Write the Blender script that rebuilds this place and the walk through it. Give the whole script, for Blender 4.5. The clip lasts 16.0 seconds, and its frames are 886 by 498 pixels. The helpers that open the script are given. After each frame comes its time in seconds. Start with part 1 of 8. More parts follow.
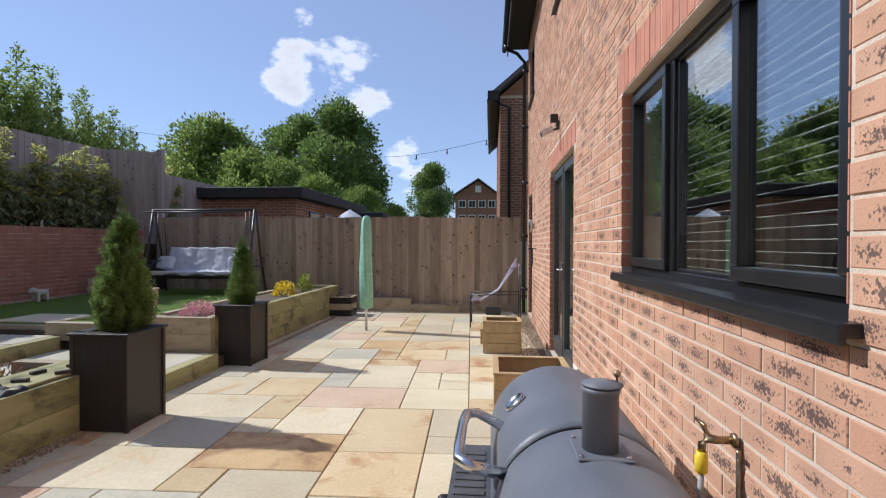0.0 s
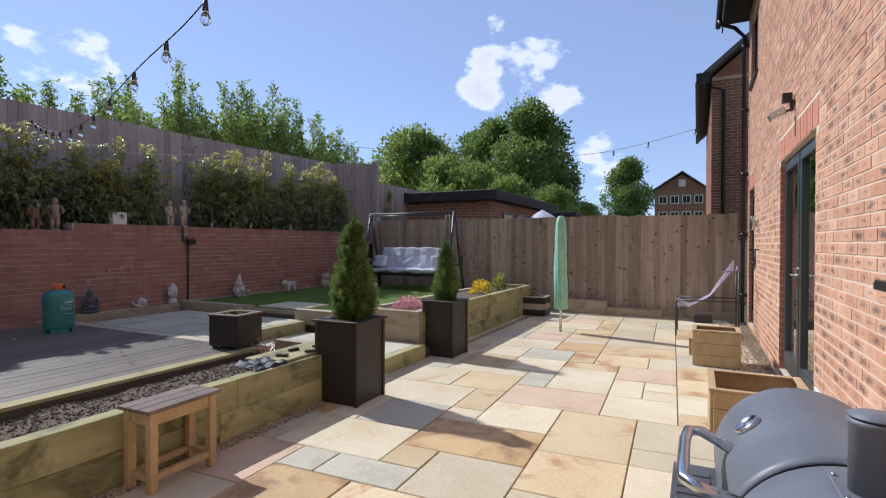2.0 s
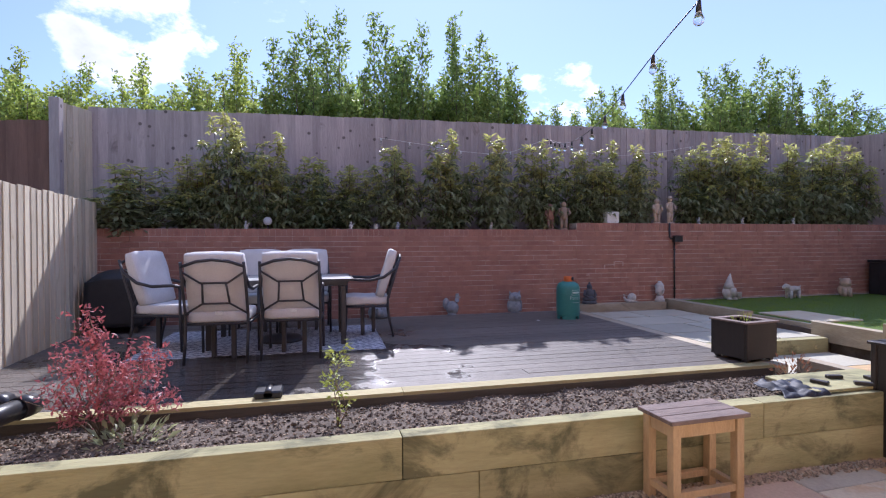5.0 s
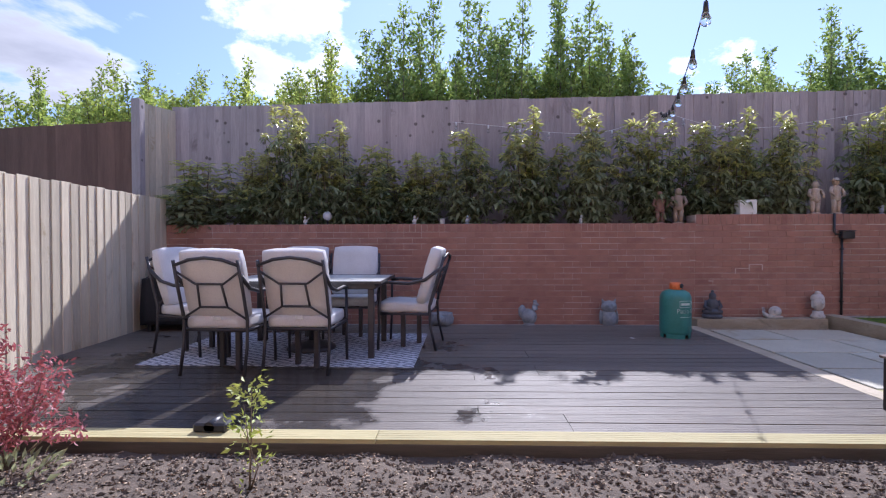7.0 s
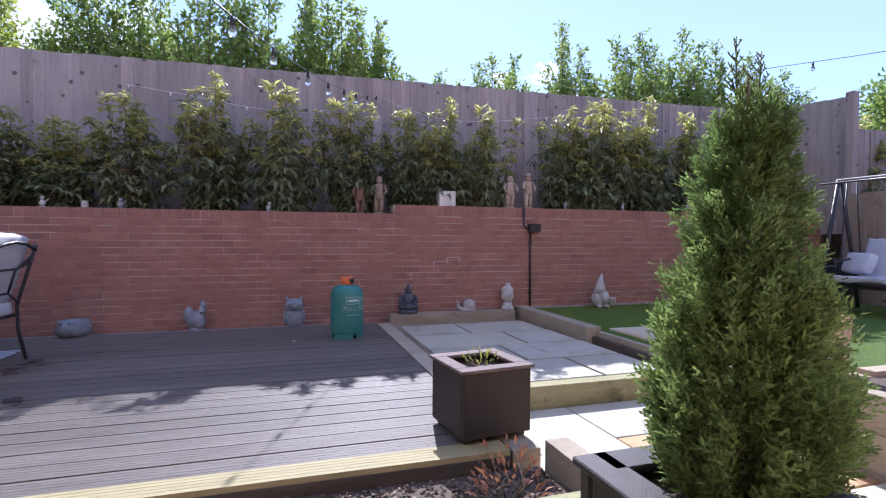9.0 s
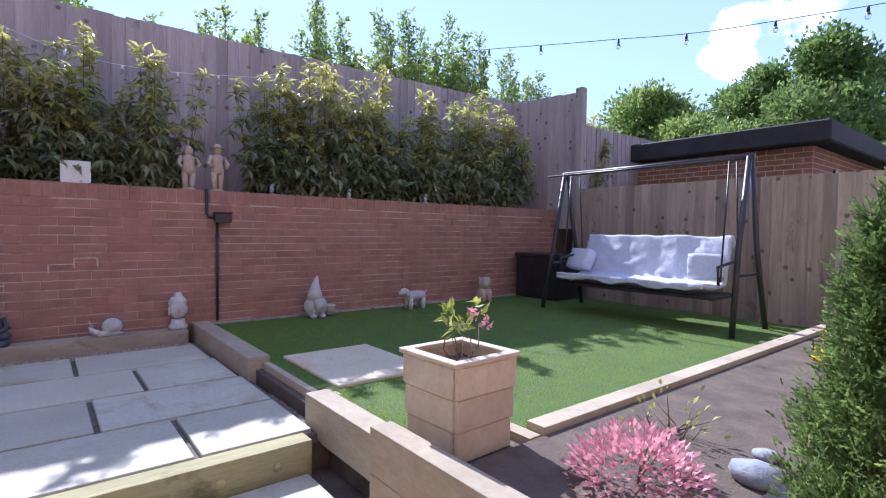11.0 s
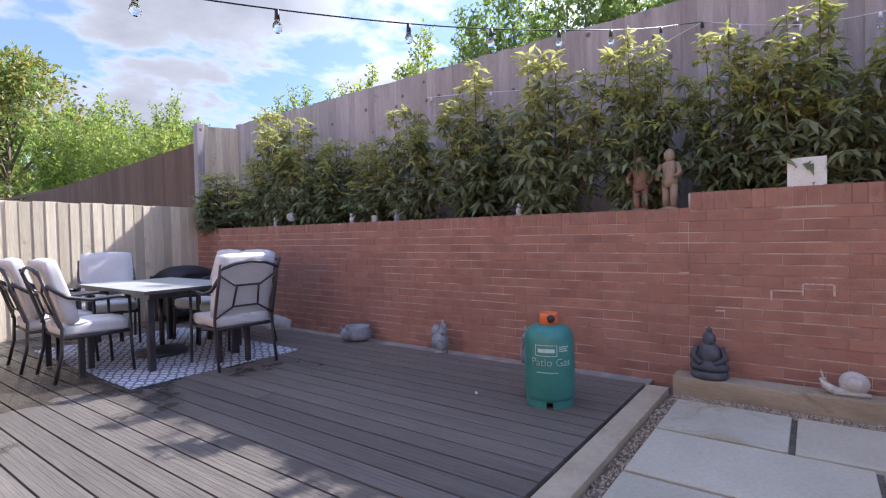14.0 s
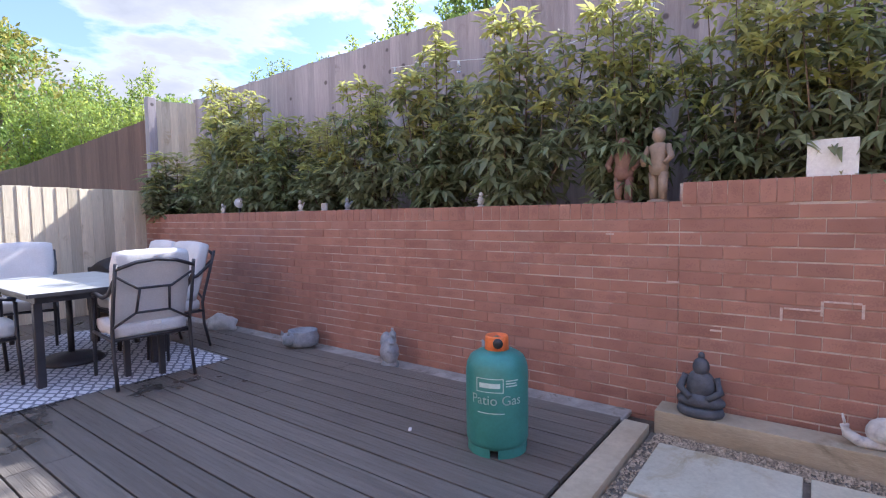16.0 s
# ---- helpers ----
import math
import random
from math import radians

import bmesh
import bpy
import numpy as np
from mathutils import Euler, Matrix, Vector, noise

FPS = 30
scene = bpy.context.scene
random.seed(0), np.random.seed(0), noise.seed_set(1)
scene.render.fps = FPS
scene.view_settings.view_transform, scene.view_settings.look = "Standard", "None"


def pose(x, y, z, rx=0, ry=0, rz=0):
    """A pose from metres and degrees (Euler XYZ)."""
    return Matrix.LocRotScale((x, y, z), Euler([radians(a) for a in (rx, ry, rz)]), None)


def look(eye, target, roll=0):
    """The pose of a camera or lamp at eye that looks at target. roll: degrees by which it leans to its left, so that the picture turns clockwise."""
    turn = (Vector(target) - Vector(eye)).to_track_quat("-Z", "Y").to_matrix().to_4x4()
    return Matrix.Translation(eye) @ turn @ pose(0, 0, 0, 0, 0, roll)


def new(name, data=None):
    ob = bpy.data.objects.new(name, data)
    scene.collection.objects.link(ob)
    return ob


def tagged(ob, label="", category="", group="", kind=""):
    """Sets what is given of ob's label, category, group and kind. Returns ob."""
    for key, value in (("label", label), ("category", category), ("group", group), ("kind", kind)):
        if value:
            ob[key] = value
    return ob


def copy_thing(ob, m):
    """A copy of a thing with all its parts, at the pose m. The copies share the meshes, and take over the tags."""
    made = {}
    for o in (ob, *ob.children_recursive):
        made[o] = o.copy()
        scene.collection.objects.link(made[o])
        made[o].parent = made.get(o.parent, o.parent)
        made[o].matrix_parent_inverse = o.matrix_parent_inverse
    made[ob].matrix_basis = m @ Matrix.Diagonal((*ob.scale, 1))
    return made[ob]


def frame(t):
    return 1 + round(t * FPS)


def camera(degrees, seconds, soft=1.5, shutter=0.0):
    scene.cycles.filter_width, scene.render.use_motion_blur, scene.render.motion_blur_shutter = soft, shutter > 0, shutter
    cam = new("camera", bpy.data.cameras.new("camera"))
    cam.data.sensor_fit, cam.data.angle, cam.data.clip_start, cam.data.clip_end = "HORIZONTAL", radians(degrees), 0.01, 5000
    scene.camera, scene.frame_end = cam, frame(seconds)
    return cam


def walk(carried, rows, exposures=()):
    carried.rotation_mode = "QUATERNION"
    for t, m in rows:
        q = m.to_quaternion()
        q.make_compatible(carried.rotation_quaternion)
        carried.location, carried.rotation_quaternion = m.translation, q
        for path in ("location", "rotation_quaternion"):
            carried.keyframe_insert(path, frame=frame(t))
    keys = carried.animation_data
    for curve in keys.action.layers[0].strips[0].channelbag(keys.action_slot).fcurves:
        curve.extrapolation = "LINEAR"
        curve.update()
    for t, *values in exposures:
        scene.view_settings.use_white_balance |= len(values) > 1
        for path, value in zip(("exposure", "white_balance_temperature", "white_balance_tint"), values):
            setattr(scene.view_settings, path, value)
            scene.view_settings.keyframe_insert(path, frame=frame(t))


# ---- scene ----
cam = camera(82.5, 16.0, soft=1.15)
METRES, EYE, TILT, LEAN, TURN = 7.7, 1.40, 0.0, 0.0, 5.4
ROWS = [
    (0.0, 0.0, 0.0, 0.0, 0.0, -0.51, -0.18),
    (0.5, -0.0012, 0.0003, 0.0005, 2.65, -0.5, -0.2),
    (1.0, -0.0034, -0.0004, 0.0007, 7.39, -0.53, -0.14),
    (1.5, -0.0066, -0.0038, 0.0016, 13.42, -0.61, -0.18),
    (2.0, -0.0085, -0.0063, 0.0016, 21.27, -0.61, -0.13),
    (2.5, -0.0106, -0.0092, 0.0022, 29.37, -0.66, -0.1),
    (3.0, -0.0123, -0.0126, 0.0025, 37.15, -0.7, -0.07),
    (3.5, -0.0139, -0.0147, 0.0025, 45.19, -0.68, 0.04),
    (4.0, -0.0222, -0.0133, 0.0008, 54.46, -0.66, 0.09),
    (4.5, -0.0495, -0.0066, -0.0007, 63.69, -0.67, 0.17),
    (5.0, -0.0752, 0.0072, -0.0029, 71.03, -0.65, 0.24),
    (7.5, -0.1937, 0.1962, -0.0058, 86.9, -0.87, 0.13),
    (8.0, -0.203, 0.2533, -0.0079, 83.23, -0.92, -0.02),
    (8.5, -0.2156, 0.3146, -0.0111, 78.69, -0.9, -0.16),
    (9.0, -0.2245, 0.3798, -0.0147, 67.48, -1.1, -0.31),
    (9.5, -0.233, 0.4437, -0.0171, 57.59, -1.4, -0.64),
    (10.4, -0.2485, 0.5453, -0.0125, 48.5, -1.7, -0.7),
    (11.1, -0.3077, 0.6096, -0.0085, 46.0, -2.0, -0.8),
    (12.0, -0.4085, 0.6384, -0.0061, 54.86, -2.13, -0.58),
    (12.5, -0.436, 0.6397, 0.0029, 76.28, -2.03, 0.26),
    (13.0, -0.448, 0.6444, 0.0037, 96.3, -1.9, 0.61),
    (13.5, -0.4509, 0.6482, 0.0048, 110.28, -1.81, 1.0),
    (14.0, -0.4504, 0.6513, 0.0046, 120.72, -1.67, 1.25),
    (14.5, -0.4527, 0.6536, 0.0037, 128.43, -1.6, 1.44),
    (15.0, -0.4749, 0.6504, 0.0004, 131.88, -1.88, 1.49),
    (15.5, -0.5165, 0.6479, 0.0126, 131.58, -2.8, 1.41),
    (16.0, -0.5574, 0.6514, 0.0157, 121.12, -3.74, 0.75),
]
walk(cam, [(t, pose(0, 0, EYE, TILT, LEAN, TURN) @ pose(METRES * x, METRES * y, METRES * z, 90 + pitch, roll, yaw)) for t, x, y, z, yaw, pitch, roll in ROWS],
     [(0.0, 0.60, 5950, 10), (2.5, 0.68, 5900, 13), (3.5, 0.80, 5800, 16), (5.0, 1.24, 5600, 22), (8.0, 1.36, 5580, 21), (9.5, 1.52, 5460, 22), (12.0, 1.56, 5360, 20), (12.6, 2.12, 5250, 16), (13.2, 2.08, 5450, 16), (14.0, 1.80, 5850, 16), (14.6, 1.62, 5950, 16), (15.1, 1.52, 5900, 16), (16.0, 2.15, 5750, 15)])

# ---- world and sun ----
SUN = Vector((-1.93, 0.43, 1.76)).normalized()
world = bpy.data.worlds.new("sky")
scene.world = world
world.use_nodes = True
wt = world.node_tree
wt.nodes.clear()


def wnode(kind, **kw):
    n = wt.nodes.new(kind)
    for k, v in kw.items():
        n.inputs[k].default_value = v
    return n


sky = wnode("ShaderNodeTexSky")
sky.sky_type = "NISHITA"
sky.sun_disc = False
sky.sun_elevation = math.asin(SUN.z)
sky.sun_rotation = math.atan2(SUN.x, SUN.y)
sky.air_density, sky.dust_density, sky.ozone_density = 0.9, 0.12, 3.2
wco = wnode("ShaderNodeTexCoord")
wsep = wt.nodes.new("ShaderNodeSeparateXYZ")
wt.links.new(wco.outputs["Generated"], wsep.inputs[0])
# clouds: noise on a flat layer overhead, so that they shrink towards the horizon
wz = wt.nodes.new("ShaderNodeMath")
wz.operation = "MAXIMUM"
wt.links.new(wsep.outputs[2], wz.inputs[0])
wz.inputs[1].default_value = 0.0
wza = wt.nodes.new("ShaderNodeMath")
wza.operation = "ADD"
wt.links.new(wz.outputs[0], wza.inputs[0])
wza.inputs[1].default_value = 0.16
wdiv = wt.nodes.new("ShaderNodeVectorMath")
wdiv.operation = "DIVIDE"
wcomb = wt.nodes.new("ShaderNodeCombineXYZ")
for i in range(3):
    wt.links.new(wza.outputs[0], wcomb.inputs[i])
wt.links.new(wco.outputs["Generated"], wdiv.inputs[0])
wt.links.new(wcomb.outputs[0], wdiv.inputs[1])
wmap = wt.nodes.new("ShaderNodeMapping")
wmap.inputs["Location"].default_value = (3.1, 1.7, 0.0)
wt.links.new(wdiv.outputs[0], wmap.inputs[0])
wn = wnode("ShaderNodeTexNoise", Scale=1.5, Detail=10.0, Roughness=0.56, Distortion=0.15)
wt.links.new(wmap.outputs[0], wn.inputs["Vector"])
# the cloud field is thicker to the south-west, behind the left fence
wdot = wt.nodes.new("ShaderNodeVectorMath")
wdot.operation = "DOT_PRODUCT"
wt.links.new(wco.outputs["Generated"], wdot.inputs[0])
wdot.inputs[1].default_value = (0.12, -0.99, 0.0)
wmul = wt.nodes.new("ShaderNodeMath")
wmul.operation = "MULTIPLY_ADD"
wt.links.new(wdot.outputs["Value"], wmul.inputs[0])
wmul.inputs[1].default_value = 0.19
wt.links.new(wn.outputs["Fac"], wmul.inputs[2])
wr = wt.nodes.new("ShaderNodeValToRGB")
wr.color_ramp.elements[0].position, wr.color_ramp.elements[0].color = 0.60, (0.64, 0.64, 0.64, 1)
wr.color_ramp.elements[1].position, wr.color_ramp.elements[1].color = 0.67, (1, 1, 1, 1)
# banks of fair-weather cumulus: azimuth to the left of north, elevation, outer and inner radius in degrees
wflat = wt.nodes.new("ShaderNodeMapping")
wflat.inputs["Scale"].default_value = (1.0, 1.0, 1.7)
wt.links.new(wco.outputs["Generated"], wflat.inputs[0])
wpuff = wnode("ShaderNodeTexNoise", Scale=9.0, Detail=9.0, Roughness=0.58, Distortion=0.0)
wt.links.new(wflat.outputs[0], wpuff.inputs["Vector"])
wsum = wmul
for az, el, outer, inner in ((17.0, 17.0, 8.0, 2.5), (21.5, 17.5, 6.0, 1.5), (20.5, 23.5, 3.2, 0.5), (62.5, 16.0, 8.0, 2.5), (108.0, 20.5, 11.0, 4.0), (9.0, 9.5, 6.0, 1.0)):
    az, el = radians(az), radians(el)
    wdot2 = wt.nodes.new("ShaderNodeVectorMath")
    wdot2.operation = "DOT_PRODUCT"
    wt.links.new(wco.outputs["Generated"], wdot2.inputs[0])
    wdot2.inputs[1].default_value = (-math.sin(az) * math.cos(el), math.cos(az) * math.cos(el), math.sin(el))
    wb2 = wt.nodes.new("ShaderNodeMapRange")
    wb2.inputs["From Min"].default_value, wb2.inputs["From Max"].default_value = math.cos(radians(outer)), math.cos(radians(inner))
    wb2.inputs["To Max"].default_value = 0.33
    wt.links.new(wdot2.outputs["Value"], wb2.inputs["Value"])
    wpm = wt.nodes.new("ShaderNodeMath")
    wpm.operation = "MULTIPLY_ADD"
    wt.links.new(wpuff.outputs["Fac"], wpm.inputs[0])
    wpm.inputs[1].default_value = 0.66
    wt.links.new(wb2.outputs[0], wpm.inputs[2])
    wmax = wt.nodes.new("ShaderNodeMath")
    wmax.operation = "MAXIMUM"
    wt.links.new(wsum.outputs[0], wmax.inputs[0])
    wt.links.new(wpm.outputs[0], wmax.inputs[1])
    wsum = wmax
wt.links.new(wsum.outputs[0], wr.inputs[0])
wmix = wt.nodes.new("ShaderNodeMixRGB")
wt.links.new(wr.outputs[0], wmix.inputs[0])
wt.links.new(sky.outputs[0], wmix.inputs[1])
# bright edges, greyer thick middles
wcr = wt.nodes.new("ShaderNodeValToRGB")
# a thin high veil over the clear sky
wcr.color_ramp.elements[0].position, wcr.color_ramp.elements[0].color = 0.59, (0.355, 0.405, 0.59, 1)
wcr.color_ramp.elements[1].position, wcr.color_ramp.elements[1].color = 0.80, (0.66, 0.68, 0.74, 1)
white = wcr.color_ramp.elements.new(0.635)
white.color = (0.92, 0.93, 0.97, 1)
wt.links.new(wsum.outputs[0], wcr.inputs[0])
wcs = wt.nodes.new("ShaderNodeVectorMath")
wcs.operation = "SCALE"
wcd = wt.nodes.new("ShaderNodeMapRange")
wcd.inputs["From Min"].default_value, wcd.inputs["From Max"].default_value = 0.05, 0.75
wcd.inputs["To Min"].default_value, wcd.inputs["To Max"].default_value = 4.5, 1.65
wt.links.new(wdot.outputs["Value"], wcd.inputs["Value"])
wt.links.new(wcd.outputs[0], wcs.inputs["Scale"])
wt.links.new(wcr.outputs[0], wcs.inputs[0])
wt.links.new(wcs.outputs[0], wmix.inputs[2])
wbg = wnode("ShaderNodeBackground", Strength=0.14)
wt.links.new(wmix.outputs[0], wbg.inputs[0])
wout = wt.nodes.new("ShaderNodeOutputWorld")
wt.links.new(wbg.outputs[0], wout.inputs[0])

sun = new("sun", bpy.data.lights.new("sun", "SUN"))
sun.data.energy, sun.data.angle, sun.data.color = 2.8, radians(0.6), (1.0, 0.95, 0.87)
sun.matrix_world = look(SUN * 40, (0, 0, 0))

# ---- materials ----


def surf(name, c1, c2, scale=6.0, rough=0.7, bump=0.15, rand=0.0, metal=0.0, stretch=(1, 1, 1), fine=60.0, island=0.0,
         spot=None, spot_scale=3.0, spot_at=0.6, spec=0.5, coords="pos", wet=None, knots=False):
    """A weathered surface: two tones by noise, fine grain, stains of a third tone, bump, and a change from piece to piece."""
    m = bpy.data.materials.new(name)
    m.use_nodes = True
    nt = m.node_tree
    b = nt.nodes["Principled BSDF"]
    L = nt.links.new

    def nd(kind, **kw):
        n = nt.nodes.new(kind)
        for k, v in kw.items():
            n.inputs[k].default_value = v
        return n

    if coords == "pos":
        src = nd("ShaderNodeNewGeometry").outputs["Position"]
    else:
        src = nd("ShaderNodeTexCoord").outputs["Object"]
    mp = nd("ShaderNodeMapping")
    mp.inputs["Scale"].default_value = stretch
    info = nd("ShaderNodeObjectInfo")
    if rand or coords != "pos":
        off = nd("ShaderNodeVectorMath")
        off.operation = "SCALE"
        off.inputs[0].default_value = (7.0, 5.0, 3.0)
        L(info.outputs["Random"], off.inputs["Scale"])
        L(off.outputs[0], mp.inputs["Location"])
    L(src, mp.inputs[0])
    n1 = nd("ShaderNodeTexNoise", Scale=scale, Detail=5.0, Roughness=0.6)
    n2 = nd("ShaderNodeTexNoise", Scale=fine, Detail=3.0, Roughness=0.65)
    L(mp.outputs[0], n1.inputs["Vector"])
    L(mp.outputs[0], n2.inputs["Vector"])
    r1 = nd("ShaderNodeValToRGB")
    r1.color_ramp.elements[0].position, r1.color_ramp.elements[0].color = 0.34, (*c1, 1)
    r1.color_ramp.elements[1].position, r1.color_ramp.elements[1].color = 0.66, (*c2, 1)
    L(n1.outputs["Fac"], r1.inputs[0])
    col = r1.outputs[0]
    if spot:
        n3 = nd("ShaderNodeTexNoise", Scale=spot_scale, Detail=6.0, Roughness=0.65, Distortion=0.6)
        mp3 = nd("ShaderNodeMapping")
        mp3.inputs["Scale"].default_value = tuple(1 + 0.12 * (k - 1) for k in stretch)
        if rand or coords != "pos":
            L(off.outputs[0], mp3.inputs["Location"])
        L(src, mp3.inputs[0])
        L(mp3.outputs[0], n3.inputs["Vector"])
        r3 = nd("ShaderNodeValToRGB")
        r3.color_ramp.elements[0].position, r3.color_ramp.elements[1].position = spot_at, spot_at + 0.12
        L(n3.outputs["Fac"], r3.inputs[0])
        mx = nd("ShaderNodeMixRGB")
        L(r3.outputs[0], mx.inputs[0])
        L(col, mx.inputs[1])
        mx.inputs[2].default_value = (*spot, 1)
        col = mx.outputs[0]
    if knots:
        kv = nd("ShaderNodeTexVoronoi", Scale=5.5)
        L(src, kv.inputs["Vector"])
        kr = nd("ShaderNodeMapRange")
        kr.inputs["From Min"].default_value, kr.inputs["From Max"].default_value = 0.10, 0.17
        kr.inputs["To Min"].default_value, kr.inputs["To Max"].default_value = 0.8, 0.0
        L(kv.outputs["Distance"], kr.inputs["Value"])
        kx = nd("ShaderNodeMixRGB")
        L(kr.outputs[0], kx.inputs[0])
        L(col, kx.inputs[1])
        kx.inputs[2].default_value = (c1[0] * 0.25, c1[1] * 0.22, c1[2] * 0.2, 1)
        col = kx.outputs[0]
    g = nd("ShaderNodeMapRange")
    g.inputs["To Min"].default_value, g.inputs["To Max"].default_value = 0.78, 1.22
    L(n2.outputs["Fac"], g.inputs["Value"])
    val = g.outputs[0]
    for amount, sock in ((rand, info.outputs["Random"]), (island, nd("ShaderNodeNewGeometry").outputs["Random Per Island"])):
        if amount:
            rr = nd("ShaderNodeMapRange")
            rr.inputs["To Min"].default_value, rr.inputs["To Max"].default_value = 1 - amount, 1 + amount
            L(sock, rr.inputs["Value"])
            mm = nd("ShaderNodeMath")
            mm.operation = "MULTIPLY"
            L(val, mm.inputs[0])
            L(rr.outputs[0], mm.inputs[1])
            val = mm.outputs[0]
    vs = nd("ShaderNodeVectorMath")
    vs.operation = "SCALE"
    L(col, vs.inputs[0])
    L(val, vs.inputs["Scale"])
    L(vs.outputs[0], b.inputs["Base Color"])
    rough_src = None
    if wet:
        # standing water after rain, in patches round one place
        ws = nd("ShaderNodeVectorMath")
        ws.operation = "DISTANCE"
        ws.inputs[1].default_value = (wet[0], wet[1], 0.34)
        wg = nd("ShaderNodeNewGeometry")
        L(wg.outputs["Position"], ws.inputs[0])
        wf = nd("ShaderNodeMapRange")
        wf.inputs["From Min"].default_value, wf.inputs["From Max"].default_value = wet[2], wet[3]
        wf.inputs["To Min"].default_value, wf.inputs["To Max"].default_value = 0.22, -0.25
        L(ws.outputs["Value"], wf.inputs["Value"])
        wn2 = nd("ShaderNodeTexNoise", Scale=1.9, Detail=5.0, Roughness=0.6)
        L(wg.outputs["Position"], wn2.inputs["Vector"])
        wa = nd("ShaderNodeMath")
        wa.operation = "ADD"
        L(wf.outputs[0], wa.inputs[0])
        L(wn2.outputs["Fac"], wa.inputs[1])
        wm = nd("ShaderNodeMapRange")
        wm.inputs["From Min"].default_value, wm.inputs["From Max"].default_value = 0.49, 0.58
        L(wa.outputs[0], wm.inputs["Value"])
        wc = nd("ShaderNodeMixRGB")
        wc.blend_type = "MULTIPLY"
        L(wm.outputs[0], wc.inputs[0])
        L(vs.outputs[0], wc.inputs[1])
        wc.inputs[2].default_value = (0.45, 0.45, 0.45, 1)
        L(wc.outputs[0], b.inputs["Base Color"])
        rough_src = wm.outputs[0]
    b.inputs["Metallic"].default_value = metal
    b.inputs["Specular IOR Level"].default_value = spec
    ro = nd("ShaderNodeMapRange")
    ro.inputs["To Min"].default_value, ro.inputs["To Max"].default_value = max(0.03, rough - 0.12), min(1, rough + 0.12)
    L(n1.outputs["Fac"], ro.inputs["Value"])
    L(ro.outputs[0], b.inputs["Roughness"])
    if rough_src:
        wx = nd("ShaderNodeMapRange")
        wx.inputs["To Max"].default_value = 0.16
        L(ro.outputs[0], wx.inputs["To Min"])
        L(rough_src, wx.inputs["Value"])
        L(wx.outputs[0], b.inputs["Roughness"])
    if bump:
        bp = nd("ShaderNodeBump", Strength=bump, Distance=0.01)
        L(n2.outputs["Fac"], bp.inputs["Height"])
        L(bp.outputs[0], b.inputs["Normal"])
    return m


def leafy(name, c1, c2, rough=0.45, trans=0.25):
    """Leaves: two greens by leaf, some light let through."""
    m = surf(name, c1, c2, 1.2, rough, 0.0, island=0.35, fine=9.0)
    b = m.node_tree.nodes["Principled BSDF"]
    b.inputs["Transmission Weight"].default_value = 0.0
    nt = m.node_tree
    tr = nt.nodes.new("ShaderNodeBsdfTranslucent")
    src = b.inputs["Base Color"].links[0].from_socket
    nt.links.new(src, tr.inputs["Color"])
    mx = nt.nodes.new("ShaderNodeMixShader")
    mx.inputs[0].default_value = trans
    out = nt.nodes["Material Output"]
    nt.links.new(b.outputs[0], mx.inputs[1])
    nt.links.new(tr.outputs[0], mx.inputs[2])
    nt.links.new(mx.outputs[0], out.inputs[0])
    return m


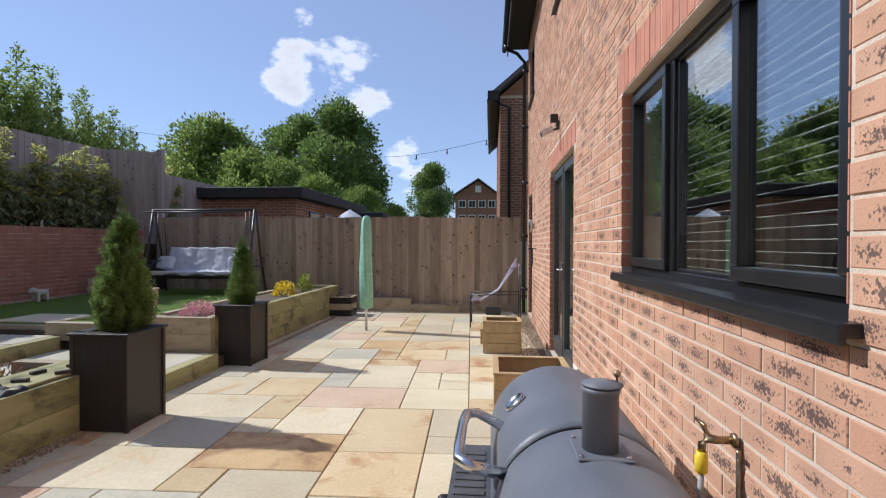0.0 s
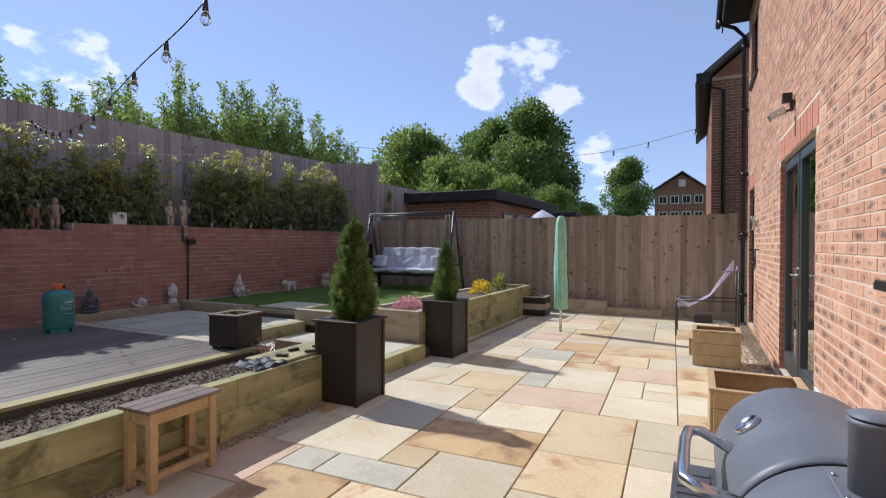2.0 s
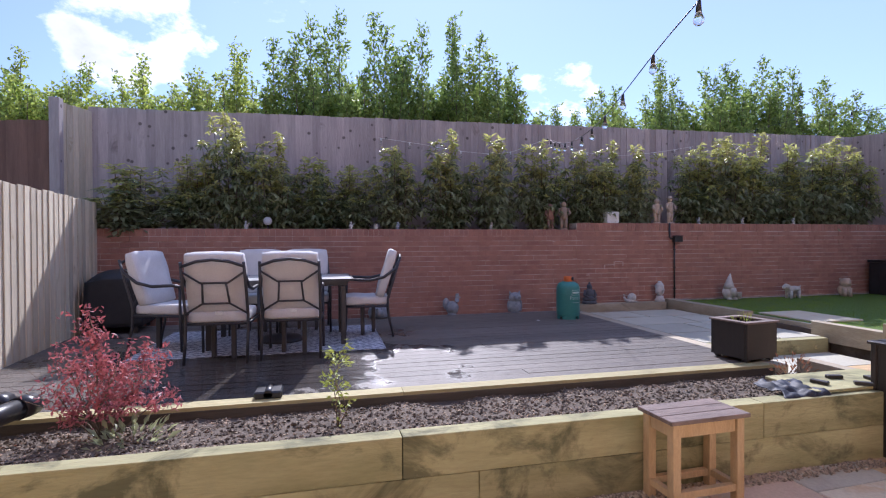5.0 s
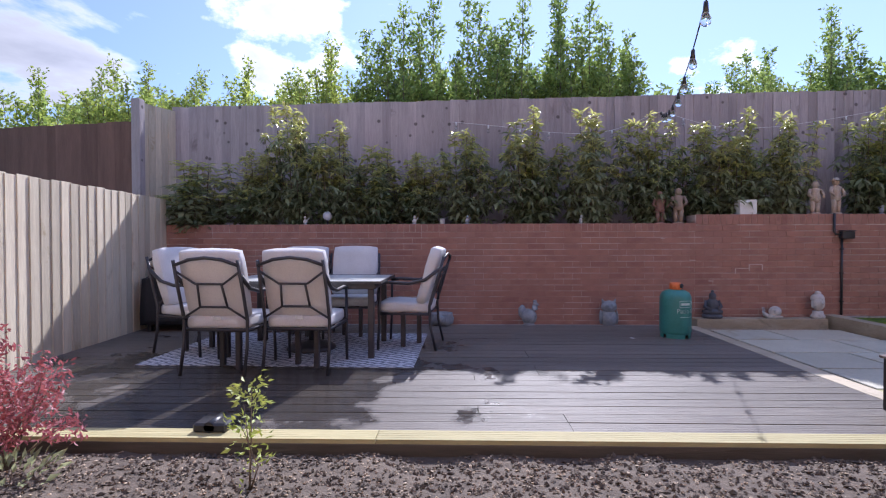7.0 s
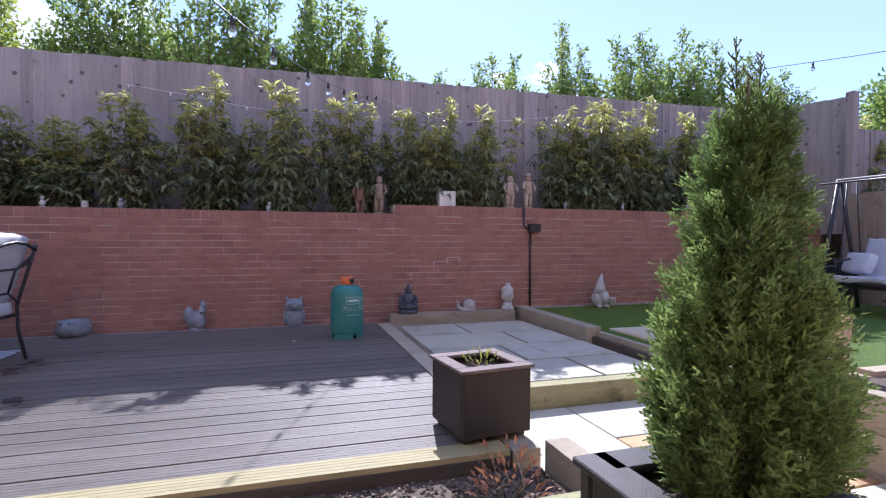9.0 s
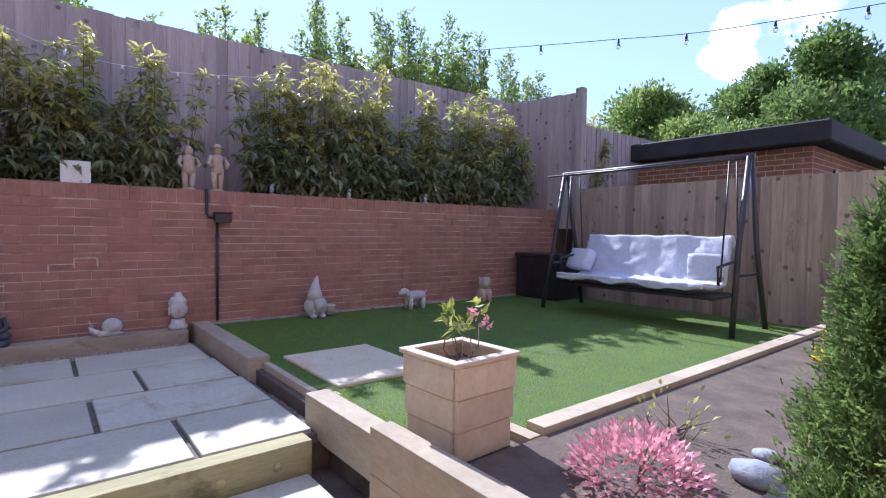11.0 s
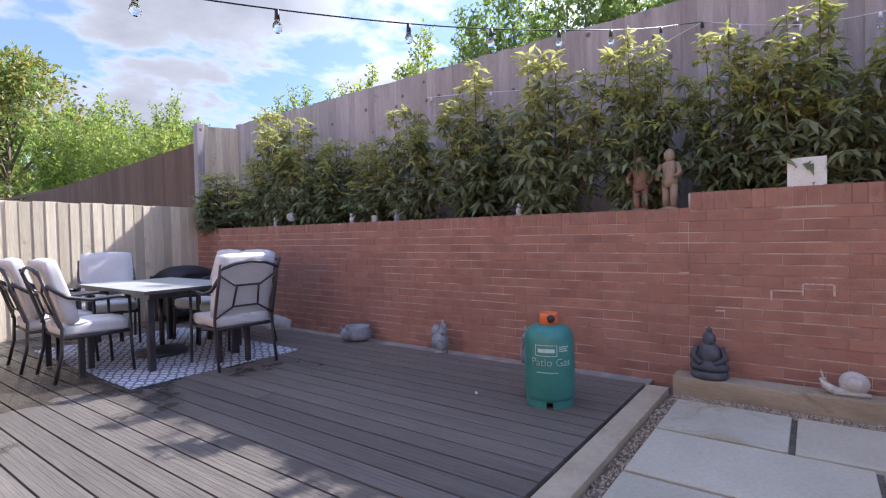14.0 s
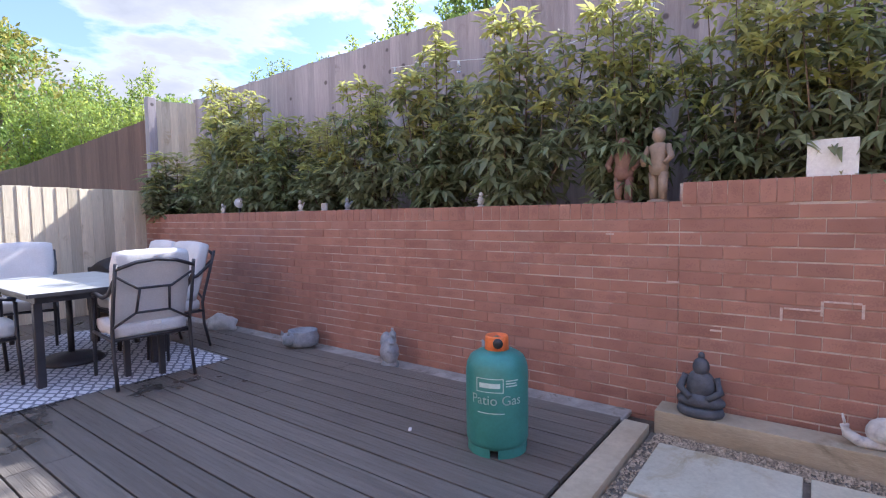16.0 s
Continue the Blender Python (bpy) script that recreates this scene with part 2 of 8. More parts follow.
def brick_material(name, tones, smudge, amount, rough=0.85):
    """Fired brick: tone from brick to brick, sandy grain, and a sooty smudge in the middle of its face."""
    m = bpy.data.materials.new(name)
    m.use_nodes = True
    nt = m.node_tree
    b = nt.nodes["Principled BSDF"]
    L = nt.links.new
    geo = nt.nodes.new("ShaderNodeNewGeometry")
    info = nt.nodes.new("ShaderNodeObjectInfo")
    add = nt.nodes.new("ShaderNodeMath")
    add.operation = "ADD"
    L(geo.outputs["Random Per Island"], add.inputs[0])
    L(info.outputs["Random"], add.inputs[1])
    fr = nt.nodes.new("ShaderNodeMath")
    fr.operation = "FRACT"
    L(add.outputs[0], fr.inputs[0])
    ramp = nt.nodes.new("ShaderNodeValToRGB")
    ramp.color_ramp.elements[0].color, ramp.color_ramp.elements[1].color = (*tones[0], 1), (*tones[-1], 1)
    for i, c in enumerate(tones[1:-1]):
        e = ramp.color_ramp.elements.new((i + 1) / (len(tones) - 1))
        e.color = (*c, 1)
    L(fr.outputs[0], ramp.inputs[0])
    uv = nt.nodes.new("ShaderNodeUVMap")
    mp = nt.nodes.new("ShaderNodeMapping")
    mp.inputs["Location"].default_value, mp.inputs["Scale"].default_value = (-1.0, -1.0, 0), (2, 2, 1)
    L(uv.outputs[0], mp.inputs[0])
    ln = nt.nodes.new("ShaderNodeVectorMath")
    ln.operation = "LENGTH"
    L(mp.outputs[0], ln.inputs[0])
    n = nt.nodes.new("ShaderNodeTexNoise")
    n.inputs["Scale"].default_value, n.inputs["Detail"].default_value = 120.0, 6.0
    L(geo.outputs["Position"], n.inputs["Vector"])
    # smudge = noise - distance from the middle + luck of this brick
    m1 = nt.nodes.new("ShaderNodeMath")
    m1.operation = "MULTIPLY_ADD"
    L(ln.outputs["Value"], m1.inputs[0])
    m1.inputs[1].default_value = -0.26
    L(n.outputs["Fac"], m1.inputs[2])
    f2 = nt.nodes.new("ShaderNodeMath")
    f2.operation = "MULTIPLY"
    L(fr.outputs[0], f2.inputs[0])
    f2.inputs[1].default_value = 7.31
    f3 = nt.nodes.new("ShaderNodeMath")
    f3.operation = "FRACT"
    L(f2.outputs[0], f3.inputs[0])
    m2 = nt.nodes.new("ShaderNodeMath")
    m2.operation = "MULTIPLY_ADD"
    L(f3.outputs[0], m2.inputs[0])
    m2.inputs[1].default_value = 0.22
    L(m1.outputs[0], m2.inputs[2])
    sr = nt.nodes.new("ShaderNodeMapRange")
    sr.inputs["From Min"].default_value, sr.inputs["From Max"].default_value = 0.50, 0.60
    sr.inputs["To Max"].default_value = amount
    L(m2.outputs[0], sr.inputs["Value"])
    mx = nt.nodes.new("ShaderNodeMixRGB")
    L(sr.outputs[0], mx.inputs[0])
    L(ramp.outputs[0], mx.inputs[1])
    mx.inputs[2].default_value = (*smudge, 1)
    nb = nt.nodes.new("ShaderNodeTexNoise")
    nb.inputs["Scale"].default_value, nb.inputs["Detail"].default_value = 7.0, 6.0
    L(geo.outputs["Position"], nb.inputs["Vector"])
    g = nt.nodes.new("ShaderNodeMapRange")
    g.inputs["To Min"].default_value, g.inputs["To Max"].default_value = 0.72, 1.28
    L(nb.outputs["Fac"], g.inputs["Value"])
    vs = nt.nodes.new("ShaderNodeVectorMath")
    vs.operation = "SCALE"
    L(mx.outputs[0], vs.inputs[0])
    L(g.outputs[0], vs.inputs["Scale"])
    L(vs.outputs[0], b.inputs["Base Color"])
    b.inputs["Roughness"].default_value = rough
    b.inputs["Specular IOR Level"].default_value = 0.3
    n2 = nt.nodes.new("ShaderNodeTexNoise")
    n2.inputs["Scale"].default_value = 160.0
    L(geo.outputs["Position"], n2.inputs["Vector"])
    bp = nt.nodes.new("ShaderNodeBump")
    bp.inputs["Strength"].default_value, bp.inputs["Distance"].default_value = 0.35, 0.004
    L(n2.outputs["Fac"], bp.inputs["Height"])
    L(bp.outputs[0], b.inputs["Normal"])
    return m


def glass_material(name, rough=0.0, ior=1.5):
    m = bpy.data.materials.new(name)
    m.use_nodes = True
    b = m.node_tree.nodes["Principled BSDF"]
    b.inputs["Base Color"].default_value = (0.9, 0.95, 0.95, 1)
    b.inputs["Transmission Weight"].default_value = 1.0
    b.inputs["Roughness"].default_value = rough
    b.inputs["IOR"].default_value = ior
    return m


M = {}
M["house_brick"] = brick_material("house_brick", ((0.53, 0.29, 0.19), (0.60, 0.36, 0.24), (0.50, 0.265, 0.17), (0.63, 0.40, 0.28)), (0.075, 0.055, 0.055), 0.85)
M["soldier_brick"] = brick_material("soldier_brick", ((0.50, 0.22, 0.15), (0.55, 0.25, 0.175)), (0.2, 0.1, 0.08), 0.15)
M["garden_brick"] = brick_material("garden_brick", ((0.335, 0.168, 0.122), (0.385, 0.198, 0.145), (0.31, 0.154, 0.114), (0.365, 0.197, 0.150)), (0.14, 0.07, 0.065), 0.3)
M["far_brick"] = brick_material("far_brick", ((0.27, 0.13, 0.088), (0.36, 0.19, 0.13), (0.30, 0.145, 0.10)), (0.1, 0.06, 0.05), 0.4)
M["mortar"] = surf("mortar", (0.60, 0.50, 0.40), (0.68, 0.58, 0.48), 9, 0.95, 0.4, fine=140)
M["mortar_red"] = surf("mortar_red", (0.31, 0.17, 0.13), (0.40, 0.245, 0.19), 2.2, 0.95, 0.4, fine=140, stretch=(1, 0.6, 6), spot=(0.54, 0.44, 0.37), spot_scale=2.4, spot_at=0.435)
M["sandstone"] = surf("sandstone", (0.57, 0.49, 0.33), (0.66, 0.58, 0.42), 1.6, 0.75, 0.25, rand=0.13, fine=45, spot=(0.55, 0.36, 0.18), spot_scale=1.5, spot_at=0.56)
M["sandstone_warm"] = surf("sandstone_warm", (0.55, 0.42, 0.235), (0.63, 0.51, 0.32), 1.8, 0.75, 0.25, rand=0.13, fine=45, spot=(0.44, 0.25, 0.12), spot_scale=1.9, spot_at=0.53)
M["sandstone_grey"] = surf("sandstone_grey", (0.45, 0.42, 0.32), (0.53, 0.50, 0.39), 1.8, 0.7, 0.22, rand=0.12, fine=45, spot=(0.42, 0.38, 0.30), spot_scale=2.0, spot_at=0.58)
M["sandstone_pale"] = surf("sandstone_pale", (0.47, 0.45, 0.35), (0.57, 0.55, 0.44), 2.2, 0.7, 0.25, rand=0.1, fine=45, spot=(0.40, 0.34, 0.22), spot_scale=2.6, spot_at=0.55)
M["smear"] = surf("smear", (0.48, 0.36, 0.30), (0.62, 0.52, 0.46), 30, 0.9, 0.3)
M["joint"] = surf("joint", (0.22, 0.18, 0.13), (0.32, 0.27, 0.2), 8, 0.95, 0.5, fine=120)
M["gravel"] = surf("gravel", (0.30, 0.24, 0.17), (0.42, 0.34, 0.25), 20, 0.9, 0.3, island=0.5, fine=80)
M["grit_dark"] = surf("grit_dark", (0.10, 0.085, 0.07), (0.19, 0.165, 0.14), 20, 0.95, 0.6, fine=80)
M["earth"] = surf("earth", (0.085, 0.063, 0.046), (0.15, 0.115, 0.084), 6, 0.95, 0.9, fine=70)
M["chips"] = surf("chips", (0.17, 0.12, 0.08), (0.40, 0.31, 0.21), 15, 0.9, 0.2, island=0.6, fine=90)
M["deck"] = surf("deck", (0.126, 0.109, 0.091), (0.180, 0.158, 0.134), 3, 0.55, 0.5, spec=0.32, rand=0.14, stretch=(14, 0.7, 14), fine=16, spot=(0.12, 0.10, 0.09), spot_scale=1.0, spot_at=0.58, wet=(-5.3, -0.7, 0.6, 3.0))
# dark tone holds the shade of the deck's front, turned from the sun
M["fascia"] = surf("fascia", (0.07, 0.058, 0.042), (0.11, 0.09, 0.066), 3, 0.85, 0.4, stretch=(9, 0.8, 9), fine=16)
M["deck_edge"] = surf("deck_edge", (0.36, 0.31, 0.14), (0.46, 0.40, 0.2), 3, 0.75, 0.4, rand=0.1, stretch=(9, 0.8, 9), fine=16)
M["sleeper"] = surf("sleeper", (0.275, 0.26, 0.12), (0.41, 0.375, 0.195), 2.2, 0.85, 0.5, rand=0.14, stretch=(3, 0.5, 3), fine=22, spot=(0.13, 0.125, 0.06), spot_scale=2.2, spot_at=0.52)
M["sleeper_grey"] = surf("sleeper_grey", (0.34, 0.28, 0.19), (0.46, 0.39, 0.28), 2.2, 0.85, 0.5, rand=0.1, stretch=(1, 1, 3), fine=22, spot=(0.2, 0.17, 0.11), spot_scale=1.5, spot_at=0.6)
M["fence"] = surf("fence", (0.30, 0.24, 0.185), (0.425, 0.35, 0.28), 2.5, 0.85, 0.5, rand=0.30, stretch=(6, 6, 0.5), fine=18, spot=(0.17, 0.13, 0.10), spot_scale=2.0, spot_at=0.58, knots=True)
# pale boards, tone raised to carry the sunlight that only grazes them
M["fence_pale_sunlit"] = surf("fence_pale_sunlit", (0.58, 0.49, 0.35), (0.69, 0.60, 0.44), 2.5, 0.85, 0.5, rand=0.2, stretch=(6, 6, 0.5), fine=18, spot=(0.44, 0.33, 0.19), spot_scale=2.0, spot_at=0.6)
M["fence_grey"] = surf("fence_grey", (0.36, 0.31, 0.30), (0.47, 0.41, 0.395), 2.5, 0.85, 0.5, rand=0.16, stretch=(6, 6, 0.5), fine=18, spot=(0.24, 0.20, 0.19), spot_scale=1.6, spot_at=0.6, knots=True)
M["fence_red"] = surf("fence_red", (0.16, 0.09, 0.065), (0.22, 0.125, 0.09), 2.5, 0.85, 0.5, rand=0.14, stretch=(6, 6, 0.5), fine=18)
M["lawn"] = surf("lawn", (0.07, 0.13, 0.018), (0.10, 0.17, 0.024), 6, 0.85, 0.9, fine=150)
M["black_frame"] = surf("black_frame", (0.012, 0.012, 0.014), (0.02, 0.02, 0.022), 3, 0.33, 0.04, fine=120)
M["grey_frame"] = surf("grey_frame", (0.03, 0.036, 0.038), (0.042, 0.048, 0.05), 3, 0.36, 0.04, fine=120)
M["glass"] = glass_material("glass", 0.0, 2.15)
M["planter"] = surf("planter", (0.022, 0.017, 0.015), (0.034, 0.027, 0.024), 3, 0.5, 0.3, stretch=(12, 12, 0.8), fine=20)
M["roof_dark"] = surf("roof_dark", (0.02, 0.02, 0.022), (0.04, 0.04, 0.043), 4, 0.75, 0.5)
M["slate"] = surf("slate", (0.10, 0.095, 0.10), (0.16, 0.15, 0.155), 3, 0.7, 0.6, fine=30)
M["white_paint"] = surf("white_paint", (0.72, 0.72, 0.70), (0.82, 0.82, 0.80), 3, 0.5, 0.05)
M["plaster_shaded"] = surf("plaster_shaded", (0.10, 0.10, 0.10), (0.14, 0.14, 0.14), 2, 0.9, 0.05)
M["stone_white"] = surf("stone_white", (0.44, 0.42, 0.39), (0.60, 0.58, 0.55), 12, 0.85, 0.4, fine=70, spot=(0.32, 0.31, 0.3), spot_scale=16, spot_at=0.6)
M["concrete"] = surf("concrete", (0.27, 0.25, 0.22), (0.42, 0.39, 0.35), 7, 0.9, 0.5, fine=70, spot=(0.16, 0.14, 0.11), spot_scale=6, spot_at=0.55)
M["ground"] = surf("ground", (0.06, 0.10, 0.03), (0.10, 0.13, 0.05), 0.5, 0.95, 0.3, fine=8)

# ---- building helpers ----


def bm_box(bm, x0, x1, y0, y1, z0, z1, bevel=0.0, seg=1):
    vs = [bm.verts.new((x, y, z)) for z in (z0, z1) for y in (y0, y1) for x in (x0, x1)]
    fs = [bm.faces.new([vs[i] for i in q]) for q in ((0, 2, 3, 1), (4, 5, 7, 6), (0, 1, 5, 4), (2, 6, 7, 3), (0, 4, 6, 2), (1, 3, 7, 5))]
    if bevel:
        es = list({e for f in fs for e in f.edges})
        bmesh.ops.bevel(bm, geom=es, offset=bevel, segments=seg, affect="EDGES", profile=0.7)
    return bm


def box(x0, x1, y0, y1, z0, z1, bevel=0.0, seg=1):
    return bm_box(bmesh.new(), x0, x1, y0, y1, z0, z1, bevel, seg)


def bm_tube(bm, pts, r, n=8, cap=True):
    """A round bar along points; r may be one radius or one for each point."""
    pts = [Vector(p) for p in pts]
    rs = r if isinstance(r, (list, tuple)) else [r] * len(pts)
    rings = []
    for i, p in enumerate(pts):
        d = (pts[min(i + 1, len(pts) - 1)] - pts[max(i - 1, 0)]).normalized()
        up = Vector((0, 0, 1)) if abs(d.z) < 0.95 else Vector((1, 0, 0))
        u = d.cross(up).normalized()
        v = d.cross(u)
        rings.append([bm.verts.new(p + rs[i] * (math.cos(a) * u + math.sin(a) * v)) for a in [2 * math.pi * k / n for k in range(n)]])
    for a, b in zip(rings, rings[1:]):
        for k in range(n):
            f = bm.faces.new((a[k], a[(k + 1) % n], b[(k + 1) % n], b[k]))
            f.smooth = True
    if cap:
        bm.faces.new(list(reversed(rings[0])))
        bm.faces.new(rings[-1])
    return bm


def bm_lathe(bm, prof, n=24, at=(0, 0, 0), sx=1.0, sy=1.0):
    """A turned shape: prof is (radius, z) from bottom to top."""
    rings = []
    for r, z in prof:
        if r < 1e-4:
            rings.append([bm.verts.new((at[0], at[1], at[2] + z))])
        else:
            rings.append([bm.verts.new((at[0] + sx * r * math.cos(2 * math.pi * k / n), at[1] + sy * r * math.sin(2 * math.pi * k / n), at[2] + z)) for k in range(n)])
    for a, b in zip(rings, rings[1:]):
        for k in range(n):
            q = [a[k % len(a)], a[(k + 1) % len(a)], b[(k + 1) % len(b)], b[k % len(b)]]
            q = list(dict.fromkeys(q))
            if len(q) > 2:
                f = bm.faces.new(q)
                f.smooth = True
    for ring, rev in ((rings[0], True), (rings[-1], False)):
        if len(ring) > 2:
            bm.faces.new(list(reversed(ring)) if rev else ring)
    return bm


def bm_blob(bm, at, size, rough=0.0, sub=2, seed=0):
    """A rounded lump, squashed and uneven."""
    got = bmesh.ops.create_icosphere(bm, subdivisions=sub, radius=1.0)
    for v in got["verts"]:
        k = 1 + rough * noise.noise(v.co * 1.7 + Vector((seed * 3.1, seed, 0)))
        v.co = Vector((at[0] + v.co.x * size[0] * k, at[1] + v.co.y * size[1] * k, at[2] + v.co.z * size[2] * k))
        for f in v.link_faces:
            f.smooth = True
    return bm


def as_mesh(name, bm, material):
    bmesh.ops.recalc_face_normals(bm, faces=bm.faces)
    me = bpy.data.meshes.new(name)
    bm.to_mesh(me)
    bm.free()
    me.materials.append(material)
    return me


def part(name, bm, material, parent=None, label=""):
    ob = new(name, as_mesh(name, bm, material))
    ob.parent = parent
    return tagged(ob, label)


def piece(name, mesh, parent, m):
    ob = new(name, mesh)
    ob.parent = parent
    ob.matrix_basis = m
    return ob


def thing(name, at, rz=0, label="", category="", group="", kind=""):
    ob = new(name)
    ob.empty_display_size = 0.1
    ob.matrix_basis = pose(*at, 0, 0, rz)
    return tagged(ob, label, category, group, kind)


def structure(name, bm, material, label, category):
    return tagged(part(name, bm, material), label, category, "", "structure")


def raw_mesh(name, verts, faces, material, smooth=False):
    me = bpy.data.meshes.new(name)
    me.from_pydata(verts, [], faces)
    me.materials.append(material)
    if smooth:
        me.polygons.foreach_set("use_smooth", [True] * len(me.polygons))
    return me


# bricks, in the local plane: length along u, height along w, standing out along n
def brick_geometry(length, height, depth=0.0035, cham=0.002):
    a, h = length / 2, height / 2
    v = []
    for d, i in ((-0.01, 0), (depth - cham, 0), (depth, cham)):
        v += [(-a + i, d, -h + i), (a - i, d, -h + i), (a - i, d, h - i), (-a + i, d, h - i)]
    f = []
    for k in (0, 4):
        for j in range(4):
            f.append((k + j, k + (j + 1) % 4, k + 4 + (j + 1) % 4, k + 4 + j))
    f.append((8, 9, 10, 11))
    return v, f


def brick_uv(me):
    lay = me.uv_layers.new(name="uv")
    corner = ((0, 0), (1, 0), (1, 1), (0, 1))
    data = np.empty((len(me.loops), 2), dtype=np.float32)
    idx = np.empty(len(me.loops), dtype=np.int32)
    me.loops.foreach_get("vertex_index", idx)
    data[:] = np.array(corner, dtype=np.float32)[idx % 4]
    lay.data.foreach_set("uv", data.ravel())


BRICK_MESH = {}


def brick_mesh(length, height, material):
    key = (round(length, 3), round(height, 3), material.name)
    if key not in BRICK_MESH:
        v, f = brick_geometry(length, height)
        me = raw_mesh("brick", v, f, material)
        brick_uv(me)
        BRICK_MESH[key] = me
    return BRICK_MESH[key]


def lay_bricks(parent, places, material, near, to_world):
    """places: (u, w, length, height). The ones for which near(u, w) holds become parts, at most 300, the rest one mesh."""
    rest_v, rest_f, count = [], [], 0
    rnd = random.Random(5)
    for u, w, ln, ht in places:
        jog = rnd.uniform(-0.0015, 0.0025)
        m = to_world @ Matrix.Translation((u, jog, w))
        if count < 300 and near(u, w):
            piece("brick", brick_mesh(ln, ht, material), parent, m)
            count += 1
        else:
            v, f = brick_geometry(ln, ht)
            k = len(rest_v)
            rest_v += [tuple(m @ Vector(p)) for p in v]
            rest_f += [tuple(i + k for i in q) for q in f]
    if rest_v:
        me = raw_mesh("brick_courses", rest_v, rest_f, material)
        brick_uv(me)
        ob = new("brick_courses", me)
        ob.parent = parent
        tagged(ob, kind="stuff")


def courses(u0, u1, w0, w1, holes=(), bl=0.225, bh=0.075, joint=0.01):
    """Stretcher bond over a rectangle, cut round holes (u0, u1, w0, w1)."""
    out = []
    rows = int((w1 - w0) / bh + 1e-6)
    for r in range(rows):
        w = w0 + (r + 0.5) * bh
        spans = [(u0, u1)]
        for a, b, c, d in holes:
            if c - 0.02 < w < d + 0.02:
                cut = []
                for s, e in spans:
                    if b <= s or a >= e:
                        cut.append((s, e))
                    else:
                        if a > s:
                            cut.append((s, a))
                        if b < e:
                            cut.append((b, e))
                spans = cut
        for s, e in spans:
            x = u0 - (bl / 2 if r % 2 else 0)
            while x < e:
                p, q = max(x, s), min(x + bl, e)
                if q - p > 0.04:
                    out.append(((p + q) / 2, w, round(q - p - joint, 3), bh - joint))
                x += bl
    return out

# ---- the setting: ground, patio, deck, lawn ----
PATIO_X0, PATIO_X1 = -2.98, 0.62
DECK_Z, SLAB_Z, LAWN_Z, LOW_Z = 0.34, 0.315, 0.42, 0.17
WALL_X, HOUSE_X = -7.9, 0.74
FENCE_N, FENCE_W = 10.7, -8.88

bm = bmesh.new()
bmesh.ops.create_grid(bm, x_segments=8, y_segments=8, size=1500)
for v in bm.verts:
    v.co.z = -0.06
structure("ground", bm, M["ground"], "rough green land reaching to the horizon", "ground")

# raised ground under deck, lawn and beds, and the planted terrace behind the brick wall
bm = box(WALL_X - 0.05, -3.15, -2.9, 3.75, -0.05, 0.26)
bm_box(bm, WALL_X - 0.05, -3.05, 3.754, 5.55, -0.05, 0.12)
bm_box(bm, WALL_X - 0.05, -5.06, 3.754, 5.55, 0.124, 0.262)
bm_box(bm, WALL_X - 0.05, -3.2, 5.554, 10.6, -0.05, 0.36)
structure("ground_bank", bm, M["earth"], "dark earth filling under the raised garden", "earth")
bm = box(-30, WALL_X - 0.1, -14, 30, -0.05, 1.50)
structure("ground_terrace", bm, M["earth"], "bare dark earth terrace behind the brick wall", "earth")

# patio: joint bed and random-coursed sandstone slabs
bm = box(PATIO_X0 - 0.2, HOUSE_X + 0.1, -2.6, 10.7, -0.05, -0.012)
patio = structure("pavement_patio", bm, M["joint"], "sandstone patio of mixed cream and orange slabs", "patio")


def slab_mesh(w, l, material, seed, th=0.03):
    bm = box(-w / 2, w / 2, -l / 2, l / 2, -th, 0, 0.004)
    return as_mesh("slab", bm, material)


M["sandstone_pink"] = surf("sandstone_pink", (0.55, 0.40, 0.28), (0.62, 0.47, 0.34), 1.8, 0.75, 0.25, rand=0.1, fine=45, spot=(0.46, 0.27, 0.18), spot_scale=1.9, spot_at=0.55)
M["sandstone_tan"] = surf("sandstone_tan", (0.45, 0.30, 0.14), (0.56, 0.40, 0.21), 1.8, 0.75, 0.25, rand=0.1, fine=45, spot=(0.34, 0.20, 0.10), spot_scale=2.2, spot_at=0.5)
TONES = {"c": M["sandstone"], "w": M["sandstone_warm"], "g": M["sandstone_grey"], "p": M["sandstone_pink"], "t": M["sandstone_tan"]}
# the paving runs 2.2 degrees off the house wall, on a module of about 0.3 m: columns from the sleepers, rows along the garden
COL, ROW, LEAN_OFF = 0.297, 0.303, pose(-1.05, 3.04, 0, 0, 0, 2.2) @ pose(1.05, -3.04, 0)
taken, slab_cache = set(), {}
slab_rnd = random.Random(11)


def lay_slab(k0, k1, j0, j1, tone):
    taken.update((k, j) for k in range(k0, k1) for j in range(j0, j1))
    w, l = (k1 - k0) * COL, (j1 - j0) * ROW
    if (k1 - k0, j1 - j0, tone) not in slab_cache:
        slab_cache[(k1 - k0, j1 - j0, tone)] = slab_mesh(w - 0.009, l - 0.009, TONES[tone], 0)
    at = pose(-2.806 + k0 * COL + w / 2, 3.02 + j0 * ROW + l / 2, slab_rnd.uniform(-0.002, 0.001), slab_rnd.uniform(-0.12, 0.12), slab_rnd.uniform(-0.12, 0.12), slab_rnd.uniform(-0.12, 0.12))
    piece("slab", slab_cache[(k1 - k0, j1 - j0, tone)], patio, LEAN_OFF @ at)


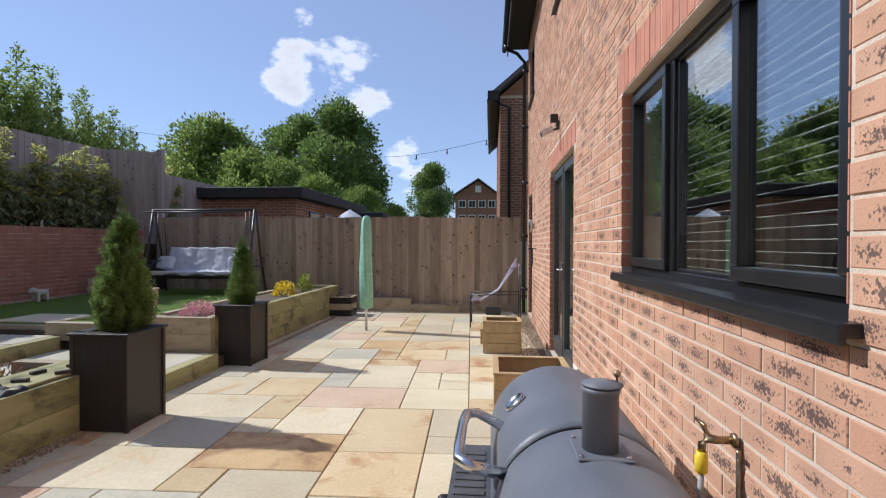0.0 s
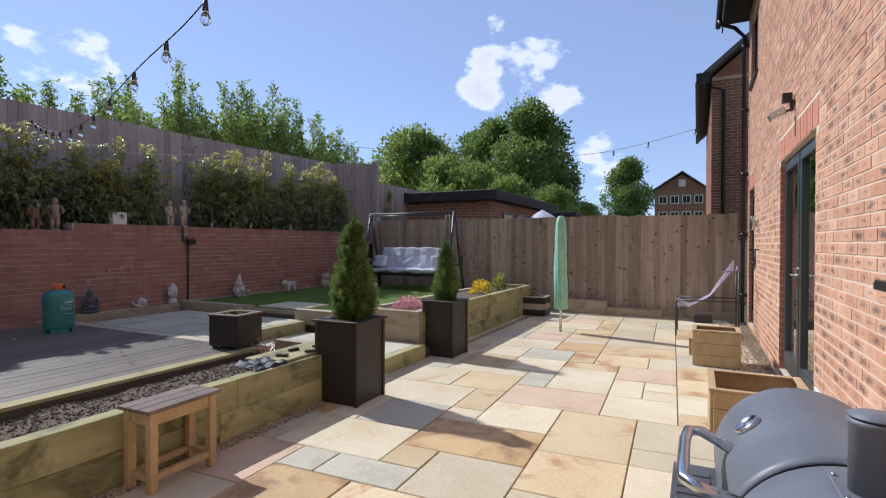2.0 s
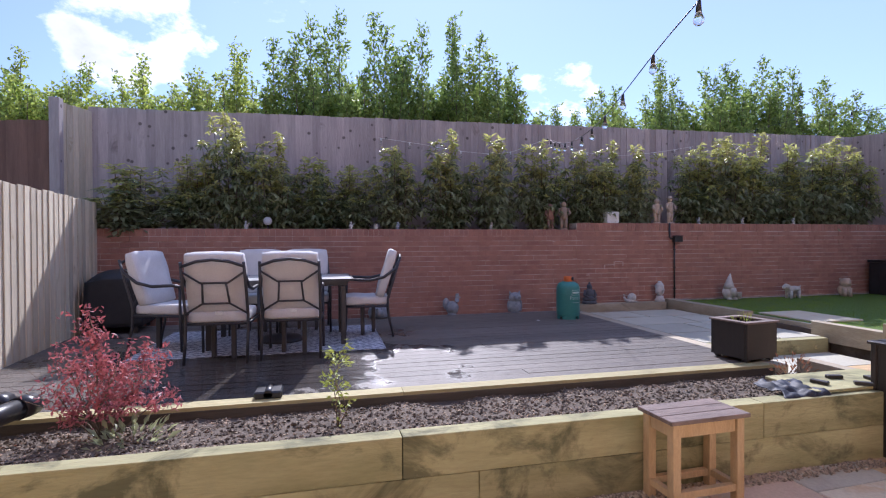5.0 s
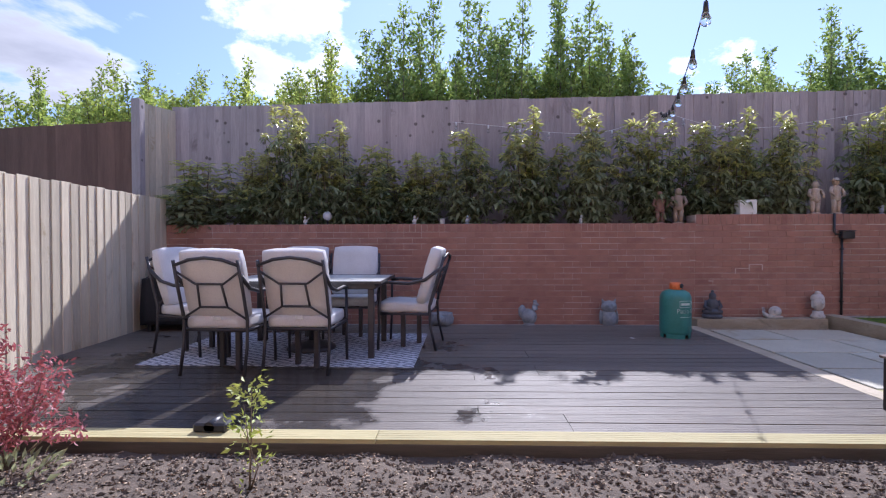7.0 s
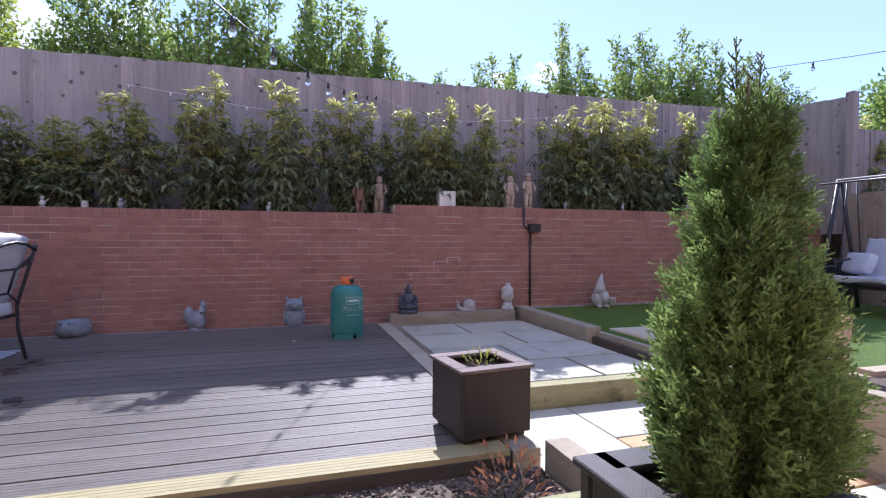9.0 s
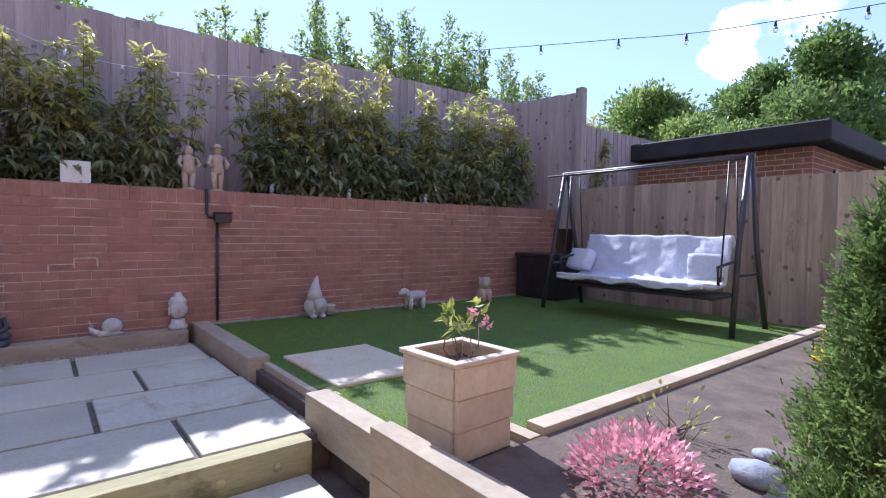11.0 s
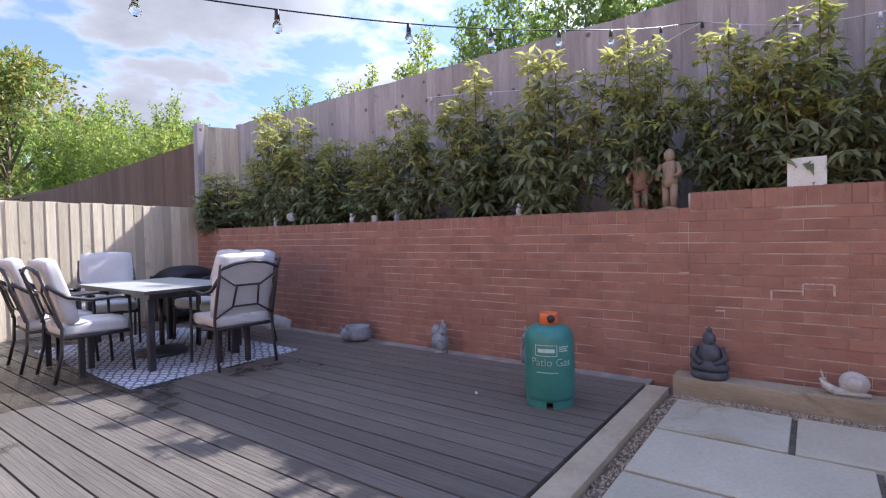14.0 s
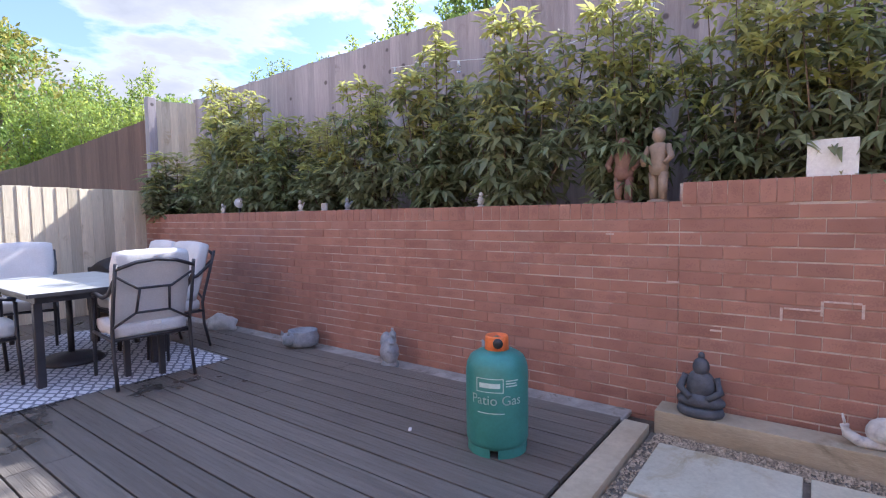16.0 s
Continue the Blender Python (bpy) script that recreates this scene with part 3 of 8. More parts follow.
for row in ((0, 3, -1, 1, "c"), (1, 3, 1, 3, "g"), (0, 1, 1, 3, "c"), (0, 3, 3, 5, "c"), (-1, 0, 3, 5, "c"), (3, 6, 0, 2, "t"), (3, 4, 2, 3, "c"), (3, 4, 3, 5, "w"),
            (4, 6, 2, 4, "c"), (3, 4, -1, 0, "w"), (4, 6, -2, 0, "c"), (2, 4, -2, -1, "g"), (1, 2, -2, -1, "g"), (1, 3, -4, -2, "t"), (-1, 1, -3, -1, "p"), (-1, 0, -1, 1, "g")):
    lay_slab(*row)
for row in ((6, 8, 1, 4, "w"), (6, 8, -1, 1, "w"), (8, 10, 2, 4, "c"), (8, 10, 1, 2, "c"), (8, 10, -1, 1, "c"), (-1, 1, -5, -3, "c"), (3, 5, -4, -2, "w"), (6, 8, -3, -1, "c"), (4, 6, -4, -2, "w")):
    if not any((k, j) in taken for k in range(row[0], row[1]) for j in range(row[2], row[3])):
        lay_slab(*row)
for row in ((4, 7, 4, 6, "p"), (7, 9, 4, 6, "c"), (2, 4, 5, 7, "w"), (0, 2, 5, 7, "c"), (4, 5, 6, 7, "g"), (5, 7, 6, 9, "c"), (5, 7, 9, 10, "w"), (7, 8, 6, 8, "c"),
            (8, 9, 6, 7, "c"), (8, 9, 7, 8, "c"), (7, 9, 8, 10, "p"), (8, 9, 10, 12, "c"), (6, 8, 10, 12, "w"), (5, 6, 10, 12, "w"), (3, 5, 10, 12, "g")):
    lay_slab(*row)
for row in ((3, 5, 8, 10, "c"), (4, 5, 7, 8, "g"), (1, 4, 7, 8, "c"), (1, 3, 8, 10, "w"), (6, 9, 12, 14, "w"), (4, 6, 12, 14, "t"), (1, 4, 12, 14, "c"), (9, 10, 7, 9, "w"), (9, 10, 5, 7, "c")):
    lay_slab(*row)
# the rest of the paving, in the same sizes
for j in range(-18, 26):
    for k in range(-1, 12):
        if (k, j) in taken:
            continue
        for w, l in slab_rnd.sample([(2, 3), (3, 2), (3, 2), (2, 2), (2, 2), (2, 1), (1, 2)], 7) + [(1, 1)]:
            if k + w <= 12 and j + l <= 26 and not any((a, b) in taken for a in range(k, k + w) for b in range(j, j + l)):
                lay_slab(k, k + w, j, j + l, slab_rnd.choices("cwgp", [5, 3, 1.3, 0.7])[0])
                break

# landing between the tall planters, upper paving
low = structure("pavement_landing", box(-4.97, -3.15, 3.93, 5.4, 0.121, 0.155), M["joint"], "low sandstone landing, one step up", "landing")
for k, (a, b, c, d) in enumerate(((-4.96, -4.10, 3.94, 4.52), (-4.09, -3.16, 3.94, 4.52), (-4.96, -4.42, 4.53, 5.39), (-4.41, -3.62, 4.53, 5.39), (-3.61, -3.16, 4.53, 5.39))):
    piece("slab", slab_mesh(b - a, d - c, M["sandstone_tan" if k % 2 else "sandstone_grey"], k, 0.02), low, pose((a + b) / 2, (c + d) / 2, LOW_Z))
up = structure("pavement_upper", box(-7.66, -5.1, 3.87, 5.52, 0.263, 0.292), M["grit_dark"], "dark gritty bed of the upper paving", "paving")
UPPER = ((-7.50, -6.93, 3.95, 4.57), (-7.50, -6.93, 4.60, 5.44), (-6.90, -6.31, 3.95, 4.90), (-6.90, -6.31, 4.93, 5.46),
         (-6.28, -5.71, 3.95, 4.60), (-6.28, -5.71, 4.63, 5.48), (-5.68, -5.12, 3.95, 4.93), (-5.68, -5.12, 4.96, 5.48))
for k, (a, b, c, d) in enumerate(UPPER):
    piece("slab", slab_mesh(b - a, d - c, M["sandstone_pale" if k in (0, 3, 5) else "sandstone_grey"], 0, 0.03), up, pose((a + b) / 2, (c + d) / 2, SLAB_Z))

# deck
deck = structure("floor_deck", box(-7.66, -4.22, -2.78, 3.70, 0.262, 0.30), M["earth"], "grey grooved deck, wet near the table", "deck")
rnd = random.Random(3)
bw = 0.145


def deck_board(length, w, material):
    bm = bmesh.new()
    n = 5
    prof = []
    for k in range(n):
        a = -w / 2 + w * k / n
        b = -w / 2 + w * (k + 1) / n
        prof += [(a + 0.001, 0.0), (b - 0.005, 0.0), (b - 0.004, -0.0009), (b - 0.0, -0.0009)]
    prof[0] = (-w / 2, 0.0)
    prof[-3:] = [(w / 2, 0.0)]
    prof = [(-w / 2, -0.028)] + prof + [(w / 2, -0.028)]
    a = [bm.verts.new((x, -length / 2, z)) for x, z in prof]
    b = [bm.verts.new((x, length / 2, z)) for x, z in prof]
    for i in range(len(prof)):
        j = (i + 1) % len(prof)
        bm.faces.new((a[i], a[j], b[j], b[i]))
    bm.faces.new(a[::-1])
    bm.faces.new(b)
    return as_mesh("plank", bm, material)


x = -7.66
while x < -4.24:
    cut = rnd.choice((-0.4, 0.3, 1.1, 1.6))
    for a, b in ((-2.80, cut - 0.002), (cut + 0.002, 3.70)):
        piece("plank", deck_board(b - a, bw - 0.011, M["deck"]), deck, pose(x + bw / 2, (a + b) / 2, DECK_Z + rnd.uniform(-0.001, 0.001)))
    x += bw
for a, b in ((-2.50, 0.55), (0.554, 3.70)):
    piece("plank", deck_board(b - a, 0.13, M["deck_edge"]), deck, pose(-4.11, (a + b) / 2, DECK_Z + 0.006))
structure("trim_deck_fascia", box(-4.065, -4.04, -2.50, 3.70, 0.16, 0.322, 0.003), M["fascia"], "weathered board along the deck's front, shade painted dark", "board")


def sleeper(x0, x1, y0, y1, z0, z1, mat=None, label="weathered green-tinted timber garden sleeper", group="garden sleepers", cat="sleeper"):
    bm = box(-(x1 - x0) / 2, (x1 - x0) / 2, -(y1 - y0) / 2, (y1 - y0) / 2, 0, z1 - z0, 0.006, 2)
    ob = part("sleeper", bm, mat or M["sleeper"])
    ob.location = ((x0 + x1) / 2, (y0 + y1) / 2, z0)
    return tagged(ob, label, cat, group)


# front bed wall: two courses of sleepers on edge
S, SG = M["sleeper"], M["sleeper_grey"]
for k, cuts in enumerate(((-2.44, -1.35, 0.78, 2.4, 3.93), (-2.44, -1.6, 0.385, 2.55, 3.93))):
    for a, b in zip(cuts, cuts[1:]):
        sleeper(-3.15, -3.04, a + 0.002, b - 0.002, 0.0 + k * 0.212, 0.210 + k * 0.212)
sleeper(-3.95, -3.16, 3.82, 3.93, 0.17, 0.418, SG)
# steps
sleeper(-3.15, -3.04, 3.94, 5.40, 0.0, 0.172, label="timber sleeper forming the low step")
us = sleeper(-5.09, -4.98, 3.88, 5.42, 0.13, 0.318, label="timber sleeper edging the upper paving, with round bolt heads")
for y in (-0.55, -0.25, 0.35, 0.6):
    part("bolt", bm_lathe(bmesh.new(), [(0.0, 0), (0.022, 0.001), (0.02, 0.006), (0, 0.007)], 12), S, us).matrix_basis = pose(0.056, y, 0.1, 0, 90, 0)
sleeper(-7.66, -4.06, 3.72, 3.86, 0.16, 0.335, SG, "grey weathered sleeper between deck and paving")
# back of upper paving and lawn kerbs
sleeper(-7.86, -7.68, 3.88, 5.44, 0.25, 0.415, M["sleeper_grey"], "brown stained sleeper at the foot of the wall")
sleeper(-7.86, -6.20, 5.50, 5.65, 0.25, 0.45, SG, "pale sleeper kerb beside the artificial lawn")
sleeper(-6.19, -5.26, 5.60, 5.72, 0.25, 0.41, SG, "low pale sleeper step up to the lawn")
sleeper(-5.25, -4.43, 5.50, 5.63, 0.25, 0.46, SG, "pale sleeper kerb beside the artificial lawn")
# flower bed box
for k in range(3):
    sleeper(-4.42, -3.14, 5.41, 5.51, 0.0 + 0.188 * k, 0.186 + 0.188 * k, SG, "smooth pale sleeper facing the flower bed")
for k in range(3):
    for a, b in ((5.52, 7.1 + 0.3 * k), (7.1 + 0.3 * k, 9.0 - 0.2 * k), (9.0 - 0.2 * k, 10.0)):
        sleeper(-3.22, -3.12, a + 0.002, b - 0.002, 0.188 * k, 0.186 + 0.188 * k)
sleeper(-4.15, -4.05, 6.02, 10.0, 0.36, 0.53, SG, "pale timber edging between lawn and flower bed")
sleeper(-4.42, -4.06, 5.94, 6.01, 0.36, 0.50, SG, "short timber edging beside the square tub")
sleeper(-4.15, -3.12, 10.01, 10.11, 0.0, 0.56)
structure("ground_tub_corner", box(-4.41, -4.06, 5.52, 5.93, 0.3, 0.465), M["earth"], "soil corner under the square tub", "soil")
structure("ground_flower_bed", box(-4.045, -3.225, 5.52, 10.0, 0.3, 0.50), M["earth"], "dark soil of the raised flower bed", "soil")

# lawn
bm = bmesh.new()
bmesh.ops.create_grid(bm, x_segments=60, y_segments=70, size=0.5)
for v in bm.verts:
    x, y = v.co.x, v.co.y
    v.co = Vector((WALL_X + 0.06 + (x + 0.5) * 3.68, 5.64 + (y + 0.5) * 4.85, LAWN_Z - 0.012 + 0.006 * noise.noise(Vector((x * 9, y * 9, 0)))))
structure("lawn", bm, M["lawn"], "short bright green artificial lawn", "lawn")
ls = part("stepping_slab", box(-0.43, 0.43, -0.34, 0.34, 0, 0.03, 0.006), M["sandstone"])
ls.location = (-5.79, 6.09, LAWN_Z - 0.022)
tagged(ls, "cream sandstone slab laid on the lawn's edge", "slab")

# soil bed by the front sleepers
bm = bmesh.new()
bmesh.ops.create_grid(bm, x_segments=20, y_segments=110, size=0.5)
for v in bm.verts:
    x, y = v.co.x, v.co.y
    p = Vector((-4.04 + (x + 0.5) * 0.79, -2.48 + (y + 0.5) * 6.31, 0))
    v.co = Vector((p.x, p.y, 0.262 + 0.09 * (x + 0.5) + 0.03 * noise.noise(p * 3) + 0.012 * noise.noise(p * 14)))
structure("ground_bed", bm, M["earth"], "dry soil bed strewn with bark chips", "soil")

# ---- walls ----
garden_wall = structure("wall_garden", box(WALL_X - 0.25, WALL_X, -2.86, 10.85, 0.0, 1.578), M["mortar_red"], "red brick retaining wall with a brick-on-edge top", "wall")
bm = box(WALL_X - 0.25, WALL_X, 3.95, 10.85, 1.58, 1.69)
part("wall_step", bm, M["mortar_red"], garden_wall)
face_w = Matrix(((0, 1, 0, WALL_X), (1, 0, 0, 0), (0, 0, 1, 0), (0, 0, 0, 1)))
GARDEN_BRICKS = [(u, w, ln + 0.006, ht + 0.001) for u, w, ln, ht in courses(-2.86, 3.95, 0.21, 1.485, ()) + courses(3.95, 10.85, 0.21, 1.56, ())]
k = -2.86
while k < 10.84:
    z0 = 1.487 if k < 3.94 else 1.57
    GARDEN_BRICKS.append((k + 0.037, z0 + (0.05 if k < 3.94 else 0.062), 0.071, 0.10 if k < 3.94 else 0.124))
    k += 0.075
house_wall = structure("wall_house", box(HOUSE_X + 0.008, HOUSE_X + 0.05, -2.6, 10.3, -0.05, 0.01), M["mortar"], "orange-red brick house wall with sooty smudged bricks", "wall")


structure("trim_wall_footing", box(WALL_X + 0.012, -7.70, -2.78, 3.70, 0.28, 0.311, 0.006), M["concrete"], "rough pale concrete footing along the brick wall", "footing")
structure("trim_lawn_footing", box(WALL_X + 0.012, -7.845, 5.66, 10.6, 0.38, 0.424, 0.006), M["concrete"], "pale concrete strip between wall and lawn", "footing")
for y, z, w, h in ((4.62, 1.03, 0.012, 0.075), (4.78, 1.03, 0.012, 0.07), (4.45, 0.985, 0.012, 0.07), (4.70, 1.067, 0.15, 0.009), (4.54, 1.018, 0.16, 0.009), (3.92, 1.12, 0.07, 0.010), (3.55, 1.395, 0.05, 0.010), (4.15, 0.86, 0.06, 0.010)):
    part("mortar_smear", box(WALL_X + 0.004, WALL_X + 0.0095, y - w / 2, y + w / 2, z - h / 2, z + h / 2), M["smear"], garden_wall)


# fences
def feather(h, w, material):
    bm = bmesh.new()
    prof = [(-w / 2, 0.0), (w / 2 + 0.022, 0.010), (w / 2 + 0.022, 0.019), (-w / 2, 0.008)]
    a = [bm.verts.new((x, y, 0)) for x, y in prof]
    b = [bm.verts.new((x, y, h)) for x, y in prof]
    for i in range(4):
        j = (i + 1) % 4
        bm.faces.new((a[i], a[j], b[j], b[i]))
    bm.faces.new(a[::-1])
    bm.faces.new(b)
    return as_mesh("fence_board", bm, material)


def fence(name, p, q, z0, z1a, z1b, material, label, w=0.118, posts=True, rail=True, flip=False):
    """Feather-edge boards from p to q; the boards' faces look to the left of that way, or right if flip."""
    p, q = Vector((*p, z0)), Vector((*q, z0))
    d = q - p
    n = round(d.length / w)
    ang = math.degrees(math.atan2(d.y, d.x)) + (180 if flip else 0)
    root = thing(name, p, 0, label, "fence", "", "structure")
    rnd = random.Random(len(name) * 7 + n)
    meshes = [feather(1.0, w, material) for _ in range(1)]
    for i in range(n):
        c = d * ((i + 0.5) / n)
        h = z1a + (z1b - z1a) * (i + 0.5) / n - z0
        m = pose(c.x, c.y, 0, 0, 0, ang) @ Matrix.Diagonal((1, 1, h + rnd.uniform(-0.008, 0.008), 1)) @ pose(0, 0.004 + rnd.uniform(-0.002, 0.004), 0, 0, rnd.uniform(-0.12, 0.12), 0)
        piece("fence_board", meshes[0], root, m)
    if rail:
        for zz in (0.35, 0.5 * (z1a - z0), z1a - z0 - 0.3):
            ln = d.length
            ob = part("fence_rail", box(-ln / 2, ln / 2, -0.08, -0.035, zz - 0.04, zz + 0.04, 0.004), material, root)
            ob.matrix_basis = pose(d.x / 2, d.y / 2, 0, 0, 0, ang)
    return root


fence("fence_north", (0.62, FENCE_N), (-7.38, FENCE_N), 0.0, 1.97, 1.99, M["fence"], "weathered brown feather-edge timber fence")
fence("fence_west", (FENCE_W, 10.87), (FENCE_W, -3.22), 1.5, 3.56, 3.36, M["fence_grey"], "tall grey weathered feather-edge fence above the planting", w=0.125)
fence("fence_south", (-7.88, -2.79), (0.74, -2.20), 0.0, 1.92, 1.92, M["fence_pale_sunlit"], "sunlit pale feather-edge timber fence", w=0.125)
fence("fence_return_north", (-7.5, 10.85), (-8.86, 10.85), 1.4, 3.48, 3.56, M["fence_grey"], "short return of grey timber fence")
fence("fence_return_south", (-8.86, -3.21), (-8.34, -3.37), 1.3, 3.30, 3.28, M["fence_pale_sunlit"], "short sunlit return of timber fence")
fence("fence_neighbour_south", (-8.30, -3.46), (-8.30, -16.0), 0.6, 3.02, 2.45, M["fence_red"], "reddish-brown stained neighbouring fence")
fence("fence_neighbour_north", (-7.5, 24.0), (-7.5, 10.92), 0.6, 2.9, 3.0, M["fence_grey"], "grey neighbouring fence running on beyond the garden")
for x, y, z0, z1, nm in ((-7.44, 10.80, 0.3, 3.52, "north"), (-8.28, -3.39, 0.3, 3.32, "south")):
    structure("post_" + nm, box(x - 0.06, x + 0.06, y - 0.06, y + 0.06, z0, z1, 0.006), M["fence_grey"], "tall square grey timber fence post", "post")
structure("trim_gravel_board", box(-7.2, 0.6, 10.64, 10.675, 0.0, 0.14, 0.004), M["sleeper_grey"], "timber board along the foot of the fence", "board")

# ---- house ----
WIN = (1.12, 2.95, 1.24, 2.26)
DOOR = (4.62, 6.42, 0.08, 2.30)
DOOR2 = (9.15, 9.98, 0.08, 2.33)
UP1 = (8.80, 9.85, 4.02, 5.15)
UP2 = (4.75, 5.95, 4.10, 5.15)
HOLES = (WIN, DOOR, DOOR2, UP1, UP2)


def wall_cells(u0, u1, w0, w1, holes, x0, x1):
    bm = bmesh.new()
    us = sorted({u0, u1, *[h[0] for h in holes], *[h[1] for h in holes]})
    ws = sorted({w0, w1, *[h[2] for h in holes], *[h[3] for h in holes]})
    for a, b in zip(us, us[1:]):
        for c, d in zip(ws, ws[1:]):
            u, w = (a + b) / 2, (c + d) / 2
            if not any(h[0] < u < h[1] and h[2] < w < h[3] for h in holes):
                bm_box(bm, x0, x1, a, b, c, d)
    bmesh.ops.remove_doubles(bm, verts=bm.verts, dist=1e-4)
    return bm


part("masonry", wall_cells(-2.6, 10.3, 0.012, 5.4, HOLES, HOUSE_X, HOUSE_X + 0.28), M["mortar"], house_wall)
structure("wall_house_end", box(HOUSE_X + 0.284, 8.0, 10.0, 10.3, 0.0, 5.4), M["far_brick"], "brick end wall of the house", "wall")
face_e = Matrix(((0, -1, 0, HOUSE_X), (1, 0, 0, 0), (0, 0, 1, 0), (0, 0, 0, 1)))
SOLDIER = []
for a, b, c, d in (WIN, DOOR, DOOR2):
    n = round((b - a + 0.2) / 0.075)
    for i in range(n):
        SOLDIER.append((a - 0.1 + (i + 0.5) * (b - a + 0.2) / n, d + 0.1125, 0.065, 0.215))
cuts = HOLES + tuple((a - 0.1, b + 0.1, d - 0.01, d + 0.225) for a, b, c, d in (WIN, DOOR, DOOR2))
HOUSE_BRICKS = courses(-2.6, 10.3, 0.0, 5.4, cuts)
# rooms behind the openings, their indoor dimness put into the dark grey plaster
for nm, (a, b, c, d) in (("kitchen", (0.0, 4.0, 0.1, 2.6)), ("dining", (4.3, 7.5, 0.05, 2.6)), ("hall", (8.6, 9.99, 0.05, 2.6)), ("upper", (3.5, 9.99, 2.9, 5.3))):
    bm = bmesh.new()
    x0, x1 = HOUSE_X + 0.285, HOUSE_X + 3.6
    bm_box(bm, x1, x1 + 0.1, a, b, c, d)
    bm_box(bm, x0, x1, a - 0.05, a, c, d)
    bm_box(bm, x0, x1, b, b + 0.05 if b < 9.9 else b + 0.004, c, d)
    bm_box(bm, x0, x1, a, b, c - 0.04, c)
    structure("wall_room_" + nm, bm, M["plaster_shaded"], "dim plain room behind the glass", "room")
    structure("ceiling_" + nm, box(x0, x1, a, b, d, d + 0.04), M["plaster_shaded"], "plain ceiling of a dim room", "ceiling")

# roof edge, gutter, downpipe
roof = thing("roof_house", (0, 0, 0), 0, "dark tiled roof with black eaves", "roof", "", "structure")
bm = bmesh.new()
v = [(HOUSE_X - 0.42, 5.42), (HOUSE_X - 0.42, 5.50), (4.5, 8.3), (4.5, 8.2)]
va = [bm.verts.new((x, -2.8, z)) for x, z in v]
vb = [bm.verts.new((x, 10.55, z)) for x, z in v]
for i in range(4):
    j = (i + 1) % 4
    bm.faces.new((va[i], va[j], vb[j], vb[i]))
bm.faces.new(va)
bm.faces.new(vb[::-1])
part("roof_slope", bm, M["slate"], roof)
part("soffit", box(HOUSE_X - 0.40, HOUSE_X + 0.3, -2.8, 10.5, 5.40, 5.415), M["black_frame"], roof)
part("fascia", box(HOUSE_X - 0.42, HOUSE_X - 0.40, -2.8, 10.52, 5.27, 5.44, 0.003), M["black_frame"], roof)
bm = bmesh.new()
prof = [(-0.05, 0.0), (-0.045, -0.035), (-0.02, -0.06), (0.02, -0.06), (0.045, -0.035), (0.05, 0.0)]
ya, yb = -2.8, 10.55
va = [bm.verts.new((HOUSE_X - 0.475 + x, ya, 5.42 + z)) for x, z in prof]
vb = [bm.verts.new((HOUSE_X - 0.475 + x, yb, 5.42 + z)) for x, z in prof]
for i in range(5):
    bm.faces.new((va[i], va[i + 1], vb[i + 1], vb[i]))
bm.faces.new(va[::-1])
bm.faces.new(vb)
part("gutter", bm, M["black_frame"], roof)
dp = thing("downpipe", (HOUSE_X - 0.085, 10.12, 0.0), 0, "black plastic rainwater downpipe on the brick corner", "downpipe")
part("pipe", bm_tube(bmesh.new(), [(0, 0, 0.06), (0, 0, 5.0), (-0.15, 0, 5.18), (-0.36, 0, 5.28), (-0.39, 0, 5.36)], 0.034, 12), M["black_frame"], dp)
for z in (0.5, 1.55, 2.6, 3.7, 4.8):
    part("bracket", bm_tube(bm_box(bmesh.new(), -0.05, 0.075, -0.012, 0.012, z, z + 0.05), [(0, 0, z - 0.01), (0, 0, z + 0.06)], 0.042, 12), M["black_frame"], dp)


